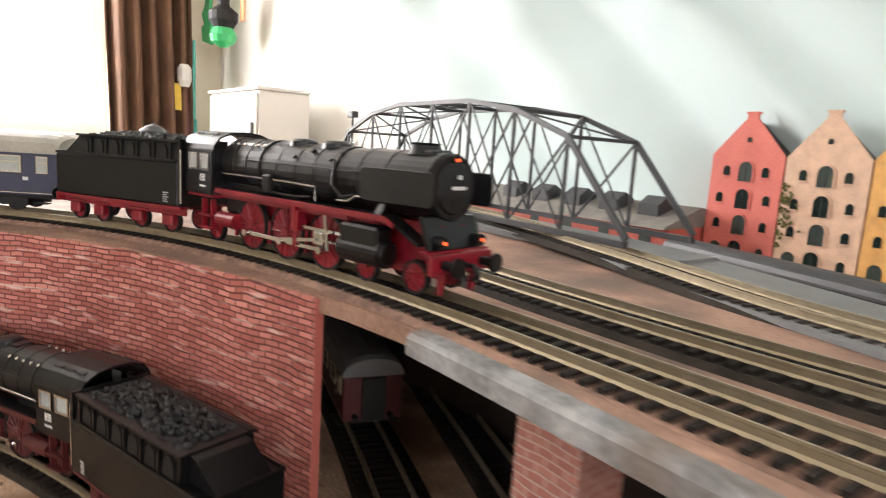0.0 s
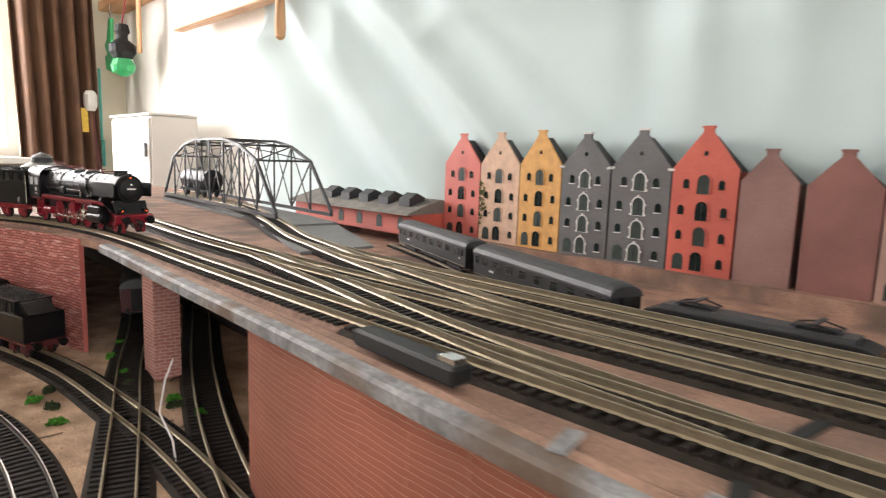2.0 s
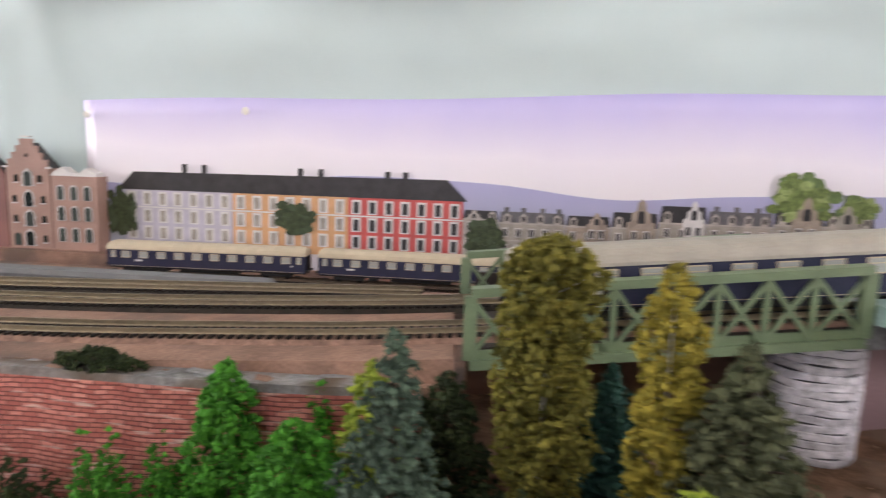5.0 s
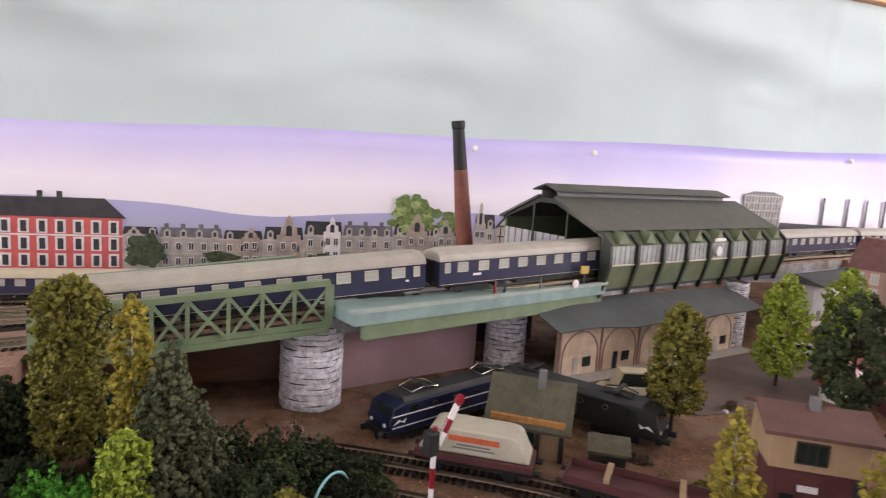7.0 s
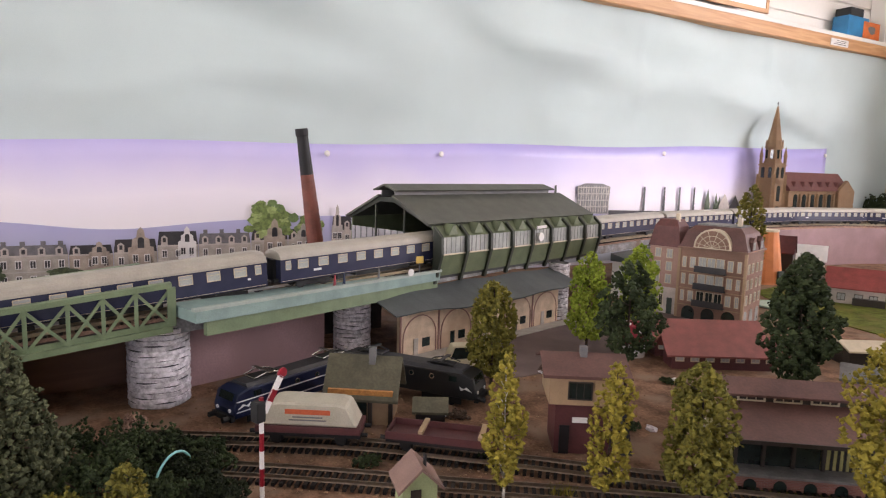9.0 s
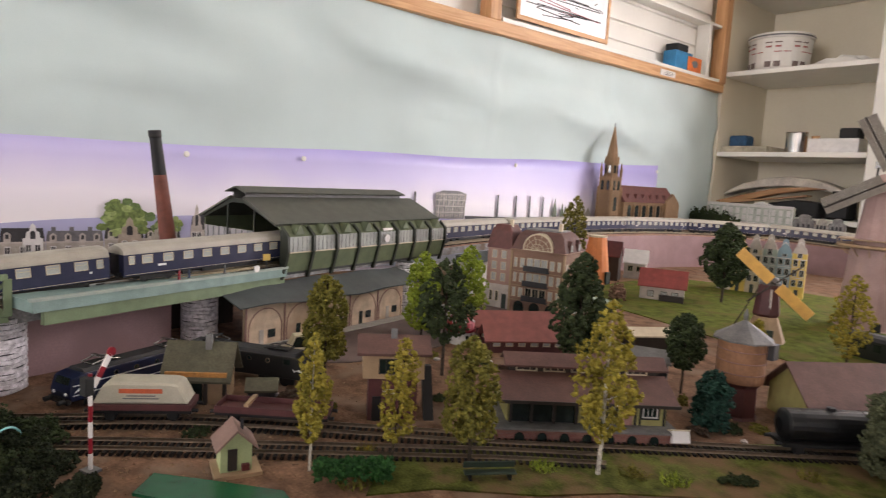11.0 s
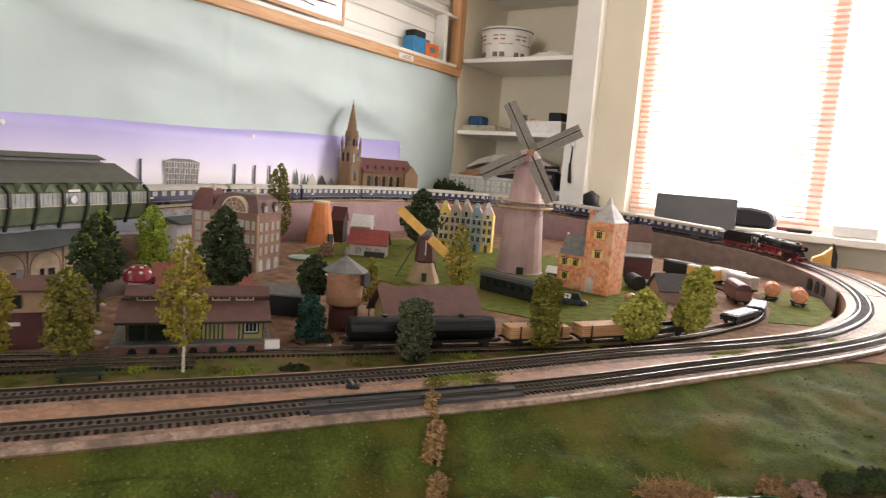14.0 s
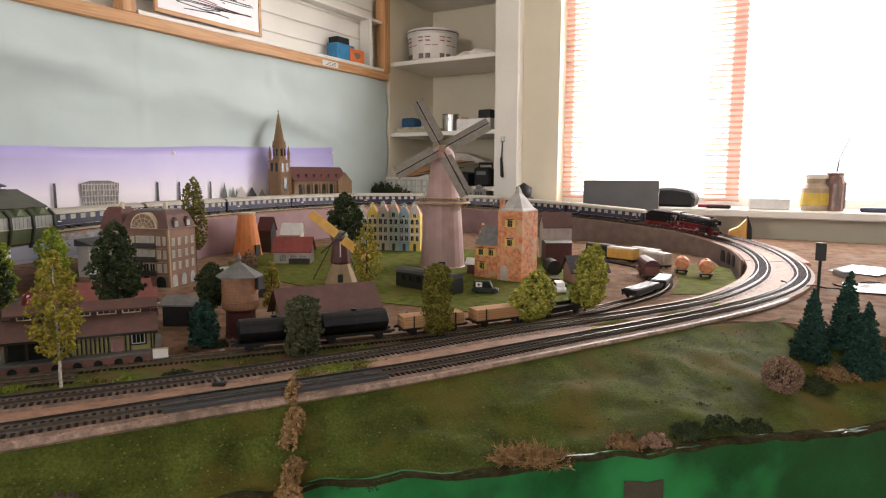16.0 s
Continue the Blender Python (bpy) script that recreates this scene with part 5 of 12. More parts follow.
cap = empty("camera_case", None, "small black camera pouch standing on the sill", "pouch")
bm = bmesh.new()
blob(bm, (0.062, -3.51, 1.195), 0.036, 0.08, 1.0)
part("pouch", bm, M_DBLACK, cap, smooth=True)
part("base", BX((0.03, 0.095, -3.54, -3.48, 1.1545, 1.175), bevel=0.004), M_DBLACK, cap)
sheetm = part("grey_panel", BX((-0.468, -0.208, -3.428, -3.416, 1.0666, 1.2442), bevel=0.001), mat("grey_card", (0.17, 0.175, 0.18), 0.6, 0.08, 20))
tagged(sheetm, "upright plain grey board standing behind the track", "board")

# red slatted blind: only slats before the frame's uprights, those lost in glare left out
bl = empty("blind", None, "red and white slatted blind without the slats lost in the glare", "blind")
M_SLAT = mat("red_slat", (0.78, 0.42, 0.33), 0.5, 0.1, 30)
for x0, x1 in ((-0.136, -0.046), (-0.692, -0.572)):
    ob0 = None
    for k in range(54):
        z = 1.175 + k * 0.0195
        m_ = pose((x0 + x1) / 2, -3.655, z, 24, 0, 0)
        if ob0 is None:
            ob0 = part("slat", BX((-(x1 - x0) / 2, (x1 - x0) / 2, -0.007, 0.007, -0.0011, 0.0011)), M_SLAT, bl)
            ob0.matrix_basis = m_
        else:
            again("slat", ob0, m_, bl)

# ---- the far end by the curtained window ----
rows = []
for k in range(70):
    u = k / 69
    x = 0.395 + 0.265 * u
    y = 2.30 + 0.028 * math.sin(u * 34) + 0.014 * math.sin(u * 15 + 1)
    rows.append([(x + 0.012 * math.sin(z * 2), y + 0.006 * math.sin(z * 5 + u * 9), z) for z in np.linspace(0.75, 2.4, 14)])
M_CURTAIN = mat("brown_curtain_cloth", (0.20, 0.10, 0.055), 0.8, 0.25, 12, 0.3, 500)
cur = part("curtain", sheet(rows), M_CURTAIN, None, smooth=True)
tagged(cur, "heavy brown pleated curtain drawn beside the window", "curtain")
cur.modifiers.new("thickness", "SOLIDIFY").thickness = 0.004
part("curtain_rod", CY((-1.5, 2.30, 2.40), (0.70, 2.30, 2.40), 0.012), M_PINE)
tagged(bpy.data.objects["curtain_rod"], "wooden curtain rod over the window", "curtain rod")
rack = empty("tool_rack", None, "pine rail with green plastic tools hung from hooks", "tool rack")
part("rail", BX((0.70, 0.798, 1.80, 2.395, 1.70, 1.735), bevel=0.003), M_PINE, rack)
M_GREENP = mat("bright_green_plastic", (0.04, 0.42, 0.14), 0.3, 0.15, 30)
M_TEAL = mat("teal_plastic", (0.10, 0.50, 0.42), 0.35, 0.1, 30)
t = empty("green_scraper", pose(0.70, 2.26, 1.45), "bright green plastic scraper hung on a hook", "scraper")
part("blade", PR([(-0.05, 0.0), (0.04, 0.02), (0.05, 0.07), (0.02, 0.075), (0.05, 0.11), (0.02, 0.13), (-0.01, 0.20), (-0.04, 0.20), (-0.03, 0.10), (-0.05, 0.08)], -0.006, 0.006, "x", 0.002), M_GREENP, t)
part("hanger", CY((0, -0.025, 0.19), (0, -0.02, 0.255), 0.003), M_CHROME, t)
t = empty("spray_bottle", pose(0.68, 2.04, 1.425), "green bulb bottle with dark top hanging from a cord", "bottle")
bm = lathe(bmesh.new(), [(0.012, 0), (0.036, 0.015), (0.042, 0.035), (0.030, 0.058)], 16)
part("bulb", bm, M_GREENP, t)
part("cap", lathe(bmesh.new(), [(0.030, 0.0585), (0.044, 0.08), (0.044, 0.105), (0.018, 0.125), (0.018, 0.14), (0.026, 0.15), (0.02, 0.175)], 16), M_DBLACK, t)
part("cord", CY((0, 0, 0.175), (0.02, 0, 0.29), 0.003), M_RED, t)
t = empty("wooden_spatula", pose(0.715, 1.97, 1.50), "flat wooden spatula hung from the rail", "spatula")
part("blade", BX((-0.004, 0.004, -0.016, 0.016, 0.0, 0.21), bevel=0.003), M_PINEZ, t)
t = empty("teal_fly_swat", pose(0.69, 2.40 - 0.02, 1.10), "teal plastic swatter standing against the corner", "swatter")
part("paddle", BX((-0.004, 0.004, -0.03, 0.03, 0.0, 0.105), bevel=0.003), M_TEAL, t)
part("stem", BX((-0.004, 0.004, -0.008, 0.008, 0.1055, 0.38), bevel=0.002), M_TEAL, t)
t = empty("dust_brush", pose(0.655, 2.30, 1.06), "brush with dark handle and white head standing upright", "brush")
part("handle", CY((0, 0, 0), (-0.02, 0, 0.25), 0.010), M_DRED, t)
part("head", lathe(bmesh.new(), [(0.016, 0.25), (0.024, 0.27), (0.024, 0.31), (0.014, 0.325)], 12, (-0.02, 0, 0)), M_WHITE, t)
part("tag", BX((-0.055, -0.03, -0.002, 0.002, 0.17, 0.26)), mat("yellow_tag", (0.75, 0.50, 0.05), 0.5, 0.1), t)
# thin panel added over the cream wall, its white carries the window glare
struct("wall_east_glare", BX((0.790, 0.7985, 1.16, 2.39, 0, 2.54)), M_WHITE, "white panel on the long wall's end, whitened for the window glare")
t = empty("white_cabinet", None, "small white painted cabinet standing at the wall", "cabinet")
part("body", BX((0.600, 0.735, 1.53, 1.90, ZB, 1.270), bevel=0.003), M_WHITE, t)
door = part("door", BX((0.594, 0.5995, 1.537, 1.893, ZB + 0.012, 1.262), bevel=0.0015), M_WHITE, t)
part("handle", BX((0.586, 0.5935, 1.550, 1.562, 1.150, 1.190), bevel=0.001), M_GREY, door)
part("top_board", BX((0.592, 0.7352, 1.524, 1.906, 1.2705, 1.278), bevel=0.001), M_WHITE, t)
part("stick_handle", lathe(bmesh.new(), [(0.004, 0), (0.011, 0.006), (0.013, 0.03), (0.010, 0.10)], 12, (0.70, 0.955, 1.43)), M_PINEZ)
tagged(bpy.data.objects["stick_handle"], "rounded end of a brown wooden handle hanging down", "handle")
t = part("wooden_rail", BX((0.70, 0.735, 0.95, 1.62, 1.53, 1.60), bevel=0.003), M_PINE)
tagged(t, "pale wooden rail fixed over the cloth", "rail")

# ---- old town houses against the cloth ----
def ring(outer, inner, a, b, axis="x"):
    """A frame between two outlines with the same number of points."""
    bm = bmesh.new()

    def put(p, c):
        return {"y": (p[0], c, p[1]), "x": (c, p[0], p[1]), "z": (p[0], p[1], c)}[axis]
    o0, o1 = [bm.verts.new(put(p, a)) for p in outer], [bm.verts.new(put(p, b)) for p in outer]
    i0, i1 = [bm.verts.new(put(p, a)) for p in inner], [bm.verts.new(put(p, b)) for p in inner]
    n = len(outer)
    for k in range(n):
        j = (k + 1) % n
        for q in ((o0[k], o0[j], o1[j], o1[k]), (i0[k], i1[k], i1[j], i0[j]), (o1[k], o1[j], i1[j], i1[k]), (o0[k], i0[k], i0[j], o0[j])):
            bm.faces.new(q)
    bmesh.ops.recalc_face_normals(bm, faces=bm.faces[:])
    return bm


M_TILE_DARK = mat("dark_slate_roof", (0.06, 0.055, 0.055), 0.6, 0.3, 150, 0.5, 600)
M_FRAMEGREY = mat("dark_frame", (0.05, 0.05, 0.05), 0.5, 0.2)
M_DOORGREEN = mat("dark_green_shutter", (0.035, 0.06, 0.045), 0.5, 0.3, 200)
HX = 0.7085       # front of the facades


def gable_house(name, y0, y1, tip, eave, wall, label, trim=None, windows=True, base=ZG, plain_roof=None, steps=False, ivy=False):
    t = empty(name, pose(0, 0, 0), label, "model house", "old town houses")
    yc, w = (y0 + y1) / 2, abs(y1 - y0)
    k = 0.006
    lo, hi = min(y0, y1), max(y0, y1)
    if steps:
        pts = [(lo, base), (lo, eave)]
        n = 4
        for i in range(n):
            a = lo + (yc - 0.006 - lo) * (i + 0.4) / n
            z = eave + (tip - eave) * (i + 1) / n
            pts += [(a, eave + (tip - eave) * i / n), (a, z)]
        left = pts[2:]
        pts = pts + [(2 * yc - a, z) for a, z in left[::-1]] + [(hi, eave), (hi, base)]
    else:
        pts = [(lo, base), (lo, eave), (yc - k, tip - 0.003), (yc - k, tip + 0.002), (yc + k, tip + 0.002), (yc + k, tip - 0.003), (hi, eave), (hi, base)]
    part("wall", PR(pts, HX, HX + 0.004, "x"), wall, t)
    part("body", BX((HX + 0.0045, 0.7360, lo + 0.001, hi - 0.001, base, eave - 0.002)), wall, t)
    part("roof", PR([(lo, eave - 0.002), (yc, tip - 0.006), (hi, eave - 0.002)], HX + 0.0045, 0.7360, "x"), plain_roof or M_TILE_DARK, t)
    part("gable_stone", BX((HX - 0.0015, HX + 0.0055, yc - k - 0.001, yc + k + 0.001, tip + 0.002, tip + 0.0045)), trim or wall, t)
    if not windows:
        return t
    H = eave - base
    rows = [base + H * f for f in (0.03, 0.27, 0.51, 0.76)]
    for i, z in enumerate(rows):
        ww, hh = w * 0.20, H * 0.185
        yy = yc if i else yc + w * 0.02
        part("window", PR(arch(yy, z, ww, hh), HX - 0.0006, HX - 0.0001, "x"), M_DOORGREEN if (i % 2 or wall in (M_H_GREY,)) else M_WINDOW, t)
        part("window_frame", ring(arch(yy, z, ww * 1.14, hh * 1.07), arch(yy, z + 0.0004, ww * 0.96, hh * 0.98), HX - 0.0001, HX - 0.0014), trim or wall, t)
        part("glazing_bar", BX((HX - 0.0011, HX - 0.0006, yy - 0.0003, yy + 0.0003, z, z + hh * 0.9)), M_FRAMEGREY, t)
        if trim:
            for s in (-1, 1):
                part("stone", BX((HX - 0.0012, HX + 0.0002, yy + s * ww * 0.60 - 0.0013, yy + s * ww * 0.60 + 0.0013, z + hh * 0.55, z + hh * 0.55 + 0.0026)), trim, t)
                part("stone", BX((HX - 0.0012, HX + 0.0002, yy + s * ww * 0.60 - 0.0013, yy + s * ww * 0.60 + 0.0013, z, z + 0.0026)), trim, t)
            part("stone", BX((HX - 0.0014, HX + 0.0002, yy - 0.0014, yy + 0.0014, z + hh * 1.02, z + hh * 1.02 + 0.003)), trim, t)
        for s in (-1, 1):
            y = yc + s * w * 0.33
            if i == 0 and s > 0:
                part("door", PR(arch(y - w * 0.02, z, w * 0.17, hh * 0.85), HX - 0.0006, HX - 0.0001, "x"), M_DOORGREEN, t)
                continue
            ws, hs = w * 0.095, H * 0.09
            if i == 3:
                y = yc + s * w * 0.27
            part("window", PR(arch(y, z + H * 0.05, ws, hs, 4), HX - 0.0006, HX - 0.0001, "x"), M_WINDOW, t)
            part("sill", BX((HX - 0.0015, HX + 0.0002, y - ws * 0.65, y + ws * 0.65, z + H * 0.05 - 0.0016, z + H * 0.05 - 0.0003)), trim or wall, t)
    part("window", PR(arch(yc, eave + (tip - eave) * 0.34, w * 0.06, 0.0055, 4), HX - 0.0006, HX - 0.0001, "x"), M_WINDOW, t)
    if trim:
        for s in (lo, hi):
            part("stone", BX((HX - 0.0015, HX + 0.0005, s - 0.004, s + 0.004, eave - 0.003, eave)), trim, t)
    if ivy:
        r = random.Random(5)
        bm = bmesh.new()
        for q in range(70):
            yy = hi - abs(r.gauss(0, 0.10)) * w
            blob(bm, (HX - 0.0015, yy, base + H * r.uniform(0.2, 0.78)), 0.0016, 0.4, 1.0, r)
        part("ivy", bm, M_MOSS, t, "sparse green ivy")
    return t


M_MOSS = mat("olive_flock", (0.13, 0.14, 0.03), 0.9, 0.5, 400, 0.6, 1200)
M_H_RED = brick_mat("red_printed_brick", (0.56, 0.13, 0.10), (0.62, 0.17, 0.13), (0.48, 0.14, 0.11), 0.0025, 0.0009, 0.0001, False, worn_at=0.8, bump=0.2)
M_H_PINK = mat("peach_plaster", (0.60, 0.40, 0.28), 0.7, 0.15, 90, 0.2)
M_H_OCHRE = mat("ochre_plaster", (0.62, 0.33, 0.10), 0.7, 0.15, 90, 0.2)
M_H_GREY = brick_mat("dark_grey_brick", (0.105, 0.10, 0.10), (0.14, 0.135, 0.13), (0.085, 0.08, 0.08), 0.0025, 0.0009, 0.0001, False, worn_at=0.8, bump=0.2, worn=(0.2, 0.19, 0.18))
M_H_RED2 = brick_mat("brick_red_plastic", (0.48, 0.09, 0.06), (0.53, 0.12, 0.08), (0.42, 0.09, 0.06), 0.0025, 0.0009, 0.0001, False, worn_at=0.8, bump=0.2)
M_H_BROWN = brick_mat("plain_brown_brick", (0.24, 0.125, 0.105), (0.28, 0.15, 0.125), (0.21, 0.115, 0.10), 0.0025, 0.0009, 0.0001, False, worn_at=0.85, bump=0.2)
M_H_BROWN2 = brick_mat("plain_redbrown_brick", (0.21, 0.085, 0.07), (0.24, 0.10, 0.08), (0.18, 0.08, 0.065), 0.0025, 0.0009, 0.0001, False, worn_at=0.85, bump=0.2)
M_H_BRICK = brick_mat("pale_brown_brick", (0.33, 0.19, 0.15), (0.38, 0.23, 0.18), (0.35, 0.25, 0.2), 0.0025, 0.0009, 0.0001, False, worn_at=0.8, bump=0.2)
M_TRIM = mat("white_stone_trim", (0.62, 0.60, 0.57), 0.6, 0.1)
gable_house("gabled_house", 0.396, 0.314, 1.210, 1.166, M_H_RED, "tall salmon red gabled warehouse house with arched windows")
gable_house("gabled_house", 0.312, 0.231, 1.211, 1.166, M_H_PINK, "peach gabled warehouse house with sparse ivy", None, True, ZG, None, False, True)
gable_house("gabled_house", 0.229, 0.153, 1.214, 1.168, M_H_OCHRE, "ochre yellow gabled warehouse house with arched doors")
gable_house("gabled_house", 0.151, 0.073, 1.210, 1.168, M_H_GREY, "dark grey gabled warehouse house with white stone trim", M_TRIM)
gable_house("gabled_house", 0.070, -0.014, 1.214, 1.169, M_H_GREY, "wider dark grey gabled warehouse house with white trim", M_TRIM)
gable_house("gabled_house", -0.016, -0.096, 1.216, 1.170, M_H_RED2, "bright brick red gabled warehouse house with dark openings")
gable_house("gabled_house", -0.099, -0.160, 1.190, 1.158, M_H_BROWN, "windowless plain brown back of a gabled house", None, False)
gable_house("gabled_house", -0.168, -0.238, 1.190, 1.156, M_H_BROWN2, "windowless reddish brown back of a gabled house", None, False)
gable_house("gabled_house", -0.240, -0.312, 1.212, 1.170, M_H_BRICK, "brown brick house with stepped gable and white trim", M_TRIM, True, ZG, None, True)
t = empty("brick_house", None, "flat fronted brown brick house with green windows", "model house", "old town houses")
part("wall", BX((HX, 0.736, -0.388, -0.314, ZG, 1.157)), M_H_BRICK, t)
part("parapet", PR([(-0.388, 1.1572), (-0.388, 1.163), (-0.372, 1.170), (-0.360, 1.162), (-0.345, 1.162), (-0.333, 1.171), (-0.318, 1.163), (-0.314, 1.1572)], HX, HX + 0.02, "x"), M_TRIM, t)
for z in (1.055, 1.088, 1.120):
    for y in (-0.373, -0.351, -0.329):
        part("window", PR(arch(y, z, 0.011, 0.022), HX - 0.0006, HX - 0.0001, "x"), M_DOORGREEN, t)
        part("window_frame", ring(arch(y, z, 0.013, 0.0235), arch(y, z + 0.0004, 0.0105, 0.0215), HX - 0.0001, HX - 0.0013), M_TRIM, t)
# low red goods shed with grey roof and roof lights
t = empty("goods_shed", None, "long red brick goods shed with grey roof and skylights", "shed")
part("wall", BX((0.640, 0.716, 0.400, 0.78, ZG, 1.078)), M_H_RED2, t)
part("roof", PR([(0.625, 1.077), (0.632, 1.0775 + 0.004), (0.700, 1.102), (0.725, 1.098), (0.725, 1.079)], 0.397, 0.785), mat("grey_felt_roof", (0.22, 0.20, 0.175), 0.8, 0.2, 60), t)
for y in (0.44, 0.50, 0.56, 0.62, 0.68):
    part("skylight", PR([(0.655, 1.085), (0.655, 1.102), (0.672, 1.112), (0.690, 1.104), (0.690, 1.095)], y - 0.014, y + 0.014), M_DGREY, t)
for y in (0.43, 0.49, 0.55, 0.61):
    part("window", PR(arch(y, 1.050, 0.016, 0.022), 0.6392, 0.6398, "x"), M_DOORGREEN, t)

# ---- dark truss bridge on the third track ----
tb = empty("truss_bridge", None, "tall dark steel truss bridge with open latticed sides", "bridge")
SA, SB = 0.205, 0.615


def bridge_c(y):
    u = (y - SA) / (SB - SA)
    return 0.322 + 0.030 * u + 0.0


def bz(u):
    """Height of the top chord along the span."""
    return 1.102 + 0.083 * min(1, (math.sin(math.pi * min(max(u, 0.0), 1.0))) ** 0.55) if 0 < u < 1 else 1.102


n = 8
dark = M_DGREY
for side in (-0.034, 0.034):
    top = []
    for k in range(n + 1):
        u = k / n
        y = SA + (SB - SA) * u
        z = {0: 1.108, 1: 1.163, 2: 1.180, 6: 1.180, 7: 1.163, 8: 1.108}.get(k, 1.187)
        top.append((bridge_c(y) + side, y, z))
    part("top_chord", tube(bmesh.new(), top, 0.0022, 4), dark, tb)
    part("bottom_chord", tube(bmesh.new(), [(x, y, 1.105) for x, y, z in top], 0.0026, 4), dark, tb)
    for k in range(1, n):
        x, y, z = top[k]
        part("upright", tube(bmesh.new(), [(x, y, 1.105), (x, y, z)], 0.0013, 4), dark, tb)
        x2, y2, z2 = top[k + 1] if k < n // 2 else top[k - 1]
        part("diagonal", tube(bmesh.new(), [(x, y, z), (x2, y2, 1.105)], 0.0009, 4), dark, tb)
        part("diagonal", tube(bmesh.new(), [(x, y, 1.105), (x2, y2, z2)], 0.0007, 4), dark, tb)
for k in range(1, n):
    y = SA + (SB - SA) * k / n
    z = {1: 1.163, 2: 1.180, 6: 1.180, 7: 1.163}.get(k, 1.187)
    c = bridge_c(y)
    part("cross_beam", tube(bmesh.new(), [(c - 0.034, y, z), (c + 0.034, y, z)], 0.0016, 4), dark, tb)
    if k < n - 1:
        y2 = SA + (SB - SA) * (k + 1) / n
        z2 = {1: 1.163, 2: 1.180, 6: 1.180, 7: 1.163}.get(k + 1, 1.187)
        part("wind_brace", tube(bmesh.new(), [(c - 0.034, y, z), (bridge_c(y2) + 0.034, y2, z2)], 0.0009, 4), dark, tb)
        part("wind_brace", tube(bmesh.new(), [(c + 0.034, y, z), (bridge_c(y2) - 0.034, y2, z2)], 0.0009, 4), dark, tb)
part("deck", PR([(0.262, SA - 0.02), (0.292, SA + 0.06), (0.314, SB), (0.392, SB), (0.366, SA + 0.06), (0.350, SA - 0.02)], 1.0945, 1.0985, "z"), M_GREY, tb)
tagged(part("approach_ramp", PR([(0.215, 0.03), (0.262, SA - 0.021), (0.350, SA - 0.021), (0.285, 0.03)], ZY + 0.0002, 1.0965, "z"), M_GREY), "ribbed grey ramp leading to the truss bridge", kind="structure")

# ---- rolling stock ----
RT = 0.0064       # top of the rail over the track path


def mm(*b):
    return tuple(v * 0.001 for v in b)


def mbox(*boxes, bevel=0.0):
    return BX(*[mm(*b) for b in boxes], bevel=bevel * 0.001)


def xcyl(x0, x1, y, z, r0, r1=None, n=24):
    """A cylinder along x, in millimetres."""
    return CY(mm(x0, y, z), mm(x1, y, z), r0 * 0.001, None if r1 is None else r1 * 0.001, n)


def mprism(poly, a, b, axis="y", bevel=0.0):
    return PR([mm(*p) for p in poly], a * 0.001, b * 0.001, axis, bevel * 0.001)


def wheel(parent, x, y, r, tyre, hub, spokes=0):
    """One wheel on its side, with tyre, disc and hub."""
    s = 1 if y > 0 else -1
    w = part("wheel", CY(mm(x, y - 1.2 * s, r), mm(x, y + 0.5 * s, r), (r - 0.9) * 0.001, None, 24), hub, parent)
    part("tyre", ring([(x * 0.001 + r * 0.001 * math.cos(a), r * 0.001 + r * 0.001 * math.sin(a)) for a in np.linspace(0, 2 * math.pi, 29)[:-1]],
                      [(x * 0.001 + (r - 1.0) * 0.001 * math.cos(a), r * 0.001 + (r - 1.0) * 0.001 * math.sin(a)) for a in np.linspace(0, 2 * math.pi, 29)[:-1]],
                      (y - 1.3 * s) * 0.001, (y + 1.0 * s) * 0.001, "y"), tyre, w)
    if spokes:
        bm = bmesh.new()
        for k in range(spokes):
            a = 2 * math.pi * k / spokes
            cyl(bm, mm(x + 2.4 * math.cos(a), y + 0.8 * s, r + 2.4 * math.sin(a)), mm(x + (r - 1.2) * math.cos(a), y + 0.8 * s, r + (r - 1.2) * math.sin(a)), 0.00055, 0.0004, 5)
        part("spokes", bm, hub, w)
    part("hub", CY(mm(x, y, r), mm(x, y + 1.6 * s, r), 0.0022 if r > 8 else 0.0014, None, 12), hub, w)
    return w


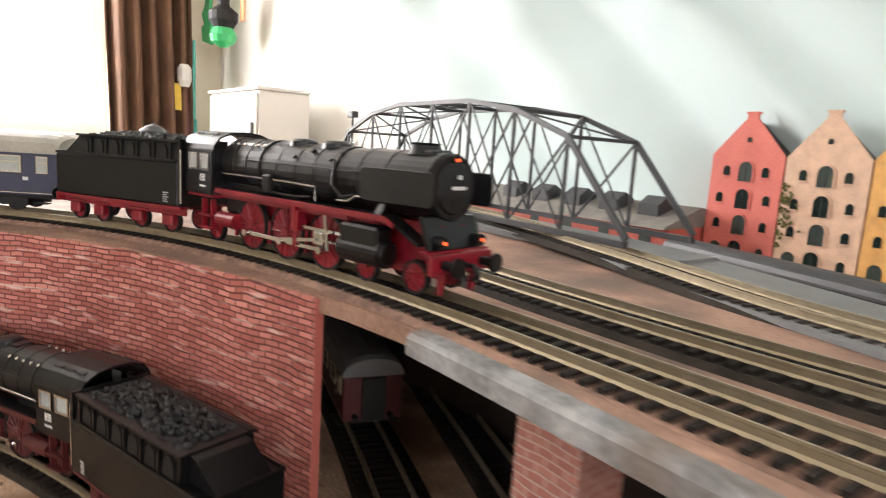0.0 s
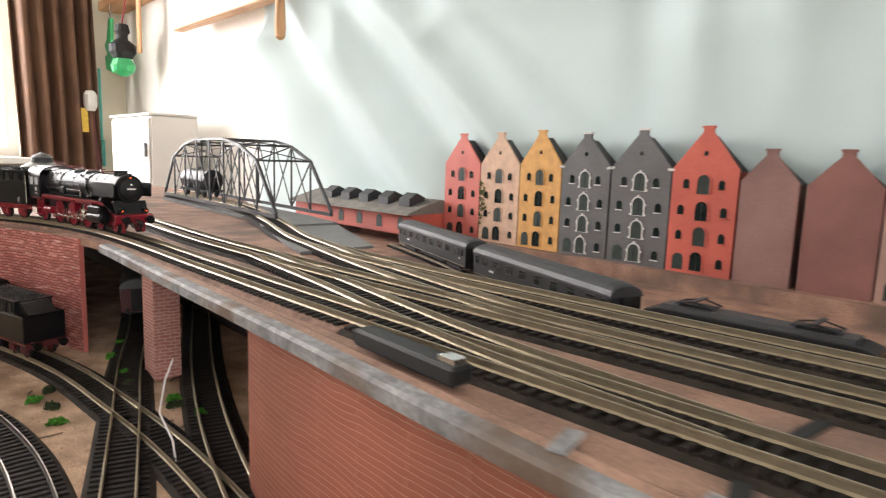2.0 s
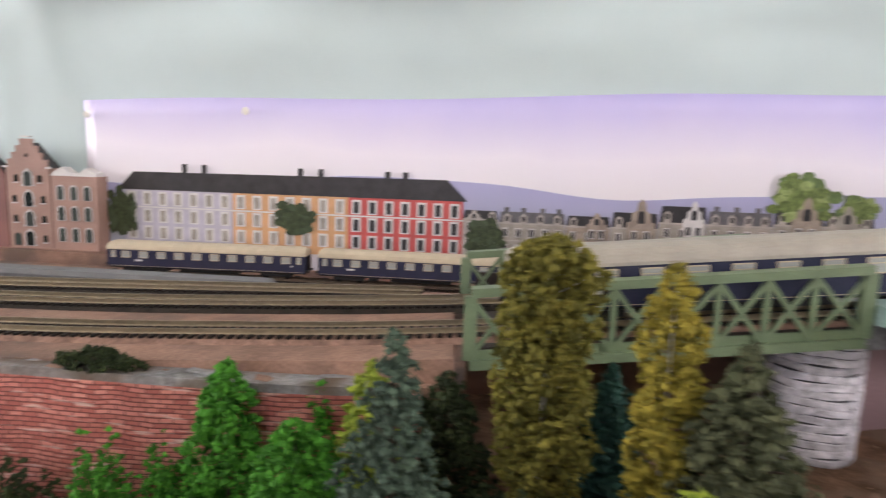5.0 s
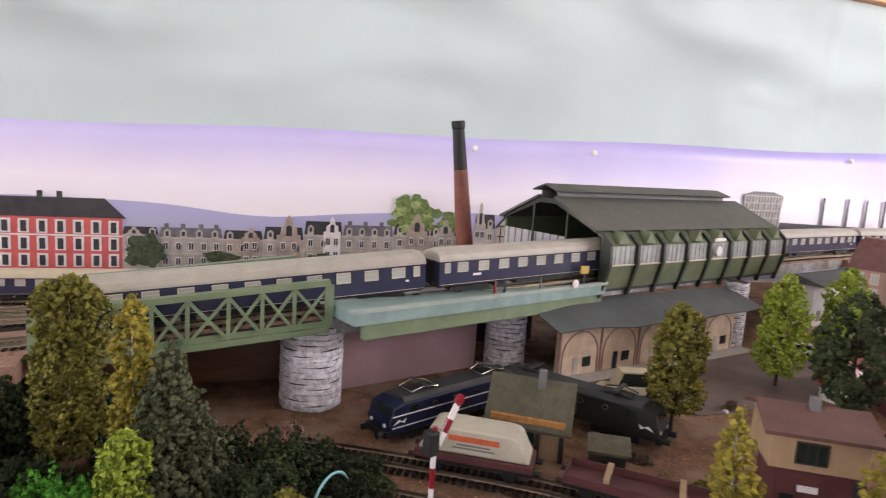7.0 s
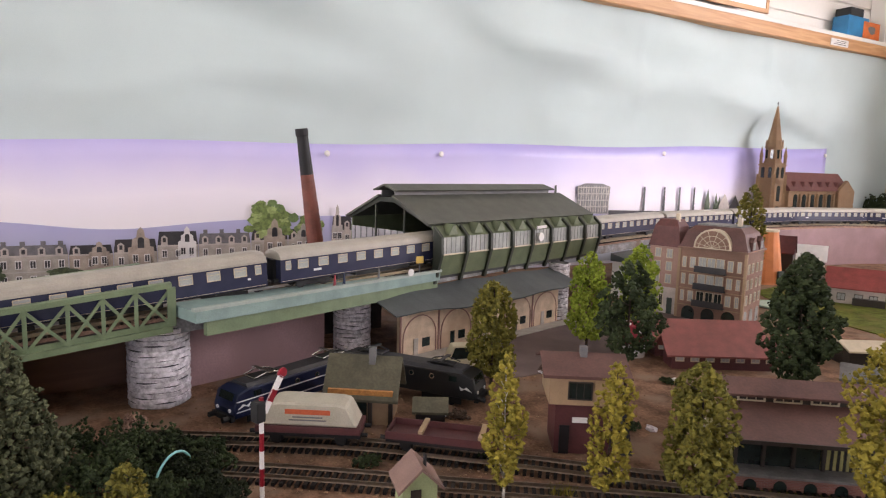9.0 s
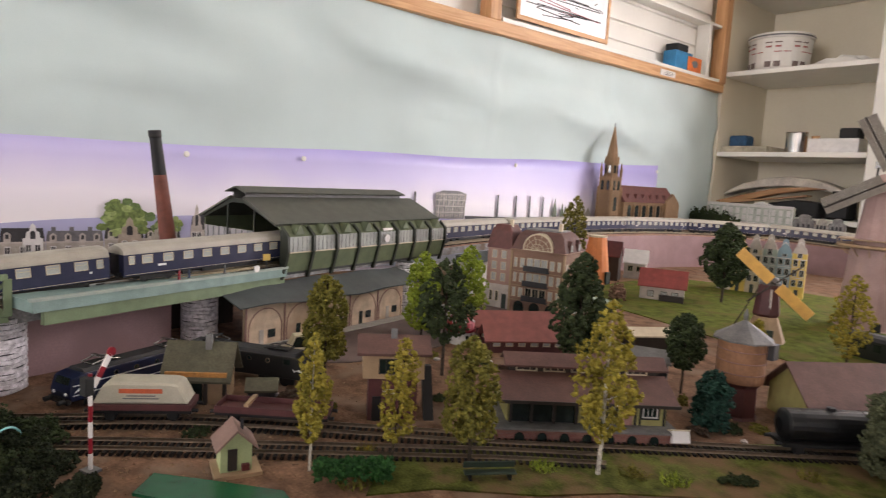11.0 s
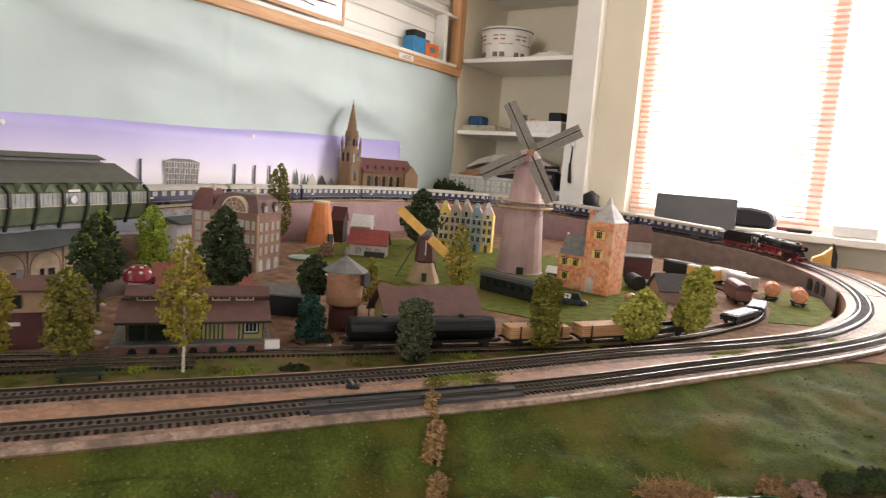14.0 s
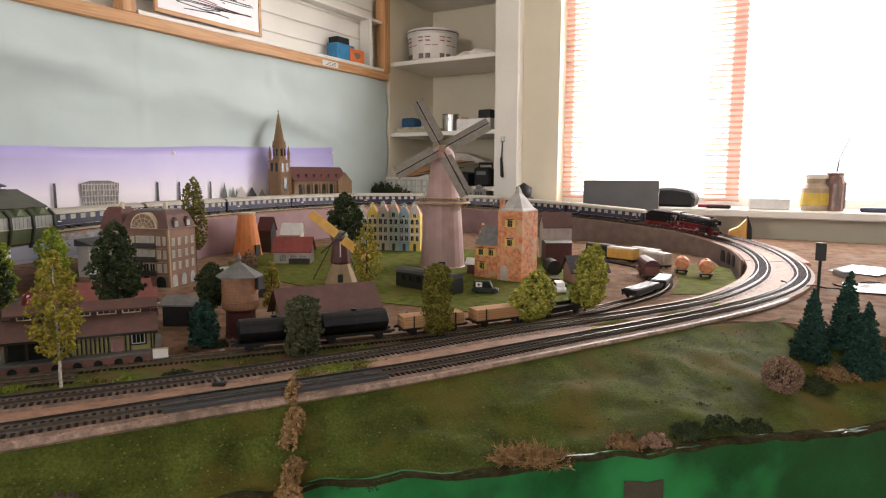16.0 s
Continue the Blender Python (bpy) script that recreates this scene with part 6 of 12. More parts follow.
def steam_loco(m, label, lit=True, red=M_RED, shields=True):
    """A streamlined express engine: x forward from the cab, z from the rail."""
    t = empty("steam_locomotive", m, label, "locomotive")
    k = M_BLACK
    # boiler and smokebox
    prof = [(-138, 12.4), (-108, 12.4), (-107, 12.0), (-60, 11.8), (-59, 11.6), (-44, 11.6), (-43.5, 11.9), (-9, 11.9), (-7, 10.6)]
    part("boiler", lathe(bmesh.new(), [(r * 0.001, x * 0.001) for x, r in prof], 32), k, t).matrix_basis = Matrix.Translation(mm(0, 0, 37)) @ pose(0, 0, 0, 0, 90, 0)
    part("smokebox_front", CY(mm(-8, 0, 37), mm(-6.6, 0, 37), 0.0108, 0.0100, 32), M_DBLACK, t)
    part("smokebox_door", lathe(bmesh.new(), [(0.0094, 0), (0.0086, 0.0010), (0.005, 0.0019), (0.001, 0.0022)], 28), M_DBLACK, t).matrix_basis = Matrix.Translation(mm(-6.6, 0, 37)) @ pose(0, 0, 0, 0, 90, 0)
    for x in (-128, -118, -107.5, -95, -82, -70, -57, -43.6, -30):
        part("boiler_band", CY(mm(x - 0.35, 0, 37), mm(x + 0.35, 0, 37), (12.65 if x < -107 else 12.1) * 0.001, None, 32), k, t)
    # casing along the top
    part("top_casing", mprism([(-4.6, 47.5), (-3.6, 49.2), (3.6, 49.2), (4.6, 47.5)], -104, -90, "x"), k, t)
    for x, h in ((-92, 51.2), (-70, 50.5)):
        part("dome", lathe(bmesh.new(), [(0.0062, 0), (0.0058, 0.0024), (0.0042, 0.0034), (0.001, 0.0038)], 16, mm(x, 0, 47.2)), k, t)
    ch = part("chimney", lathe(bmesh.new(), [(0.0064, 0), (0.0056, 0.0012), (0.0052, 0.0034), (0.0058, 0.0042), (0.0040, 0.0042), (0.0036, 0.001)], 20, mm(-21, 0, 47.6)), M_DBLACK, t)
    part("preheater", mbox((-17.5, -12, -5.5, 5.5, 46.2, 49.6), bevel=0.8), k, t)
    part("whistle", CY(mm(-62, 3, 48), mm(-62, 3, 51.5), 0.0007, None, 8), M_CHROME, t)
    for x, y in ((-84, 9.2), (-60, 9.8), (-57, 6.6), (-74, 7.6)):
        for s in (-1, 1):
            part("valve", CY(mm(x, s * y, 45.5 if y < 9 else 42.5), mm(x, s * (y + 1.6), 46.6 if y < 9 else 43.8), 0.0009, None, 8), k, t)
    for s in (-1, 1):
        for q in range(6):
            part("washout_plug", CY(mm(-134 + q * 5.2, s * 8.3, 45.8), mm(-134 + q * 5.2, s * 9.3, 46.9), 0.00085, None, 8), M_CHROME, t)
    # running boards
    for s in (-1, 1):
        part("running_board", mbox((-137, -24, *sorted((s * 8.5, s * 15.6)), 25.2, 26.2)), k, t)
        part("board_edge", mbox((-137, -24, *sorted((s * 15.65, s * 16.3)), 24.0, 26.2)), red, t)
        part("board_slope", mprism([(-24, 26.2), (-24, 25.0), (-8, 17.6), (-8, 18.6)], s * 9.0, s * 15.4, "y"), k, t)
        part("board_edge", mprism([(-24, 26.2), (-24, 24.4), (-19.5, 22.4), (-19.5, 24.0)], s * 15.5, s * 16.2, "y"), red, t)
        # smoke deflector
        d = mprism([(-37, 31.5), (-37, 41.0), (-35.2, 42.4), (-3, 42.4), (-1.6, 41.2), (-1.6, 32.0), (-3, 30.6), (-35, 30.6)], s * 15.2, s * 15.9, "y", 0.25)
        if shields:
            part("smoke_deflector", d, k, t)
        else:
            d.free()
        part("deflector_post", mprism([(-30, 26.0), (-27, 26.0), (-24.5, 30), (-27, 30)], s * 14.6, s * 15.2, "y"), M_GREY, t)
        part("handrail", tube(bmesh.new(), [mm(-136, s * 13.6, 33), mm(-90, s * 13.2, 33), mm(-66, s * 13.2, 32.6), mm(-65.5, s * 13.6, 27)], 0.0004, 6), M_CHROME, t)
        part("handrail", tube(bmesh.new(), [mm(-120, s * 12.6, 40), mm(-40, s * 12.4, 40)], 0.00028, 6), k, t)
        part("feed_pipe", tube(bmesh.new(), [mm(-56, s * 12.4, 44), mm(-56.5, s * 13.0, 34), mm(-50, s * 13.4, 30), mm(-43, s * 13.4, 31.5)], 0.0006, 6), k, t)
        part("injector_pipe", tube(bmesh.new(), [mm(-52, s * 14.0, 28.8), mm(-45, s * 14.2, 29.2), mm(-41, s * 14.2, 31.4), mm(-38.5, s * 14.2, 31.2)], 0.00045, 6), M_CHROME, t)
        part("air_pump", mbox((-101, -95, *sorted((s * 12.2, s * 15)), 27, 35), bevel=0.8), k, t)
        part("pipe", tube(bmesh.new(), [mm(-95, s * 14.2, 28), mm(-78, s * 14.4, 27.6), mm(-68, s * 14.2, 28.4)], 0.0005, 6), k, t)
        # red frame and gear
        part("main_frame", mbox((-140, -6, *sorted((s * 5.2, s * 6.2)), 6.0, 24.5)), red, t)
        part("lower_beam", mbox((-137, -46, *sorted((s * 12.6, s * 13.2)), 21.8, 24.0)), red, t)
        part("cylinder", CY(mm(-47, s * 12.6, 12.2), mm(-25, s * 12.6, 12.2), 0.0052, None, 20), k, t)
        part("cylinder_casing", mbox((-46.5, -26, *sorted((s * 9.0, s * 17.0)), 13.0, 21.6), bevel=1.0), k, t)
        part("cylinder_cover", CY(mm(-25, s * 12.6, 12.2), mm(-23.6, s * 12.6, 12.2), 0.0046, 0.0036, 20), k, t)
        part("crosshead_guide", mbox((-74, -47, *sorted((s * 12.2, s * 13.0)), 15.4, 16.6)), M_CHROME, t)
        part("crosshead", mbox((-66, -60, *sorted((s * 12.0, s * 14.0)), 9.8, 15.4), bevel=0.6), M_CHROME, t)
        part("piston_rod", CY(mm(-60, s * 12.8, 12.0), mm(-46, s * 12.8, 12.0), 0.0007, None, 8), M_CHROME, t)
        part("main_rod", mprism([(-63, 11.6), (-63, 12.8), (-90.5, 9.4), (-90.5, 7.6)], s * 14.0, s * 14.7, "y"), M_CHROME, t)
        part("coupling_rod", mbox((-117, -60, *sorted((s * 12.9, s * 13.6)), 7.4, 9.2), bevel=0.2), M_CHROME, t)
        part("link", mprism([(-78, 8), (-76.5, 22), (-74.5, 22), (-76, 8)], s * 14.2, s * 14.8, "y"), red, t)
        part("link", mprism([(-56, 9), (-58, 22.6), (-56.6, 22.6), (-54.4, 9)], s * 14.6, s * 15.2, "y"), M_CHROME, t)
        part("gear_bracket", mbox((-79, -76.5, *sorted((s * 9, s * 15.2)), 14, 24), bevel=0.3), red, t)
        part("air_tank", CY(mm(-140, s * 11.4, 11.4), mm(-124.5, s * 11.4, 11.4), 0.0036, None, 16), red, t)
        part("step_frame", mbox((-144, -143, *sorted((s * 12, s * 14.6)), 6, 20), (-152, -151, *sorted((s * 12, s * 14.6)), 6, 20)), red, t)
        part("step", mbox((-153, -142, *sorted((s * 13, s * 16)), 6, 6.8), (-153, -142, *sorted((s * 13, s * 16)), 12, 12.8)), red, t)
        for x in (-62, -88.5, -115):
            wheel(t, x, s * 9.6, 11.4, M_DBLACK if x else k, red, 16)
            part("brake_block", mprism([(x - 13.4, 5), (x - 12.4, 15), (x - 11.4, 15), (x - 12, 5)], s * 9, s * 11, "y"), red, t)
            part("crank_pin", CY(mm(x + 1, s * 11, 8.3), mm(x + 1, s * 15, 8.3), 0.0016, None, 10), M_CHROME, t)
        for x in (-13, -38):
            wheel(t, x, s * 9.6, 6.0, M_DBLACK, red, 9)
        wheel(t, -146, s * 9.6, 7.0, M_DBLACK, red, 10)
        # cab side
        part("cab_side", mbox((-164, -139, *sorted((s * 16.2, s * 16.9)), 22.5, 33.4), (-164, -161, *sorted((s * 16.2, s * 16.9)), 33.4, 43.5), (-151.4, -150, *sorted((s * 16.2, s * 16.9)), 33.4, 42), (-141, -139, *sorted((s * 16.2, s * 16.9)), 33.4, 43.5), (-161, -141, *sorted((s * 16.2, s * 16.9)), 41.8, 43.5)), k, t)
        for a, b in ((-160.6, -151.8), (-149.6, -141.4)):
            part("window_frame", ring([mm(a, 33.6), mm(a, 41.6), mm(b, 41.6), mm(b, 33.6)], [mm(a + 0.8, 34.4), mm(a + 0.8, 40.8), mm(b - 0.8, 40.8), mm(b - 0.8, 34.4)], s * 0.0160, s * 0.0172, "y"), M_CHROME, t)
            part("pane", mbox((a + 0.8, b - 0.8, *sorted((s * 16.2, s * 16.5)), 34.4, 40.8)), M_PANE, t)
        part("number_plate", mbox((-149.6, -144.6, *sorted((s * 16.95, s * 17.1)), 25.8, 26.7)), M_LETTER, t)
        part("emblem", ring([mm(-149, 28.6), mm(-149, 31.8), mm(-145, 31.8), mm(-145, 28.6)], [mm(-148.4, 29.2), mm(-148.4, 31.2), mm(-145.6, 31.2), mm(-145.6, 29.2)], s * 0.01695, s * 0.01715, "y"), M_LETTER, t)
        part("emblem", mbox((-147.9, -147.2, *sorted((s * 16.95, s * 17.12)), 29.6, 30.9), (-146.7, -146.0, *sorted((s * 16.95, s * 17.12)), 29.6, 30.9)), M_LETTER, t)
        part("buffer", CY(mm(-0.4, s * 10, 12.2), mm(5.4, s * 10, 12.2), 0.0016, None, 12), k, t)
        part("buffer_disc", CY(mm(5.4, s * 10, 12.2), mm(6.4, s * 10, 12.2), 0.0034, None, 20), k, t)
        part("lamp", CY(mm(-4.5, s * 10, 19.4), mm(-0.6, s * 10, 19.4), 0.0021, None, 14), k, t)
        part("lamp_lens", CY(mm(-0.6, s * 10, 19.4), mm(0.0, s * 10, 19.4), 0.0006, None, 12), M_LAMP if lit else M_LETTER, t)
    # front end
    part("buffer_beam", mbox((-2.4, -0.4, -16, 16, 8.8, 15.6), bevel=0.3), red, t)
    part("beam_edge", mbox((-6, -2.4, -16, 16, 15.7, 16.5)), red, t)
    part("front_apron", mprism([(-6, 16.6), (-3, 16.6), (-7.4, 27.4), (-10, 27.4)], -13.5, 13.5, "y", 0.3), k, t)
    part("rail_guard", mprism([(-4, 1.4), (-2.2, 1.4), (-1.2, 8.8), (-3.6, 8.8)], 7.4, 9.2, "y"), red, t)
    part("rail_guard", mprism([(-4, 1.4), (-2.2, 1.4), (-1.2, 8.8), (-3.6, 8.8)], -9.2, -7.4, "y"), red, t)
    part("coupling_hook", tube(bmesh.new(), [mm(-0.4, 0, 11.8), mm(4.5, 0, 11.8), mm(6.2, 0, 9.0), mm(4.0, 0, 6.8)], 0.0008, 6), M_DBLACK, t)
    for s in (-1, 1):
        part("brake_hose", tube(bmesh.new(), [mm(-0.4, s * 4.4, 11), mm(3, s * 4.4, 10), mm(3.6, s * 4.4, 6)], 0.0007, 6), M_DBLACK, t)
    part("top_lamp", CY(mm(-9.5, 0, 46.6), mm(-5.6, 0, 46.6), 0.0021, None, 14), k, t)
    part("lamp_lens", CY(mm(-5.6, 0, 46.6), mm(-5.0, 0, 46.6), 0.0006, None, 12), M_LAMP if lit else M_LETTER, t)
    part("number_plate", mbox((-4.3, -4.0, -3.6, 3.6, 36.6, 37.8)), M_LETTER, t)
    part("emblem", mbox((-4.2, -3.9, -0.8, 0.8, 40.2, 41.6)), M_LETTER, t)
    part("smokebox_ring", CY(mm(-7.2, 0, 37), mm(-6.4, 0, 37), 0.0118, 0.0112, 32), k, t)
    # cab front, rear and roof
    part("cab_front", mbox((-139.6, -138.6, -16.2, 16.2, 25, 43.5)), k, t)
    roof = [(-16.9, 43.0), (-16.4, 45.6), (-13.5, 49.2), (-8, 51.4), (0, 52.2), (8, 51.4), (13.5, 49.2), (16.4, 45.6), (16.9, 43.0), (15.9, 43.0), (15.4, 45.2), (12.8, 48.4), (8, 50.5), (0, 51.2), (-8, 50.5), (-12.8, 48.4), (-15.4, 45.2), (-15.9, 43.0)]
    part("cab_roof", mprism(roof, -167, -137.6, "x"), k, t)
    for s in (-1, 1):
        for x in (-160, -153, -146):
            part("roof_vent", mbox((x - 2.6, x + 2.6, *sorted((s * 6.6, s * 11.4)), 50.0, 50.9)), M_DGREY, t).matrix_basis = Matrix.Translation((0, 0, 0))
    part("cab_floor", mbox((-164, -139.7, -15.5, 15.5, 21, 22.5)), red, t)
    part("firebox", mbox((-139.5, -112, -9.5, 9.5, 14, 30), bevel=1.5), k, t)
    part("ash_pan", mbox((-138, -118, -7, 7, 7, 14)), red, t)
    part("coupling", mbox((-172, -164, -3, 3, 10, 12)), M_DBLACK, t)
    return t


def tender(m, label, red=M_RED):
    t = empty("tender", m, label, "tender")
    k = M_BLACK
    part("tank", mbox((-262, -171, -16.2, 16.2, 14.2, 35.6), bevel=0.7), k, t)
    part("tank_rim", mbox((-262, -173, -16.2, -15.6, 35.6, 36.8), (-262, -173, 15.6, 16.2, 35.6, 36.8), (-262, -261.4, -15.6, 15.6, 35.6, 36.8)), k, t)
    box_ = [(-15, 35.7), (-14.2, 44.6), (-13.2, 46.2), (13.2, 46.2), (14.2, 44.6), (15, 35.7)]
    part("coal_bunker", mprism(box_, -246, -172, "x"), k, t)
    part("bunker_end", mprism([(-262, 35.7), (-246, 35.7), (-246, 45.4), (-250, 44.6)], -11, 11, "y"), k, t)
    for s in (-1, 1):
        for q in range(6):
            x = -240 + q * 11.5
            part("recess", PR([(a * 1.0, b) for a, b in arch(x * 0.001, 0.0372, 0.0062, 0.0072)], s * 0.01475, s * 0.0154, "y"), M_DBLACK, t)
            part("rib", mbox((x + 5.2, x + 6.3, *sorted((s * 14.4, s * 15.8)), 36.2, 45)), k, t)
        part("bunker_edge", mbox((-247, -171, *sorted((s * 12.6, s * 15)), 45.4, 46.6)), k, t)
        part("frame_plate", mbox((-262, -170, *sorted((s * 11.2, s * 12)), 9.2, 14.0)), red, t)
        for x in (-252, -233, -204, -182):
            wheel(t, x, s * 9.4, 5.8, M_DBLACK, red, 0)
            part("axle_box", mbox((x - 3.6, x + 3.6, *sorted((s * 11.4, s * 13.4)), 3.6, 9.4), bevel=0.7), red, t)
            part("spring", mbox((x - 8, x + 8, *sorted((s * 11.8, s * 13)), 9.6, 11), bevel=0.3), red, t)
        part("sill", mbox((-263, -170, *sorted((s * 12, s * 15.8)), 12.6, 14.0)), red, t)
        for q in range(5):
            part("lettering", mbox((-181, -177.6 - (q % 2) * 1.0, *sorted((s * 16.22, s * 16.35)), 16.0 + q * 1.1, 16.4 + q * 1.1)), M_LETTER, t)
        part("handrail", tube(bmesh.new(), [mm(-169.5, s * 15.8, 16), mm(-169.5, s * 15.8, 42)], 0.0005, 6), M_CHROME, t)
        part("buffer", CY(mm(-263, s * 10, 12.2), mm(-270, s * 10, 12.2), 0.0018, None, 12), k, t)
        part("buffer_disc", CY(mm(-270, s * 10, 12.2), mm(-271, s * 10, 12.2), 0.0034, None, 20), k, t)
    part("front_wall", mbox((-171.5, -169.8, -15.8, 15.8, 14, 47)), k, t)
    part("rear_beam", mbox((-263.6, -262.2, -15.5, 15.5, 9.5, 14)), red, t)
    r = random.Random(8)
    cs = []
    for q in range(420):
        x, y = r.uniform(-242, -176), r.uniform(-11.5, 11.5)
        cs.append(mm(x, y, 45.6 + 2.6 * (1 - (y / 12) ** 2) * (1 - abs((x + 209) / 36) ** 3) + r.uniform(-0.4, 0.5)))
    tagged(clumps("coal", cs, [r.uniform(0.0009, 0.0017) for q in cs], M_COAL, t, "heaped black coal", 0.35), kind="stuff")
    return t


def coach(m, label, roofm=None, body=None, n=10, length=286, glass=None, trim=None):
    """An express coach: x along it, z from the rail."""
    t = empty("passenger_coach", m, label, "coach", "coaches of the express")
    L = length / 2
    body = body or M_BLUE
    part("body", mbox((-L, L, -15.6, 15.6, 9.4, 33.6), bevel=0.5), body, t)
    sec = [(-16.4, 33.4), (-16.3, 35.4), (-14.6, 39.6), (-11.4, 42.4), (-6, 44.4), (0, 45.0), (6, 44.4), (11.4, 42.4), (14.6, 39.6), (16.3, 35.4), (16.4, 33.4)]
    bm = bmesh.new()
    xs = [(-L - 0.4, 0.80), (-L + 3, 0.93), (-L + 10, 1.0), (L - 10, 1.0), (L - 3, 0.93), (L + 0.4, 0.80)]
    rings = [[bm.verts.new(mm(x, y, 33.4 + (z - 33.4) * f)) for y, z in sec] for x, f in xs]
    for a, b in zip(rings[:-1], rings[1:]):
        for i in range(len(sec)):
            bm.faces.new((a[i], a[(i + 1) % len(sec)], b[(i + 1) % len(sec)], b[i]))
    bm.faces.new(rings[0])
    bm.faces.new(rings[-1])
    bmesh.ops.recalc_face_normals(bm, faces=bm.faces[:])
    part("roof", bm, roofm or M_ROOF, t)
    fr = pn = None
    for s in (-1, 1):
        for q in range(n + 2):
            door = q in (0, n + 1)
            x = -L + 9 + q * (length - 18) / (n + 1) if door else -L + 27 + (q - 1) * (length - 54) / (n - 1)
            w = 3.2 if door else 6.4
            sc = Matrix.Diagonal((w / 6.4, 1, 1, 1))
            pm = Matrix.Translation(mm(x, s * 15.62, 27.0)) @ sc
            if fr is None:
                fr = part("window_frame", ring([mm(-6.4, -4.8), mm(-6.4, 4.8), mm(6.4, 4.8), mm(6.4, -4.8)], [mm(-5.7, -4.1), mm(-5.7, 4.1), mm(5.7, 4.1), mm(5.7, -4.1)], -0.0006, 0.0006, "y"), trim or M_CREAM, t)
                # default pale pane: the bright light in the glass is put into its colour
                pn = part("pane", mbox((-5.7, 5.7, -0.3, 0.3, -4.1, 1.0), (-5.7, 5.7, -0.3, 0.3, 1.6, 4.1)), glass or M_PANE, t)
                br = part("window_bar", mbox((-5.7, 5.7, -0.45, 0.45, 1.0, 1.6)), trim or M_CREAM, t)
                for o in (fr, pn, br):
                    o.matrix_basis = pm
            else:
                for nm, o in (("window_frame", fr), ("pane", pn), ("window_bar", br)):
                    again(nm, o, pm, t)
        part("sill_line", mbox((-L + 2, L - 2, *sorted((s * 15.6, s * 15.75)), 10.6, 11.0)), M_CREAM, t)
        part("name_plate", mbox((-L + 40, -L + 50, *sorted((s * 15.6, s * 15.8)), 17.6, 20)), M_LETTER, t)
        part("class_mark", mbox((L - 20, L - 17, *sorted((s * 15.6, s * 15.8)), 18, 20)), M_LETTER, t)
        for x in (-L, L):
            sx = 1 if x > 0 else -1
            part("buffer", CY(mm(x, s * 9.5, 12), mm(x + sx * 5, s * 9.5, 12), 0.0016, None, 10), M_DBLACK, t)
            part("door_step", mbox((*sorted((x - sx * 6, x - sx * 14)), *sorted((s * 13, s * 16.5)), 4.8, 5.6)), M_DBLACK, t)
    part("gangway", mbox((-L - 3, -L, -6, 6, 11, 33)), M_DBLACK, t)
    part("gangway", mbox((L, L + 3, -6, 6, 11, 33)), M_DBLACK, t)
    part("underframe", mbox((-L + 2, L - 2, -11, 11, 7.4, 9.4), (-40, 44, -8, 8, 3.2, 7.4), (-70, -58, -12, 12, 3.4, 7.4)), M_DBLACK, t)
    for x in (-L + 42, L - 42):
        part("bogie", mbox((x - 22, x + 22, -12.2, -10.6, 3.2, 7.2), (x - 22, x + 22, 10.6, 12.2, 3.2, 7.2), (x - 4, x + 4, -10.6, 10.6, 4, 7.4)), M_DBLACK, t)
        for dx in (-14.5, 14.5):
            for s in (-1, 1):
                wheel(t, x + dx, s * 8.8, 5.4, M_DBLACK, M_DBLACK, 0)
    return t


def on_track(path, s, half, back=False):
    """The pose of a vehicle whose middle is at s, carried by bogies half its base apart."""
    a, b = path.at(s - half), path.at(s + half)
    d = (b - a).normalized() * (-1 if back else 1)
    side = Vector((0, 0, 1)).cross(d).normalized()
    up = d.cross(side)
    m = Matrix((d, side, up)).transposed().to_4x4()
    m.translation = (a + b) / 2 + up * RT
    return m


def express(path, s_front, n_coaches, lit, label):
    """Engine, tender and coaches behind the front at s_front."""
    # the engine's own origin is its front beam
    m = on_track(path, s_front - 0.088, 0.04) @ Matrix.Translation((0.088, 0, 0))
    eng = steam_loco(m, label, lit)
    m = on_track(path, s_front - 0.217, 0.03) @ Matrix.Translation((0.217, 0, 0))
    tender(m, "black coal tender with red chassis behind the engine")
    s = s_front - 0.272 - 0.150
    first = None
    for k in range(n_coaches):
        m = on_track(path, s, 0.10)
        if first is None:
            first = coach(m, "dark blue express coach with silver grey roof on the track")
        else:
            copy_thing(first, m)
        s -= 0.297
    return eng, first


STOP = MAIN.near(0.131, 0.160)
eng1, coach1 = express(MAIN, STOP, 3, True, "black streamlined express steam locomotive with red chassis on brass rails")
FAR = MAIN.near(-0.69, -3.095)
m2 = on_track(MAIN, FAR - 0.088, 0.04) @ Matrix.Translation((0.088, 0, 0))
copy_thing(eng1, m2)["label"] = "small black steam locomotive leading coaches round the window loop"
m2 = on_track(MAIN, FAR - 0.217, 0.03) @ Matrix.Translation((0.217, 0, 0))
copy_thing(bpy.data.objects["tender"], m2)
for k in range(int((FAR - 0.272 - MAIN.near(0.172, -1.06)) / 0.297) + 1):
    copy_thing(coach1, on_track(MAIN, FAR - 0.422 - 0.297 * k, 0.10))

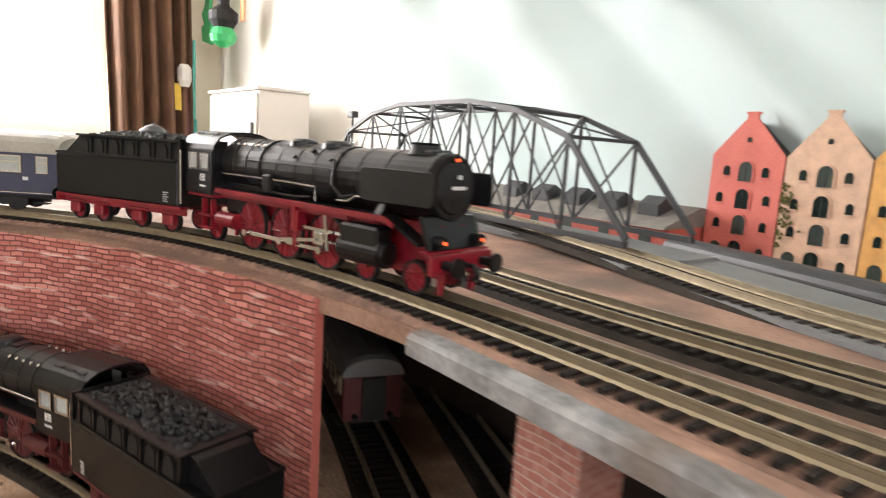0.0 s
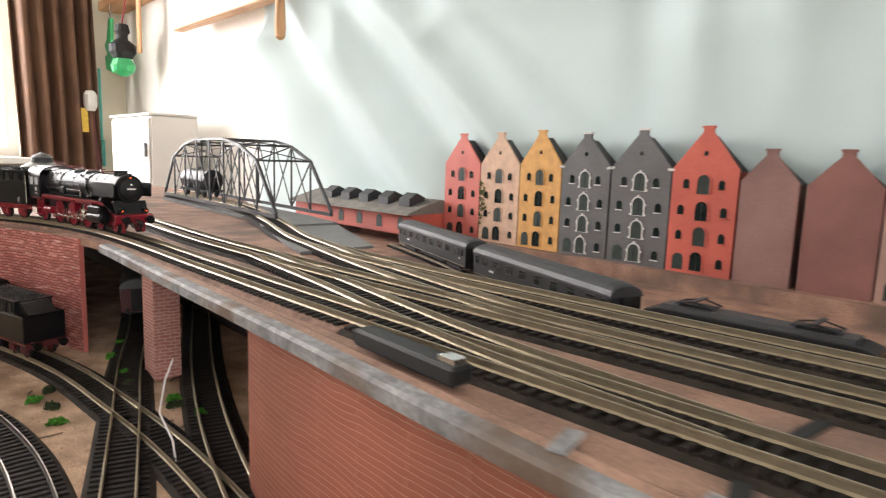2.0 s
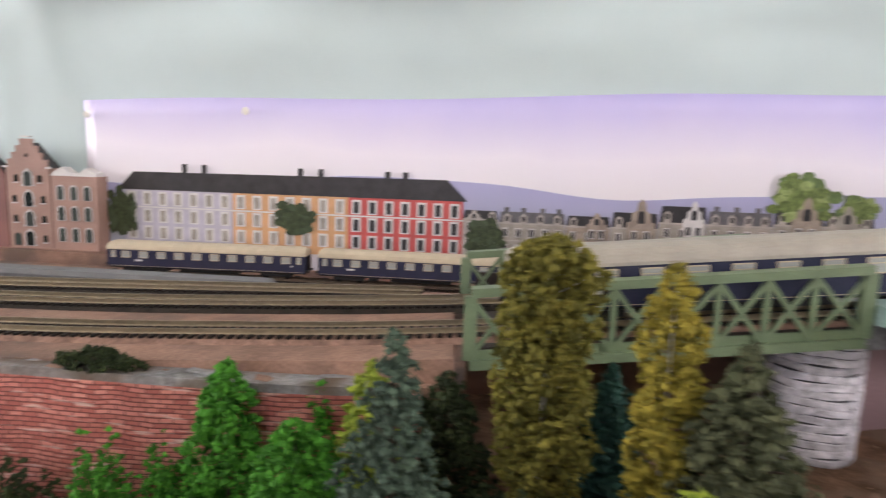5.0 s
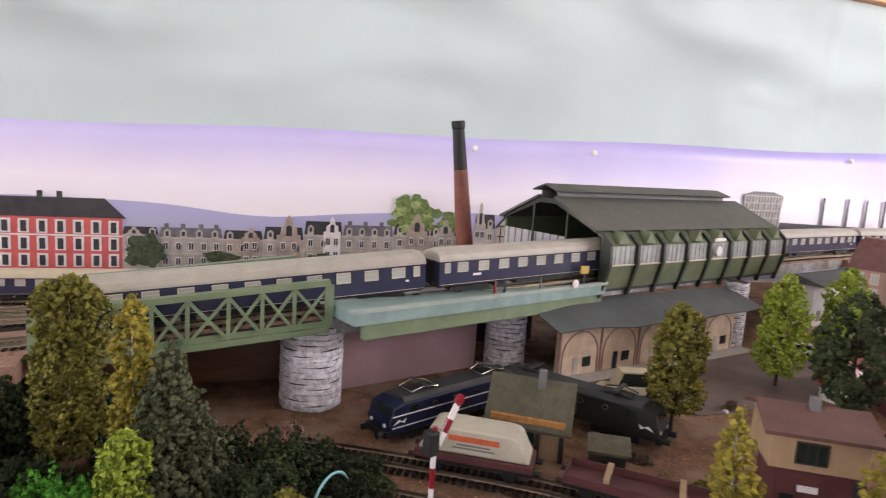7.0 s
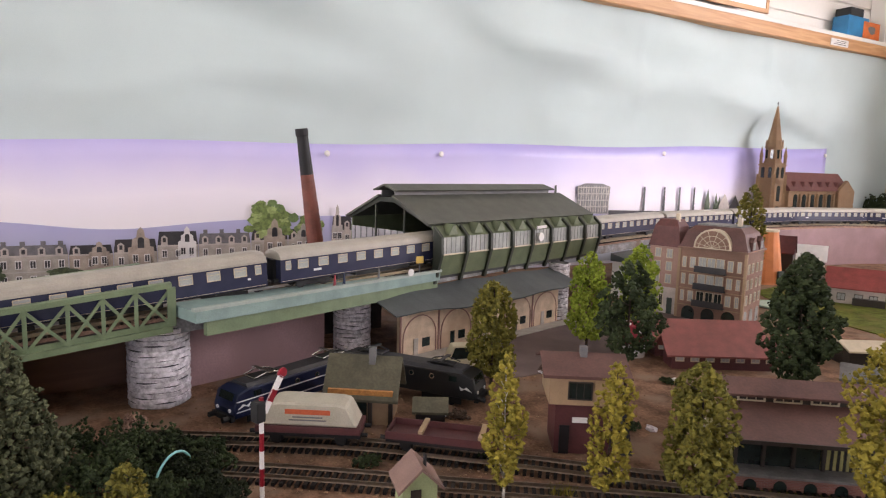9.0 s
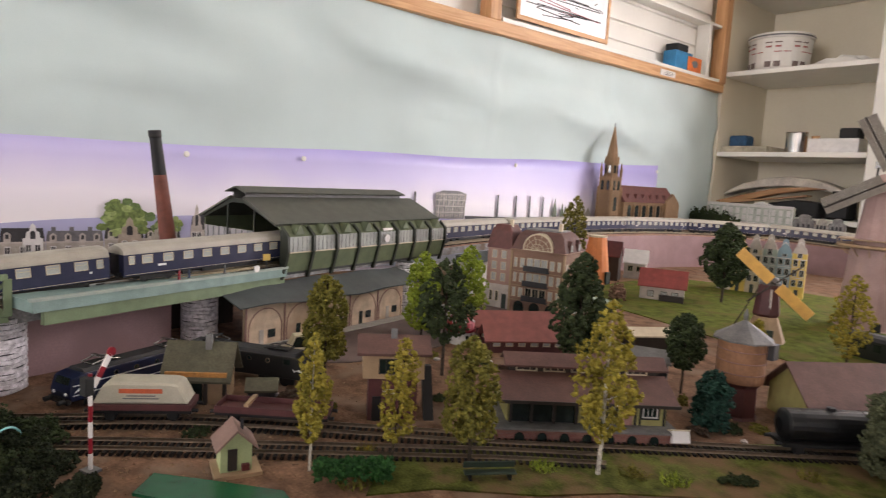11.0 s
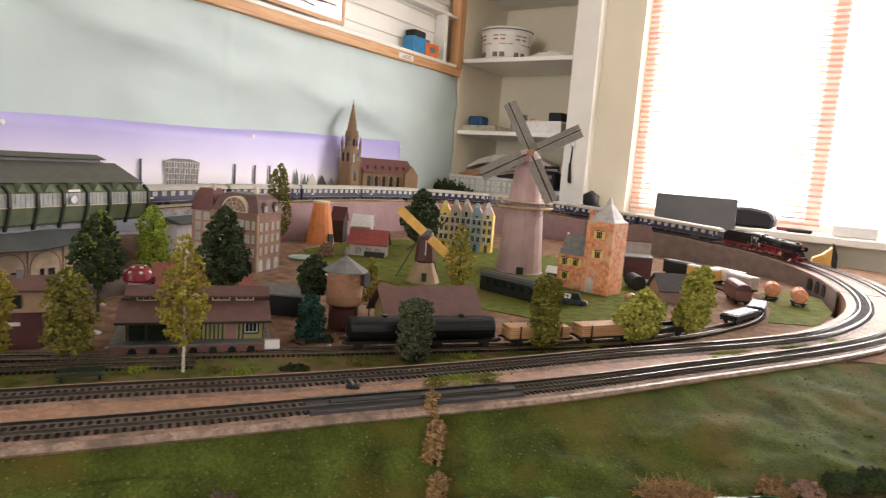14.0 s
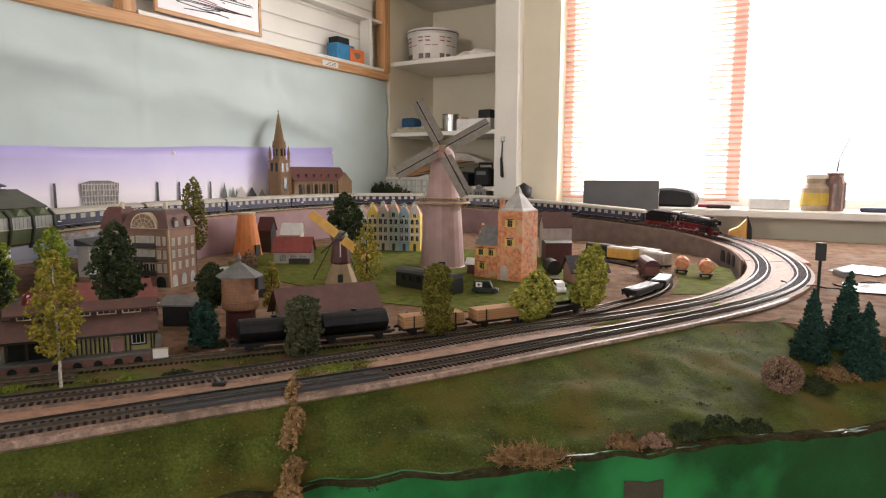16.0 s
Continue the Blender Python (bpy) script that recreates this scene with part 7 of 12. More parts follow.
# ---- green girder bridge, piers, platform, station hall ----
M_BRGREEN = mat("sage_green_plastic", (0.20, 0.27, 0.15), 0.5, 0.15, 60)
M_HALLGREEN = mat("olive_green_plastic", (0.155, 0.19, 0.10), 0.5, 0.18, 60)
M_HALLDARK = mat("dark_green_rib", (0.045, 0.055, 0.035), 0.5, 0.2, 60)
M_HALLROOF = mat("grey_green_felt", (0.125, 0.13, 0.105), 0.7, 0.15, 50, 0.3, 600)
M_TURQ = mat("pale_turquoise_platform", (0.25, 0.36, 0.33), 0.55, 0.15, 50)
M_STONE = mat("grey_stone_card", (0.66, 0.63, 0.66), 0.75, 0.4, 200, 0.9, 600, each=0.16)
M_PINKWALL = mat("pinkish_purple_card", (0.33, 0.205, 0.21), 0.6, 0.12, 25, 0.1, 500, grime=(0.28, 0.17, 0.17))
M_CARDPRINT = mat("cream_printed_card", (0.60, 0.46, 0.32), 0.6, 0.25, 60, grime=(0.46, 0.33, 0.22))


def at_track(path, y, off, z):
    """A point beside a path, near the given y."""
    s = min((q for q in zip(path.s, path.p) if q[1].x > 0.05), key=lambda q: abs(q[1].y - y))[0]
    p = path.pose_at(s) @ Vector((0, off, 0))
    return Vector((p.x, p.y, z))


gb = empty("girder_bridge", None, "sage green lattice girder bridge carrying two tracks", "bridge")
y0, y1, n = -0.992, -1.203, 8
for off in (-0.030, 0.094):
    lo = [at_track(MAIN, y0 + (y1 - y0) * k / n, off, 1.0985 + 0.020 * k / n) for k in range(n + 1)]
    hi = [p + Vector((0, 0, 0.0405)) for p in lo]
    def flat(a, b, w, d):
        bm = bmesh.new()
        q = (b - a).to_track_quat("X", "Z").to_matrix().to_4x4()
        q.translation = a
        return box(bm, 0, (b - a).length, -d, d, -w, w, q)
    part("top_flange", flat(hi[0], hi[n], 0.0024, 0.0042), M_BRGREEN, gb)
    part("bottom_flange", flat(lo[0], lo[n], 0.0026, 0.0042), M_BRGREEN, gb)
    part("web_plate", flat(lo[0] + Vector((0, 0, 0.005)), lo[n] + Vector((0, 0, 0.005)), 0.0025, 0.0008), M_BRGREEN, gb)
    for k in range(n + 1):
        part("upright", flat(lo[k] + Vector((0, 0, 0.0026)), hi[k] - Vector((0, 0, 0.0024)), 0.0026 if k in (0, n) else 0.0014, 0.0036 if k in (0, n) else 0.0016), M_BRGREEN, gb)
        if k < n:
            part("diagonal", flat(lo[k] + Vector((0, 0, 0.003)), hi[k + 1] - Vector((0, 0, 0.003)), 0.0013, 0.0008), M_BRGREEN, gb)
            part("diagonal", flat(hi[k] - Vector((0, 0, 0.003)), lo[k + 1] + Vector((0, 0, 0.003)), 0.0013, 0.0012), M_BRGREEN, gb)
for k in range(0, 17):
    a = at_track(MAIN, y0 + (y1 - y0) * k / 16, -0.028, 1.101 + 0.020 * k / 16)
    b = at_track(MAIN, y0 + (y1 - y0) * k / 16, 0.092, 1.101 + 0.020 * k / 16)
    part("cross_beam", flat(a, b, 0.0015, 0.0022), M_H_BROWN, gb)
s0, s1 = MAIN.near(0.166, y0), MAIN.near(0.187, y1)
part("deck", sweep(bmesh.new(), MAIN, [(-0.027, -0.0035), (0.09, -0.0035), (0.09, -0.0006), (-0.027, -0.0006)], s0, s1), M_DARKWOOD_SHADE, gb)


def stone_pier(x, y, r, z0, z1, label, seed):
    t = empty("stone_pier", pose(x, y, z0), label, "pier", "viaduct piers")
    g = random.Random(seed)
    part("core", CY((0, 0, 0), (0, 0, z1 - z0), r - 0.0012, None, 28), M_DGREY, t)
    n = int((z1 - z0) / 0.0047)
    h = (z1 - z0) / n
    for k in range(n):
        bm = bmesh.new()
        m = 30
        ph = g.uniform(0, 6)
        rows = []
        for z, e in ((0.0002, -0.0009), (0.0008, 0.0002), (h - 0.0007, 0.0003), (h - 0.0001, -0.0009)):
            rows.append([bm.verts.new(((r + e + g.uniform(-0.0006, 0.0006)) * math.cos(2 * math.pi * i / m + ph), (r + e + g.uniform(-0.0006, 0.0006)) * math.sin(2 * math.pi * i / m + ph), k * h + z + 0.0006 * math.sin(i * 0.9 + k))) for i in range(m)])
        for a, b in zip(rows[:-1], rows[1:]):
            for i in range(m):
                bm.faces.new((a[i], a[(i + 1) % m], b[(i + 1) % m], b[i]))
        part("stone_course", bm, M_STONE, t)
    return t


stone_pier(0.188, -1.199, 0.0275, ZG, 1.1165, "round grey stone pier under the girder bridge", 1)
stone_pier(0.262, -1.420, 0.0225, ZG, 1.1245, "round grey stone pier under the station platform", 2)
stone_pier(0.315, -1.780, 0.016, ZG, 1.130, "slim grey stone pier beside the arcade", 3)
# boards that close the space behind the piers
struct("pink_board", PR([(0.205, -1.205), (0.262, -1.385), (0.265, -1.384), (0.208, -1.204)], ZG, 1.117, "z"), M_PINKWALL, "pinkish purple card leaning under the platform")
struct("brown_board", PR([(0.235, -0.990), (0.255, -1.21), (0.260, -1.21), (0.240, -0.990)], ZG - 0.03, 1.086, "z"), wood_mat("stained_plywood", (0.17, 0.085, 0.05), (0.11, 0.05, 0.03), "Y", 14), "brown stained plywood below the bridge")
# dark sheet added as the shade behind the piers
struct("shadow_board", PR([(0.335, -0.99), (0.36, -1.50), (0.366, -1.50), (0.34, -0.99)], ZG - 0.03, 1.112, "z"), M_DARKWOOD_SHADE, "dark sheet standing in for the shade behind the piers")

# platform
pl = empty("station_platform", None, "long pale turquoise station platform with grey edge", "platform")
pa = [Vector((0.126, -1.226, 0)), Vector((0.246, -1.532, 0))]
d = (pa[1] - pa[0]).normalized()
v = Vector((-d.y, d.x, 0))
pp = [pa[0], pa[1], pa[1] + v * 0.034, pa[0] + v * 0.046]
part("slab", PR([(p.x, p.y) for p in pp], 1.1285, 1.1395, "z"), M_TURQ, pl)
q = [pa[0] - v * 0.003 - d * 0.003, pa[1] - v * 0.003, pa[1] + v * 0.003, pa[0] + v * 0.003 - d * 0.003]
part("edge_coping", PR([(p.x, p.y) for p in q], 1.1396, 1.1425, "z"), mat("pale_grey_coping", (0.36, 0.42, 0.38), 0.55, 0.15, 50), pl)
part("girder", PR([(p.x, p.y) for p in (pa[0] + d * 0.012 + v * 0.004, pa[1] + v * 0.004, pa[1] + v * 0.010, pa[0] + d * 0.012 + v * 0.010)], 1.1145, 1.1284, "z"), M_BRGREEN, pl)
def small_post(at, h, col, label, cat):
    t = empty("platform_sign", pose(at.x, at.y, 1.1396), label, cat)
    part("post", CY((0, 0, 0), (0, 0, h), 0.0007, None, 6), M_GREY, t)
    part("board", BX((-0.0009, 0.0009, -0.005, 0.005, h * 0.6, h), bevel=0.0004), col, t)
    return t


small_post(pa[0].lerp(pa[1], 0.90) + v * 0.006, 0.022, mat("yellow_sign", (0.6, 0.42, 0.1), 0.5), "small yellow sign post on the platform", "sign")
t = part("name_disc", CY((0, 0, 0), (0.0012, 0, 0), 0.0045, None, 14), M_PR_WHITE)
t.matrix_basis = pose(*(pa[0].lerp(pa[1], 0.82) - v * 0.0048).xy, 1.1455, 0, 0, 18)
tagged(t, "round pale disc at the platform edge", "sign")
for f, m_ in ((0.50, M_RED), (0.54, mat("navy_cloth", (0.03, 0.05, 0.12), 0.6)), (0.70, M_GREY)):
    p = pa[0].lerp(pa[1], f) + v * 0.010
    t = part("traffic_cone", lathe(bmesh.new(), [(0.0026, 0), (0.0026, 0.001), (0.0018, 0.0012), (0.0012, 0.010), (0.0006, 0.013)], 8, (p.x, p.y, 1.1396)), m_)
    tagged(t, "tiny painted post standing on the platform", "post")

# station hall
F0, F1 = (0.244, -1.525), (0.367, -1.898)
HL = span(F0, F1)
hm = local(F0, F1, 1.1395)
hall = empty("station_hall", hm, "large olive green station hall with glazed side bays", "station hall")
D = 0.175
NB = 8
for k in range(NB):
    x0, x1 = HL * k / NB, HL * (k + 1) / NB
    part("lower_panel", PR([(0.0015, -0.006), (-0.005, 0.022), (0.001, 0.022), (0.004, -0.006)], x0 + 0.0042, x1 - 0.0012, "x"), M_HALLGREEN, hall)
    part("glazing", BX((x0 + 0.0042, x1 - 0.0012, -0.0045, -0.0030, 0.0222, 0.0440)), M_PANE, hall)
    for j in range(1, 5):
        xx = x0 + 0.0042 + (x1 - x0 - 0.0054) * j / 5
        part("glazing_bar", BX((xx - 0.0003, xx + 0.0003, -0.0050, -0.0046, 0.0222, 0.0440)), M_GREY, hall)
    part("rail", BX((x0 + 0.0042, x1 - 0.0012, -0.0062, -0.0046, 0.0212, 0.0228)), M_CREAM, hall)
    part("upper_panel", PR([(-0.0045, 0.0442), (0.013, 0.0585), (0.016, 0.0585), (-0.0015, 0.0442)], x0 + 0.0012, x1 - 0.0012, "x"), M_HALLGREEN, hall)
    part("dormer", PR([(x0 + (x1 - x0) * 0.32, 0.047), (x0 + (x1 - x0) * 0.5, 0.0605), (x0 + (x1 - x0) * 0.68, 0.047)], -0.0060, 0.012, "y"), M_HALLGREEN, hall)
for k in range(NB + 1):
    x = HL * k / NB
    part("buttress", PR([(0.002, -0.016), (-0.0095, 0.024), (-0.0085, 0.045), (0.006, 0.058), (0.006, -0.016)], x - 0.0010, x + 0.0036, "x"), M_HALLDARK, hall)
clock = part("clock", CY((HL * 0.55, -0.0052, 0.033), (HL * 0.55, -0.0098, 0.033), 0.0066, None, 20), M_PR_WHITE, hall, "round white clock face")
part("clock_board", BX((HL * 0.55 - 0.012, HL * 0.55 + 0.012, -0.0100, -0.0084, 0.0460, 0.0500)), M_PR_WHITE, hall)
part("roof_slope", PR([(0.012, 0.0580), (0.080, 0.0905), (0.080, 0.0935), (0.009, 0.0605)], -0.006, HL + 0.004, "x"), M_HALLROOF, hall)
part("roof_slope", PR([(D + 0.002, 0.0580), (D + 0.004, 0.0605), (0.108, 0.0935), (0.108, 0.0905)], -0.006, HL + 0.004, "x"), M_HALLROOF, hall)
part("roof_lantern", PR([(0.072, 0.0985), (0.094, 0.1060), (0.116, 0.0985), (0.116, 0.1003), (0.094, 0.1082), (0.070, 0.1003)], -0.008, HL * 0.93, "x"), M_HALLROOF, hall)
part("lantern_side", BX((0, HL * 0.92, 0.0802, 0.0815, 0.0905, 0.0990), (0, HL * 0.92, 0.1065, 0.1078, 0.0905, 0.0990)), M_GREY, hall)
part("back_wall", BX((0.002, HL - 0.002, D - 0.003, D, -0.012, 0.0585)), M_HALLGREEN, hall)
for x in (0.0, HL - 0.002):
    part("end_screen", BX((x, x + 0.002, 0.060, D - 0.004, 0.016, 0.046)), mat("pale_corrugated", (0.38, 0.37, 0.38), 0.5, 0.1, 120), hall)
    part("end_truss", PR([(0.010, 0.056), (0.012, 0.060), (0.080, 0.0902), (0.108, 0.0902), (D - 0.002, 0.060), (D, 0.056), (0.108, 0.084), (0.080, 0.084)], x - 0.002, x + 0.001, "x"), M_HALLDARK, hall)
    for q in (0.058, 0.1155):
        part("end_post", BX((x - 0.0022, x - 0.0004, q, q + 0.0025, -0.008, 0.08)), M_HALLDARK, hall)
    for j in range(9):
        y = 0.060 + j * 0.0128
        part("screen_rib", BX((x - 0.0012, x - 0.0002, y, y + 0.0012, 0.016, 0.046)), M_GREY, hall)
part("floor", BX((0.0, HL, 0.0042, D - 0.004, -0.010, -0.002)), M_DGREY, hall)
# tall chimney
t = empty("factory_chimney", pose(0.458, -1.447, ZG, -7.2, 0, 0), "tall red brown brick chimney with black top", "chimney")
part("shaft", lathe(bmesh.new(), [(0.0135, 0), (0.0125, 0.10), (0.0095, 0.215)], 16), mat("chimney_brick", (0.22, 0.065, 0.04), 0.6, 0.25, 60), t)
part("top", lathe(bmesh.new(), [(0.0095, 0.2151), (0.0082, 0.27), (0.0092, 0.272), (0.0092, 0.281), (0.0075, 0.2815)], 16), M_DBLACK, t)
# arcade with printed shop fronts and a sagging grey roof sheet
A0, A1 = (0.212, -1.462), (0.292, -1.762)
am = local(A0, A1, ZG)
AL = span(A0, A1)
arc = empty("station_arcade", am, "cream printed card arcade of shop fronts under the station", "arcade")
part("wall", BX((0, AL, 0, 0.006, 0, 0.060)), M_CARDPRINT, arc)
for k in range(5):
    x = AL * (k + 0.5) / 5
    w = AL / 5 * 0.88
    part("arch_line", ring(arch(x, 0.001, w, 0.050, 10), arch(x, 0.001, w * 0.955, 0.0488, 10), -0.0008, -0.0001, "y"), M_H_BROWN, arc)
    part("door", BX((x - 0.010, x - 0.003, -0.0009, -0.0002, 0.0005, 0.022)), M_WINDOW if k % 2 else M_PR_GREY, arc)
    part("window", BX((x + 0.004, x + 0.016, -0.0009, -0.0002, 0.010, 0.021)), M_WINDOW, arc)
    part("pilaster", BX((AL * k / 5 - 0.0012, AL * k / 5 + 0.0012, -0.0011, -0.0002, 0, 0.055)), M_H_BROWN, arc)
part("kerb", BX((-0.01, AL + 0.02, -0.022, -0.0012, 0, 0.0022)), mat("pale_pavement", (0.42, 0.39, 0.34), 0.7, 0.15, 80), arc)
rows = []
for j in range(7):
    w = j / 6
    rows.append([(x, -0.030 + 0.055 * w, 0.064 + 0.016 * w - 0.005 * math.sin(math.pi * min(1, max(0, x / AL))) * (1 - w) + 0.0012 * math.sin(x * 60)) for x in np.linspace(-0.03, AL + 0.01, 20)])
ro = part("roof_sheet", sheet(rows), mat("blue_grey_sheet", (0.11, 0.125, 0.125), 0.55, 0.15, 40, 0.3, 400), arc)
ro.modifiers.new("thickness", "SOLIDIFY").thickness = 0.0015
# road in front of the arcade
struct("road", PR([(0.195, -1.44), (0.285, -1.80), (0.30, -2.0), (0.20, -1.97), (0.11, -1.70), (0.10, -1.56), (0.15, -1.44)], ZG, ZG + 0.0012, "z"), mat("brown_road_card", (0.17, 0.115, 0.10), 0.7, 0.2, 40), "brown paved road beside the arcade")
# pink wall carrying the loop behind the village
s0, s1 = MAIN.near(0.455, -2.1), MAIN.near(0.0, -3.37)
struct("pink_wall", sweep(bmesh.new(), MAIN, [(-0.036, -0.105), (-0.036, -0.002), (-0.0395, -0.002), (-0.0395, -0.105)], s0, s1), M_PINKWALL, "pinkish purple retaining wall below the loop")
s0, s1 = MAIN.near(0.0, -3.37), MAIN.near(-0.79, -2.78)
struct("loop_wall", sweep(bmesh.new(), MAIN, [(-0.0355, -0.085), (-0.0355, 0.0015), (-0.039, 0.0015), (-0.039, -0.085)], s0, s1), mat("brownish_stone_card", (0.24, 0.175, 0.14), 0.7, 0.2, 40, 0.2), "grey brown retaining wall of the window loop")
for f in (0.80, 0.845, 0.89):
    s = s0 + (s1 - s0) * f
    m = MAIN.pose_at(s)
    o = part("blind_arch", PR(arch(0, 0, 0.026, 0.030, 8), 0.0, 0.0018, "y"), M_DBLACK)
    o.matrix_basis = m @ pose(0, -0.0412, -0.0) @ Matrix.Translation((0, 0, ZG + 0.002 - m.translation.z))
    tagged(o, "dark blind arch in the retaining wall", kind="structure")

# ---- village buildings ----
M_BROOF = mat("brown_red_roof", (0.155, 0.072, 0.058), 0.65, 0.2, 70, 0.4, 500)
M_RROOF = mat("red_roof", (0.30, 0.055, 0.045), 0.6, 0.2, 70, 0.4, 500)
M_OLIVEROOF = mat("olive_grey_roof", (0.135, 0.125, 0.075), 0.65, 0.25, 90, 0.5, 500)
M_GREYROOF = mat("grey_roof", (0.19, 0.185, 0.18), 0.6, 0.25, 90, 0.4, 500)
M_BEIGE = mat("beige_plastic_wall", (0.38, 0.26, 0.15), 0.6, 0.15, 70)
M_MAROON = mat("maroon_wall", (0.125, 0.035, 0.035), 0.55, 0.2, 70)
M_KGREEN = mat("pale_kiosk_green", (0.40, 0.47, 0.24), 0.6, 0.15, 70)
M_YGREEN = mat("pale_yellow_green_wall", (0.36, 0.33, 0.12), 0.6, 0.15, 70)
M_ORANGE = mat("orange_printed_wall", (0.60, 0.235, 0.105), 0.6, 0.4, 140, grime=(0.56, 0.34, 0.19))
M_TIMBER = mat("dark_timber", (0.05, 0.035, 0.025), 0.6, 0.2)
M_STBASE = brick_mat("red_brown_base_brick", (0.20, 0.07, 0.055), (0.25, 0.10, 0.075), (0.22, 0.15, 0.12), 0.0035, 0.0013, 0.0002, False, worn_at=0.8)
M_APART = brick_mat("brown_tenement_brick", (0.25, 0.135, 0.09), (0.30, 0.17, 0.115), (0.26, 0.17, 0.12), 0.0026, 0.0010, 0.00014, False, worn_at=0.75, worn=(0.36, 0.23, 0.16))
M_CHURCH = brick_mat("tan_church_stone", (0.26, 0.155, 0.075), (0.31, 0.19, 0.095), (0.22, 0.13, 0.07), 0.003, 0.0014, 0.00016, False, worn_at=0.8, worn=(0.34, 0.22, 0.12))
M_LROOF = mat("dull_red_church_roof", (0.165, 0.055, 0.045), 0.6, 0.2, 120, 0.5, 500)
M_MILLPINK = mat("mauve_pink_card", (0.40, 0.265, 0.245), 0.6, 0.14, 30, 0.15, 500, grime=(0.33, 0.21, 0.20))


def pane_on(parent, x, z, w, h, y=0.0, frame=None, glass=None, bars=1, sx=1):
    """A window on a wall that faces -y of its building."""
    f = part("window_frame", ring([(x - w / 2 - 0.0007, z - 0.0007), (x - w / 2 - 0.0007, z + h + 0.0007), (x + w / 2 + 0.0007, z + h + 0.0007), (x + w / 2 + 0.0007, z - 0.0007)],
                                  [(x - w / 2 + 0.0003, z + 0.0003), (x - w / 2 + 0.0003, z + h - 0.0003), (x + w / 2 - 0.0003, z + h - 0.0003), (x + w / 2 - 0.0003, z + 0.0003)], y - 0.0001, y - 0.0012, "y"), frame or M_CREAM, parent)
    part("pane", BX((x - w / 2 + 0.0003, x + w / 2 - 0.0003, y - 0.0006, y - 0.0001, z + 0.0003, z + h - 0.0003)), glass or M_WINDOW, f)
    for k in range(1, bars + 1):
        xx = x - w / 2 + w * k / (bars + 1)
        part("glazing_bar", BX((xx - 0.00025, xx + 0.00025, y - 0.0009, y - 0.0006, z, z + h)), frame or M_CREAM, f)
    return f


def gabled(name, p0, p1, depth, eave, ridge, wall, roof, label, cat, over=0.004, z=ZG, chimney=None):
    """A house with its ridge along the front from p0 to p1."""
    m = local(p0, p1, z)
    L = span(p0, p1)
    t = empty(name, m, label, cat)
    part("wall", BX((0, L, 0, depth, 0, eave)), wall, t)
    part("gable", PR([(0, eave), (depth / 2, ridge - 0.003), (depth, eave)], 0.0, 0.003, "x"), wall, t)
    part("gable", PR([(0, eave), (depth / 2, ridge - 0.003), (depth, eave)], L - 0.003, L, "x"), wall, t)
    k = (ridge - eave) / (depth / 2)
    for s in (0, 1):
        pts = [(-over, eave - over * k + 0.0012), (depth / 2, ridge), (depth / 2, ridge - 0.0022), (-over, eave - over * k - 0.0010)]
        if s:
            pts = [(depth - a, b) for a, b in pts]
        part("roof_slope", PR(pts, -over, L + over, "x"), roof, t)
    if chimney:
        part("chimney", BX((chimney - 0.003, chimney + 0.003, depth * 0.35, depth * 0.35 + 0.006, ridge - 0.012, ridge + 0.008), bevel=0.0004), M_GREY, t)
    return t, L


def mansard(x0, x1, y0, y1, z0, z1, inset):
    """A steep roof that leans in on all four sides to a flat top."""
    bm = bmesh.new()
    mid = (z0 * 0.25 + z1 * 0.75, inset * 0.5)
    rings = []
    for z, e in ((z0, 0.0), mid, (z1, inset)):
        rings.append([bm.verts.new(v) for v in ((x0 + e, y0 + e, z), (x1 - e, y0 + e, z), (x1 - e, y1 - e, z), (x0 + e, y1 - e, z))])
    for a, b in zip(rings[:-1], rings[1:]):
        for i in range(4):
            bm.faces.new((a[i], a[(i + 1) % 4], b[(i + 1) % 4], b[i]))
    bm.faces.new(rings[0][::-1])
    bm.faces.new(rings[-1])
    return bm


# tenement house with a glazed arch
p0, p1 = (0.247, -1.9675), (0.152, -2.002)
m = local(p0, p1, ZG)
L = span(p0, p1)
t = empty("tenement_house", m, "tall brown brick tenement house with balconies and arched roof window", "model house")
DP = 0.090
part("wall", BX((0, L, 0, DP, 0, 0.113)), M_APART, t)
part("cornice", BX((-0.003, L + 0.003, -0.003, DP + 0.003, 0.1132, 0.1160), bevel=0.0006), M_APART, t)
part("roof", mansard(-0.001, L + 0.001, -0.001, DP + 0.001, 0.1162, 0.1500, 0.017), M_BROOF, t)
part("roof_top", BX((0.018, L - 0.018, 0.019, DP - 0.019, 0.1502, 0.1525)), M_GREYROOF, t)
part("chimney", BX((L - 0.024, L - 0.018, 0.022, 0.030, 0.1526, 0.166), bevel=0.0005), M_CREAM, t)
part("roof_window", PR(arch(L / 2, 0.1162, L * 0.56, 0.031, 10), -0.0035, 0.016, "y"), M_CREAM, t)
for k in range(6):
    a = math.pi * (k + 0.5) / 6
    part("fan_bar", tube(bmesh.new(), [(L / 2, -0.0046, 0.118), (L / 2 + 0.028 * math.cos(a), -0.0046, 0.118 + 0.026 * math.sin(a))], 0.0005, 4), M_CREAM, t)
part("fan_pane", PR(arch(L / 2, 0.118, L * 0.50, 0.0265, 10), -0.0040, -0.0036, "y"), M_APART, t)
for q in (0.4, 0.7):
    part("fan_hoop", tube(bmesh.new(), [(L / 2 + q * 0.029 * math.cos(math.pi * j / 12), -0.0046, 0.118 + q * 0.0265 * math.sin(math.pi * j / 12)) for j in range(13)], 0.0006, 4), M_CREAM, t)
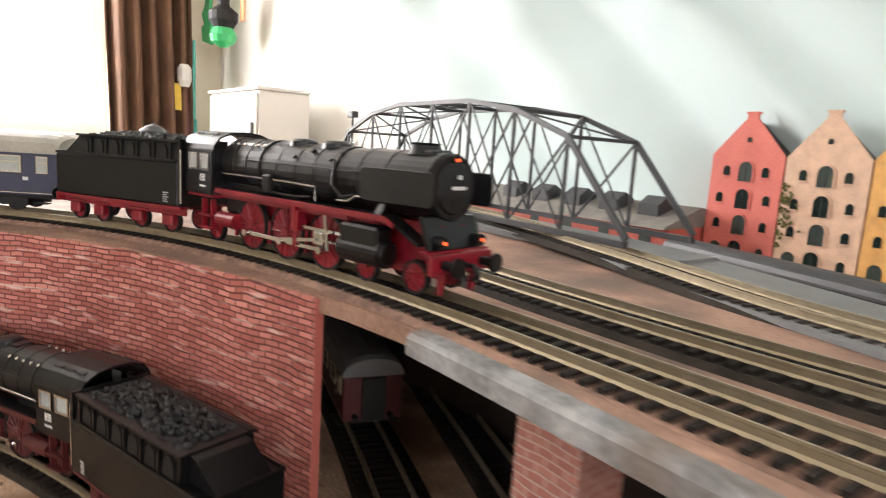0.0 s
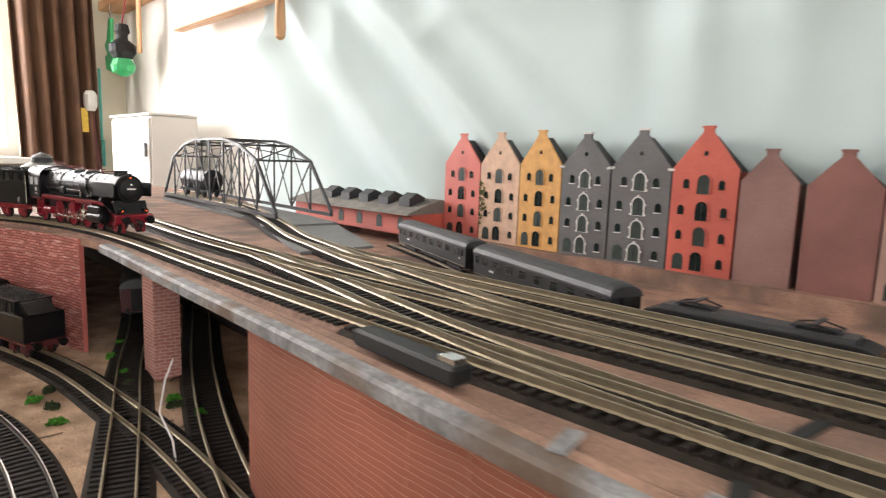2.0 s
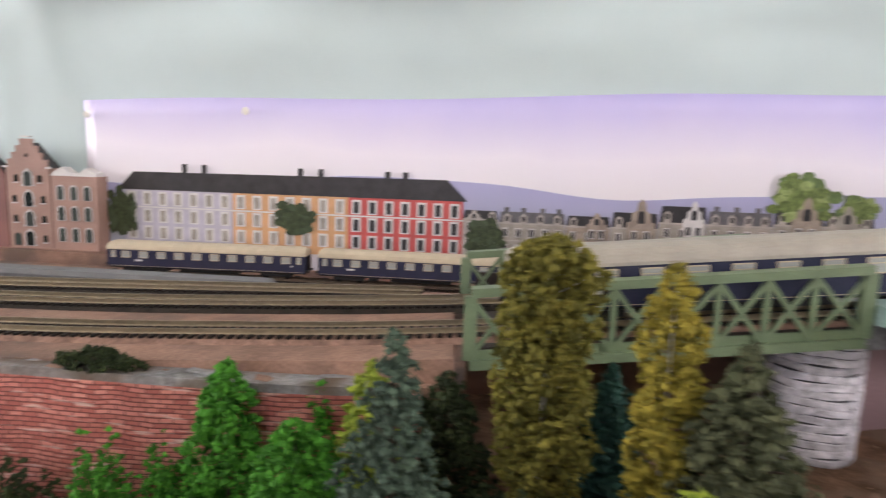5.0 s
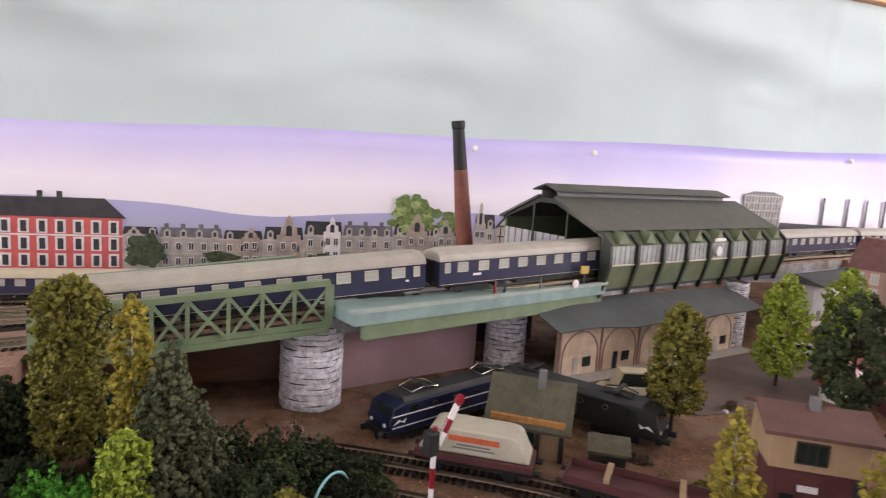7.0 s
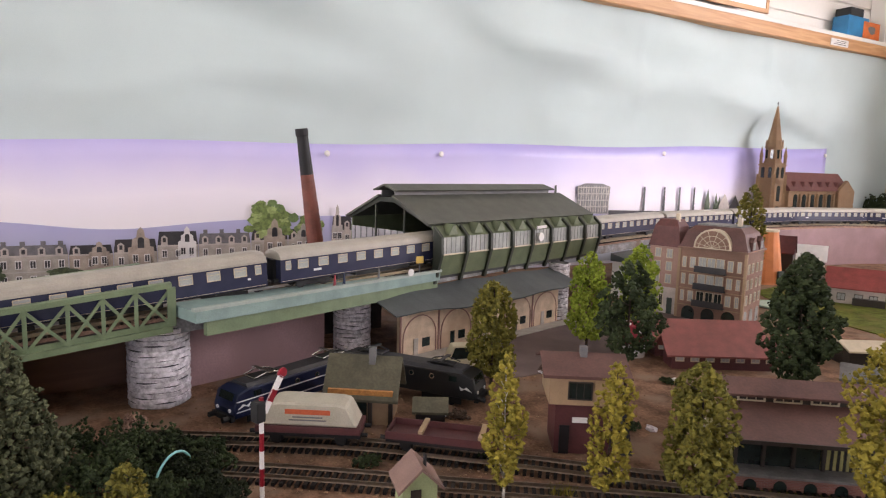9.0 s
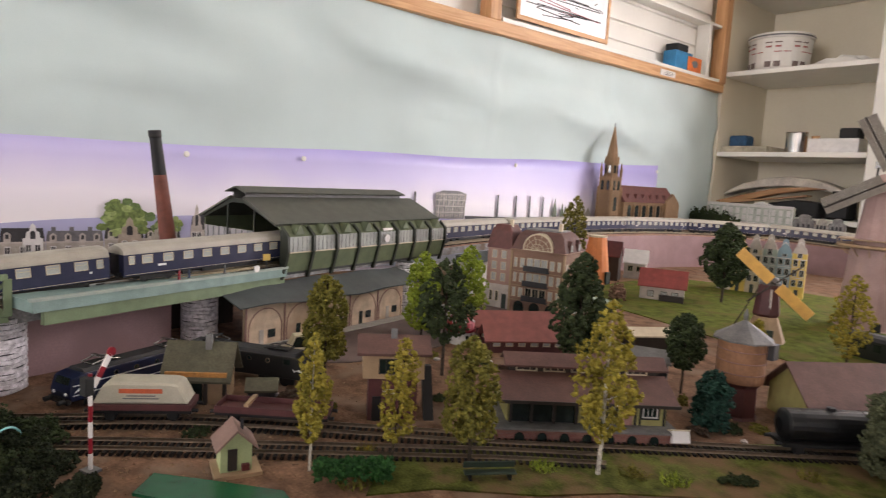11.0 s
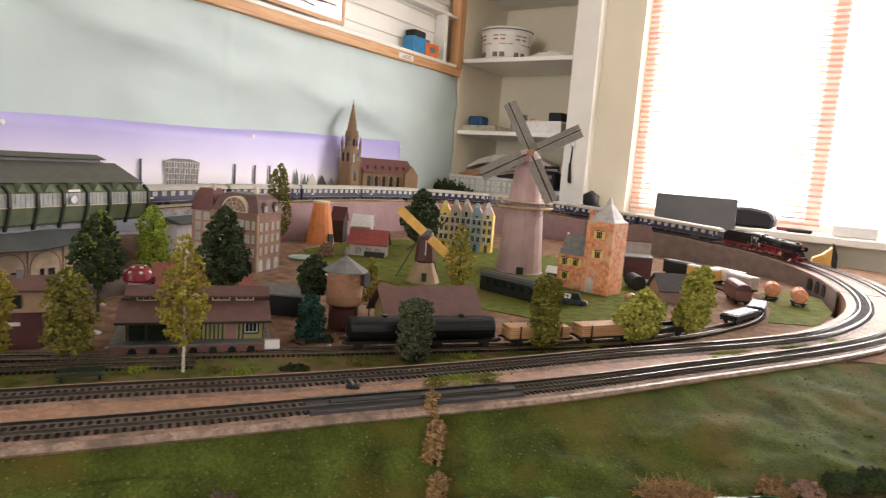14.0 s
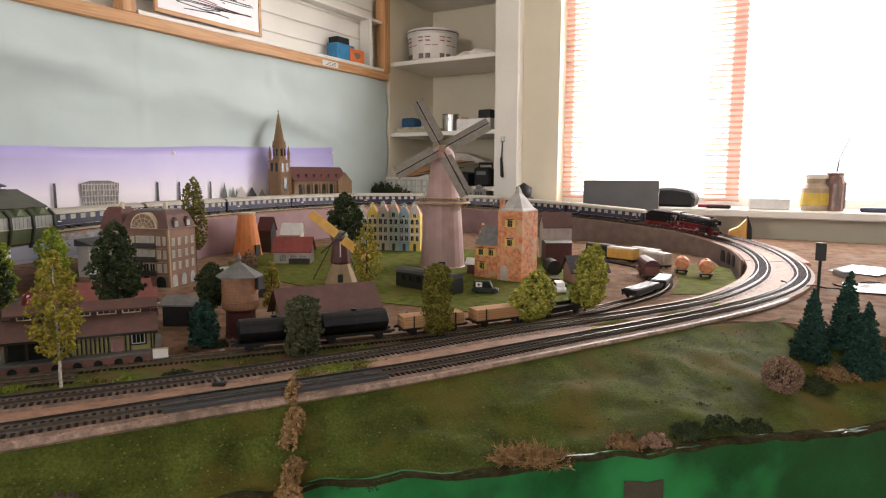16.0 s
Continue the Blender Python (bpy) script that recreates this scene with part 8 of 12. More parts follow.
for i, z in enumerate((0.030, 0.057, 0.084)):
    for x in (0.009, 0.022, L - 0.022, L - 0.009):
        pane_on(t, x, z, 0.0075 if 0.015 < x < L - 0.015 else 0.005, 0.016, glass=M_PANE)
    for q in (-1, 0, 1):
        pane_on(t, L / 2 + q * 0.0135, z - 0.003, 0.011, 0.020, glass=M_PANE if i else M_WINDOW)
    part("string_course", BX((-0.0008, L + 0.0008, -0.0010, -0.0001, z - 0.0075, z - 0.0062)), M_BEIGE, t)
    part("balcony", BX((L / 2 - 0.024, L / 2 + 0.024, -0.007, -0.0008, z - 0.006, z - 0.004), (L / 2 - 0.024, L / 2 + 0.024, -0.007, -0.006, z - 0.004, z + 0.004)), M_DGREY, t)
for x in (0.020, L / 2, L - 0.020):
    part("door", PR(arch(x, 0.0, 0.020, 0.022), -0.0006, -0.0001, "y"), M_WINDOW, t)
for x in (0.0005, L - 0.0005):
    part("corner_pier", BX((x - 0.002, x + 0.002, -0.0014, 0.0025, 0.0, 0.1131)), M_BEIGE, t)
side = empty("side_front", None)
side.parent = t
side.matrix_basis = Matrix.Translation((L, 0, 0)) @ pose(0, 0, 0, 0, 0, 90)
for i, z in enumerate((0.034, 0.058, 0.082)):
    for x in (0.013, 0.033, 0.056, 0.077):
        pane_on(side, x, z, 0.008, 0.014, glass=M_PANE)
for x in (0.015, 0.045, 0.075):
    part("door", PR(arch(x, 0.0, 0.015, 0.024), -0.0006, -0.0001, "y"), M_PANE, side)
for x in (0.025, 0.065):
    part("dormer", PR([(x - 0.008, 0.1165), (x - 0.008, 0.130), (x, 0.137), (x + 0.008, 0.130), (x + 0.008, 0.1165)], -0.002, 0.015, "y"), M_BROOF, side)
    part("dormer_pane", BX((x - 0.005, x + 0.005, -0.0027, -0.0021, 0.1185, 0.130)), M_PANE, side)

# white card shed below the loop deck
p0, p1 = (0.350, -1.958), (0.404, -2.120)
m = local(p0, p1, ZG)
L = span(p0, p1)
t = empty("card_shed", m, "white printed card shed with fan window and blue grey roof", "shed")
part("wall", BX((0, L, 0, 0.028, 0.0, 0.074)), M_PR_WHITE, t)
part("base", BX((-0.0006, L + 0.0006, -0.0008, 0.0286, 0.0, 0.010)), M_BEIGE, t)
part("roof", PR([(-0.016, 0.0750), (-0.016, 0.0768), (0.029, 0.0880), (0.029, 0.0742)], -0.006, L + 0.008, "x"), mat("blue_grey_felt", (0.105, 0.120, 0.122), 0.6, 0.2, 60), t)
part("fan_window", PR(arch(L * 0.62, 0.040, 0.040, 0.022, 10), -0.0009, -0.0001, "y"), M_PR_GREY, t)
part("fan_frame", ring(arch(L * 0.62, 0.040, 0.044, 0.024, 10), arch(L * 0.62, 0.0405, 0.039, 0.0215, 10), -0.0001, -0.0016, "y"), M_BEIGE, t)
part("door", BX((L * 0.58, L * 0.66, -0.0012, -0.0001, 0.0102, 0.036)), M_PR_GREY, t)
for f in (0.50, 0.74, 0.88, 0.30, 0.14):
    pane_on(t, L * f, 0.018, 0.010, 0.016, 0.0, M_PR_GREY, M_PANE)

# narrow red house against the tenement's flank
p0, p1 = (0.300, -1.958), (0.255, -1.9745)
m = local(p0, p1, ZG)
L = span(p0, p1)
t = empty("town_house", m, "narrow dark red brick town house with steep red roof", "model house")
part("wall", BX((0, L, 0, 0.05, 0.045, 0.112)), M_H_BRICK, t)
part("ground_storey", BX((-0.0006, L + 0.0006, -0.0006, 0.0506, 0, 0.0448)), M_PR_LIGHT, t)
part("roof", mansard(-0.002, L + 0.002, -0.002, 0.052, 0.1122, 0.156, 0.012), M_LROOF, t)
part("chimney", BX((L - 0.014, L - 0.008, 0.014, 0.020, 0.150, 0.166), bevel=0.0005), M_CREAM, t)
for z in (0.052, 0.073, 0.094):
    for x in (L * 0.3, L * 0.7):
        pane_on(t, x, z, 0.009, 0.014, glass=M_PANE)
for x in (L * 0.25, L * 0.5):
    pane_on(t, x, 0.014, 0.006, 0.018, -0.0006)
part("door", BX((L * 0.72, L * 0.90, -0.0016, -0.0007, 0, 0.028)), M_DOORGREEN, t)

# goods depot with clerestory and brick loading platform
p0, p1 = (-0.158, -1.568), (-0.246, -1.692)
m = local(p0, p1, ZG)
L = span(p0, p1)
t = empty("goods_depot", m, "long goods depot with brown roofs, clerestory and striped yellow green walls", "depot")
plat = part("platform", BX((-0.012, L + 0.006, -0.014, 0.07, 0, 0.0115)), M_STBASE, t)
for k in range(7):
    x = 0.010 + k * (L - 0.02) / 6.3
    part("platform_arch", PR(arch(x, 0.001, 0.009, 0.0085), -0.0148, -0.0141, "y"), M_WINDOW, plat)
part("platform_top", BX((-0.014, L + 0.008, -0.016, 0.072, 0.0116, 0.0134)), M_GREYROOF, t)
part("wall", BX((0, L, 0.002, 0.065, 0.0135, 0.040)), M_YGREEN, t)
for k in range(int(L / 0.0046)):
    x = 0.002 + k * 0.0046
    if L * 0.44 < x < L * 0.99 and not L * 0.70 < x < L * 0.79 and not L * 0.83 < x < L * 0.96:
        part("batten", BX((x, x + 0.0017, 0.0008, 0.0019, 0.0136, 0.0395)), M_DBLACK, t)
part("gateway", BX((L * 0.03, L * 0.42, 0.0010, 0.0019, 0.0138, 0.036)), M_WINDOW, t)
for f in (0.02, 0.15, 0.29, 0.43):
    part("post", BX((L * f - 0.0013, L * f + 0.0013, -0.0015, 0.0008, 0.0136, 0.040)), M_TIMBER, t)
part("door", BX((L * 0.705, L * 0.785, 0.0006, 0.0019, 0.0136, 0.031)), M_H_BROWN, t)
pane_on(t, L * 0.895, 0.022, 0.013, 0.011, 0.0015, M_TRIM, M_WINDOW, 2)
part("window_surround", ring([(L * 0.895 - 0.0092, 0.0195), (L * 0.895 - 0.0092, 0.0355), (L * 0.895 + 0.0092, 0.0355), (L * 0.895 + 0.0092, 0.0195)], [(L * 0.895 - 0.0075, 0.0210), (L * 0.895 - 0.0075, 0.0340), (L * 0.895 + 0.0075, 0.0340), (L * 0.895 + 0.0075, 0.0210)], 0.0004, 0.0019, "y"), M_DBLACK, t)
side = empty("side_front", None)
side.parent = t
side.matrix_basis = Matrix.Translation((L, 0, 0)) @ pose(0, 0, 0, 0, 0, 90)
for k in range(9):
    part("batten", BX((0.004 + k * 0.0068, 0.0057 + k * 0.0068, -0.0012, -0.0001, 0.0136, 0.0395)), M_DBLACK, side)
part("roof_slope", PR([(-0.014, 0.0385), (0.026, 0.0545), (0.026, 0.0525), (-0.014, 0.0365)], -0.008, L + 0.006, "x"), M_BROOF, t)
part("fascia", BX((-0.0082, L + 0.0062, -0.0152, -0.0142, 0.0362, 0.0392)), M_TIMBER, t)
part("roof_slope", PR([(0.081, 0.0385), (0.042, 0.0545), (0.042, 0.0525), (0.081, 0.0365)], -0.008, L + 0.006, "x"), M_BROOF, t)
part("clerestory", BX((0.004, L - 0.002, 0.0265, 0.0415, 0.0526, 0.0610)), M_TIMBER, t)
for k in range(5):
    x = 0.010 + k * (L - 0.016) / 5
    f = part("clerestory_window", ring([(x, 0.0545), (x, 0.0600), (x + 0.021, 0.0600), (x + 0.021, 0.0545)], [(x + 0.0014, 0.0556), (x + 0.0014, 0.0590), (x + 0.0196, 0.0590), (x + 0.0196, 0.0556)], 0.0254, 0.0264, "y"), M_CREAM, t)
    for q in (0.34, 0.67):
        part("glazing_bar", BX((x + 0.021 * q - 0.0003, x + 0.021 * q + 0.0003, 0.0256, 0.0263, 0.0556, 0.0590)), M_CREAM, f)
part("clerestory_roof", PR([(0.019, 0.0600), (0.034, 0.0690), (0.049, 0.0600), (0.049, 0.0618), (0.034, 0.0712), (0.019, 0.0618)], -0.002, L + 0.006, "x"), M_BROOF, t)
# open wagon shed behind it
t, L = gabled("open_shed", (-0.109, -1.801), (-0.161, -1.830), 0.045, 0.033, 0.043, M_DBLACK, M_GREYROOF, "low dark open shed with grey roof", "shed")
# red roofed platform shelters
M_SHELTER = mat("dull_red_roof", (0.26, 0.075, 0.06), 0.6, 0.2, 80)
for a, b, e in (((0.055, -1.745), (-0.005, -1.855), 0.026), ((0.100, -1.765), (0.040, -1.875), 0.034)):
    t, L = gabled("platform_shelter", a, b, 0.03, e, e + 0.012, M_MAROON, M_SHELTER, "long low platform shelter with red roof", "shelter", 0.010)
    for k in range(7):
        pane_on(t, L * (k + 0.5) / 7, 0.010, 0.009, 0.011, 0.0, M_CREAM, M_PANE)
# signal cabin
p0, p1 = (-0.064, -1.468), (-0.094, -1.518)
m = local(p0, p1, ZG)
L = span(p0, p1)
t = empty("signal_cabin", m, "two storey signal cabin with maroon base and beige top", "signal cabin")
part("base", BX((0.006, L - 0.006, 0.004, 0.046, 0, 0.042)), M_MAROON, t)
part("upper_storey", BX((0, L, 0, 0.050, 0.0422, 0.0665), bevel=0.0005), M_BEIGE, t)
pane_on(t, L * 0.42, 0.048, 0.018, 0.0135, 0.0, M_TIMBER, M_WINDOW, 2)
part("door", BX((0.010, 0.018, 0.0028, 0.0038, 0, 0.024)), M_DBLACK, t)
part("name_board", BX((0.020, 0.032, 0.0022, 0.0038, 0.027, 0.031)), M_PR_WHITE, t)
part("roof_slope", PR([(-0.006, 0.0660), (0.025, 0.0770), (0.025, 0.0795), (-0.006, 0.0685)], -0.006, L + 0.006, "x"), M_BROOF, t)
part("roof_slope", PR([(0.056, 0.0660), (0.025, 0.0770), (0.025, 0.0795), (0.056, 0.0685)], -0.006, L + 0.006, "x"), M_BROOF, t)
part("chimney", BX((L * 0.5 - 0.003, L * 0.5 + 0.003, 0.018, 0.024, 0.074, 0.086), bevel=0.0004), M_GREY, t)
st = part("stair", PR([(0.004, 0.0), (0.012, 0.0), (0.052, 0.042), (0.044, 0.042)], L + 0.002, L + 0.012, "x"), M_DBLACK, t)
# cottage with olive roof
t, L = gabled("cottage", (0.0698, -1.3304), (0.0402, -1.3756), 0.038, 0.033, 0.058, M_BEIGE, M_OLIVEROOF, "small timber cottage with olive grey roof and orange trim", "cottage", 0.007, ZG, 0.034)
part("orange_band", BX((-0.002, L + 0.002, -0.0045, -0.001, 0.026, 0.0325)), mat("orange_lattice", (0.48, 0.22, 0.06), 0.6, 0.3, 200), t)
for x in (0.0, L * 0.33, L * 0.66, L):
    part("timber_post", BX((x - 0.0018, x + 0.0018, -0.0035, -0.0002, 0, 0.026)), M_TIMBER, t)
part("doorway", BX((0.006, L * 0.6, -0.0009, -0.0002, 0.001, 0.024)), M_WINDOW, t)
gabled("lean_to_shed", (0.024, -1.392), (0.012, -1.415), 0.022, 0.018, 0.026, M_DGREY, M_OLIVEROOF, "small dark lean-to with olive roof", "shed", 0.003)
# garden kiosk
t, L = gabled("garden_kiosk", (-0.1075, -1.3445), (-0.0855, -1.3490), 0.023, 0.022, 0.034, M_KGREEN, mat("pink_brown_roof", (0.30, 0.19, 0.155), 0.6, 0.15, 60), "tiny pale green kiosk with pinkish roof", "kiosk", 0.0040, ZG + 0.003)
part("stove_pipe", CY((0.011, 0.006, 0.026), (0.011, 0.006, 0.0365), 0.0013, None, 8), M_DGREY, t)
pane_on(t, L * 0.5, 0.009, 0.008, 0.008, 0, M_TRIM, M_DRED)
part("plinth", BX((-0.007, L + 0.004, -0.007, 0.028, -0.003, 0.0)), M_BEIGE, t)
side = empty("gable_front", None)
side.parent = t
side.matrix_basis = Matrix.Translation((0, 0.023, 0)) @ pose(0, 0, 0, 0, 0, -90)
part("door", BX((0.005, 0.012, -0.0009, -0.0002, 0.001, 0.018)), M_TIMBER, side)
part("flower_box", BX((0.015, 0.021, -0.004, -0.0003, 0.001, 0.006), bevel=0.0005), M_DRED, side)
# water tower
t = empty("water_tower", pose(-0.247, -1.826, ZG), "round tan water tower on a dark red octagonal base", "water tower")
part("base", lathe(bmesh.new(), [(0.0225, 0), (0.0205, 0.003), (0.0195, 0.034), (0.0235, 0.039)], 8), M_MAROON, t)
part("tank", lathe(bmesh.new(), [(0.024, 0.0392), (0.0245, 0.042), (0.0240, 0.082), (0.0245, 0.084)], 28), mat("tan_tank", (0.33, 0.165, 0.085), 0.6, 0.2, 60, 0.3, 300), t)
for z in (0.049, 0.061, 0.073):
    part("hoop", lathe(bmesh.new(), [(0.0246, z), (0.0249, z + 0.0003), (0.0249, z + 0.0009), (0.0246, z + 0.0012)], 28), M_H_BROWN, t)
part("roof", lathe(bmesh.new(), [(0.0315, 0.0835), (0.031, 0.0852), (0.0015, 0.104), (0.0018, 0.1045), (0.0030, 0.109), (0.0006, 0.1165)], 8), M_GREYROOF, t)
part("side_hut", BX((-0.030, -0.018, -0.018, -0.006, 0.066, 0.083), bevel=0.0006), M_DGREY, t)
# long shed with brown roof
t, L = gabled("long_shed", (-0.315, -1.846), (-0.383, -1.957), 0.070, 0.032, 0.064, M_YGREEN, M_BROOF, "long low shed with brown ridged roof", "shed", 0.010)
for k in range(8):
    part("timber_post", BX((L * k / 8, L * k / 8 + 0.0022, -0.0009, -0.0002, 0, 0.031)), M_DBLACK, t)
for f in (0.15, 0.82):
    pane_on(t, L * f, 0.008, 0.010, 0.010, 0, M_TRIM)
# small red mill
t = empty("post_mill", pose(-0.10, -2.215, ZG, 0, 0, 128), "small dark red mill with yellow sails on a tan base", "windmill")
part("base", lathe(bmesh.new(), [(0.035, 0), (0.033, 0.003), (0.019, 0.040), (0.017, 0.042)], 8), M_BEIGE, t)
part("door", BX((0.030, 0.0335, -0.005, 0.005, 0.008, 0.024)), M_DOORGREEN, t)
part("body", lathe(bmesh.new(), [(0.019, 0.0422), (0.021, 0.046), (0.016, 0.092), (0.015, 0.094)], 8), M_MAROON, t)
part("stripe", BX((0.0165, 0.0195, -0.0012, 0.0012, 0.05, 0.088)), M_TRIM, t)
part("cap", lathe(bmesh.new(), [(0.016, 0.0942), (0.0165, 0.098), (0.012, 0.106), (0.002, 0.110)], 10), M_GREYROOF, t)
part("shaft", CY((0.010, 0, 0.099), (0.030, 0, 0.099), 0.0018, None, 8), M_TIMBER, t)
M_SAILY = mat("yellow_wood_sail", (0.66, 0.38, 0.09), 0.5, 0.15, 60)
for k, a in enumerate((134, -46)):
    s = part("sail", BX((0.0285, 0.0305, -0.0088, 0.0088, 0.008, 0.074), bevel=0.0004), M_SAILY, t)
    s.matrix_basis = Matrix.Translation((0, 0, 0.099)) @ pose(0, 0, 0, a - 90 + 6, 0, 0)
for a in (40, 220):
    s = part("sail", tube(bmesh.new(), [(0.0285, 0, 0.004), (0.0285, 0, 0.05)], 0.0012, 6), M_TIMBER, t)
    s.matrix_basis = Matrix.Translation((0, 0, 0.099)) @ pose(0, 0, 0, a - 90, 0, 0)
part("tail_pole", tube(bmesh.new(), [(-0.012, 0.006, 0.09), (-0.05, 0.03, 0.012)], 0.0012, 6), M_TIMBER, t)
part("tail_pole", tube(bmesh.new(), [(0.0, -0.014, 0.09), (0.012, -0.055, 0.012)], 0.0010, 6), M_TIMBER, t)
# large smock mill
t = empty("windmill", pose(-0.150, -2.535, ZG, 0, 0, 119.5), "tall mauve pink card windmill with grey lattice sails", "windmill")
part("lower_tower", lathe(bmesh.new(), [(0.058, 0), (0.054, 0.004), (0.044, 0.150)], 20), M_MILLPINK, t)
part("gallery", lathe(bmesh.new(), [(0.046, 0.1502), (0.066, 0.153), (0.067, 0.156), (0.066, 0.158), (0.042, 0.158)], 24), mat("tan_gallery", (0.42, 0.28, 0.17), 0.6, 0.2, 60), t)
part("upper_tower", lathe(bmesh.new(), [(0.040, 0.1582), (0.036, 0.19), (0.029, 0.248), (0.026, 0.256)], 20), M_MILLPINK, t)
part("cap", lathe(bmesh.new(), [(0.027, 0.2562), (0.029, 0.262), (0.024, 0.278), (0.012, 0.289), (0.002, 0.292)], 16), M_MILLPINK, t)
part("door", BX((0.050, 0.0575, -0.008, 0.008, 0.0, 0.018)), M_DBLACK, t)
part("window", BX((0.040, 0.0462, -0.004, 0.004, 0.085, 0.098)), M_WINDOW, t)
part("gallery_rail", lathe(bmesh.new(), [(0.0650, 0.166), (0.0662, 0.1664), (0.0662, 0.1674), (0.0650, 0.1678)], 24), M_BEIGE, t)
for k in range(14):
    a = 2 * math.pi * k / 14
    part("strut", CY((0.046 * math.cos(a), 0.046 * math.sin(a), 0.136), (0.064 * math.cos(a), 0.064 * math.sin(a), 0.1528), 0.0008, None, 5), M_BEIGE, t)
    part("rail_post", CY((0.0656 * math.cos(a), 0.0656 * math.sin(a), 0.158), (0.0656 * math.cos(a), 0.0656 * math.sin(a), 0.167), 0.0006, None, 5), M_BEIGE, t)
part("shaft", CY((0.015, 0, 0.281), (0.058, 0, 0.281), 0.0042, None, 10), M_BEIGE, t)
part("hub", CY((0.050, 0, 0.281), (0.060, 0, 0.281), 0.0085, None, 12), mat("brown_hub", (0.30, 0.17, 0.09), 0.5, 0.2), t)
part("tail_beam", tube(bmesh.new(), [(-0.02, 0.0, 0.275), (-0.05, -0.012, 0.284)], 0.002, 6), M_BEIGE, t)
M_LATTICE = mat("grey_sail_lattice", (0.30, 0.265, 0.225), 0.6, 0.2, 90)
M_SAILGREY = mat("weathered_sail_board", (0.36, 0.335, 0.30), 0.6, 0.3, 70, 0.2, 300)
for a in (29, 119, 209, 299):
    s = empty("sail", Matrix.Translation((0.0565, 0, 0.281)) @ pose(0, 0, 0, a, 0, 0))
    s.parent = t
    part("stock", BX((-0.0015, 0.0015, -0.0017, 0.0017, 0, 0.122)), M_TIMBER, s)
    bm = bmesh.new()
    for k in range(28):
        z = 0.020 + k * 0.0036
        box(bm, -0.0005, 0.0005, -0.0125, 0.0165, z, z + 0.0020)
    for y in (-0.0125, -0.008, -0.0040, 0.0045, 0.0085, 0.0125, 0.0165):
        box(bm, -0.0007, 0.0007, y - 0.0007, y + 0.0007, 0.020, 0.121)
    part("lattice", bm, M_LATTICE, s)
    part("sail_board", BX((-0.0016, -0.0010, -0.0118, -0.0026, 0.020, 0.121), bevel=0.0002), M_LATTICE, s)
    part("sail_board", BX((-0.0016, -0.0010, 0.0030, 0.0160, 0.020, 0.121), bevel=0.0002), M_SAILGREY, s)
# row of yellow and blue gabled houses
p0, p1 = (0.225, -2.675), (0.045, -2.735)
L = span(p0, p1)
cols = (M_PR_GREY, mat("lemon_wall", (0.62, 0.46, 0.09), 0.6, 0.12, 60), mat("pale_blue_wall", (0.24, 0.36, 0.42), 0.6, 0.12, 60), mat("lemon_wall_two", (0.66, 0.48, 0.10), 0.6, 0.12, 60))
M_MINT = mat("mint_wall", (0.36, 0.44, 0.38), 0.6, 0.12, 60)
cols = (M_PR_LIGHT, cols[1], M_CREAM, M_MINT, cols[2], cols[3])
for k in range(6):
    m = local(p0, p1, ZG) @ Matrix.Translation((L * k / 6 + 0.0005, 0, 0))
    w = L / 6 - 0.001
    h = (0.096, 0.104, 0.108, 0.112, 0.104, 0.108)[k]
    t = empty("canal_house", m, ("pale stone", "lemon yellow", "cream", "mint green", "pale blue", "lemon yellow")[k] + " narrow canal house with round gable", "model house", "canal houses")
    part("wall", BX((0, w, 0.002, 0.03, 0, h)), cols[k], t)
    g = [(0, h), (w * 0.10, h + 0.012), (w * 0.22, h + 0.016)] + [(w / 2 - w * 0.24 * math.cos(a), h + 0.022 + 0.015 * math.sin(a)) for a in np.linspace(0, math.pi, 8)] + [(w * 0.78, h + 0.016), (w * 0.90, h + 0.012), (w, h)]
    part("gable", PR(g, 0.0, 0.004, "y"), cols[k] if k in (1, 4) else M_PR_LIGHT, t)
    for z in (0.049, 0.073, 0.0935):
        part("cornice", BX((0.0005, w - 0.0005, 0.0004, 0.0019, z, z + 0.0016)), M_TRIM, t)
    part("gable_trim", PR([(w * 0.18, h + 0.018), (w * 0.5, h + 0.030), (w * 0.82, h + 0.018), (w * 0.5, h + 0.026)], -0.0012, -0.0001, "y"), M_TRIM, t)
    part("roof", PR([(0.001, h), (w / 2, h + 0.026), (w - 0.001, h)], 0.0042, 0.03, "y"), mat("orange_tile_roof", (0.50, 0.23, 0.11), 0.6, 0.2, 120) if k == 0 else bpy.data.materials["orange_tile_roof"], t)
    for z in (0.030, 0.054, 0.078, 0.098):
        for x in (w * 0.26, w * 0.74) if z < 0.095 else (w * 0.5,):
            pane_on(t, x, z, w * 0.30, 0.015, 0.0018, M_TRIM)
    part("door", BX((w * 0.36, w * 0.64, 0.0006, 0.0018, 0, 0.022)), M_DOORGREEN, t)
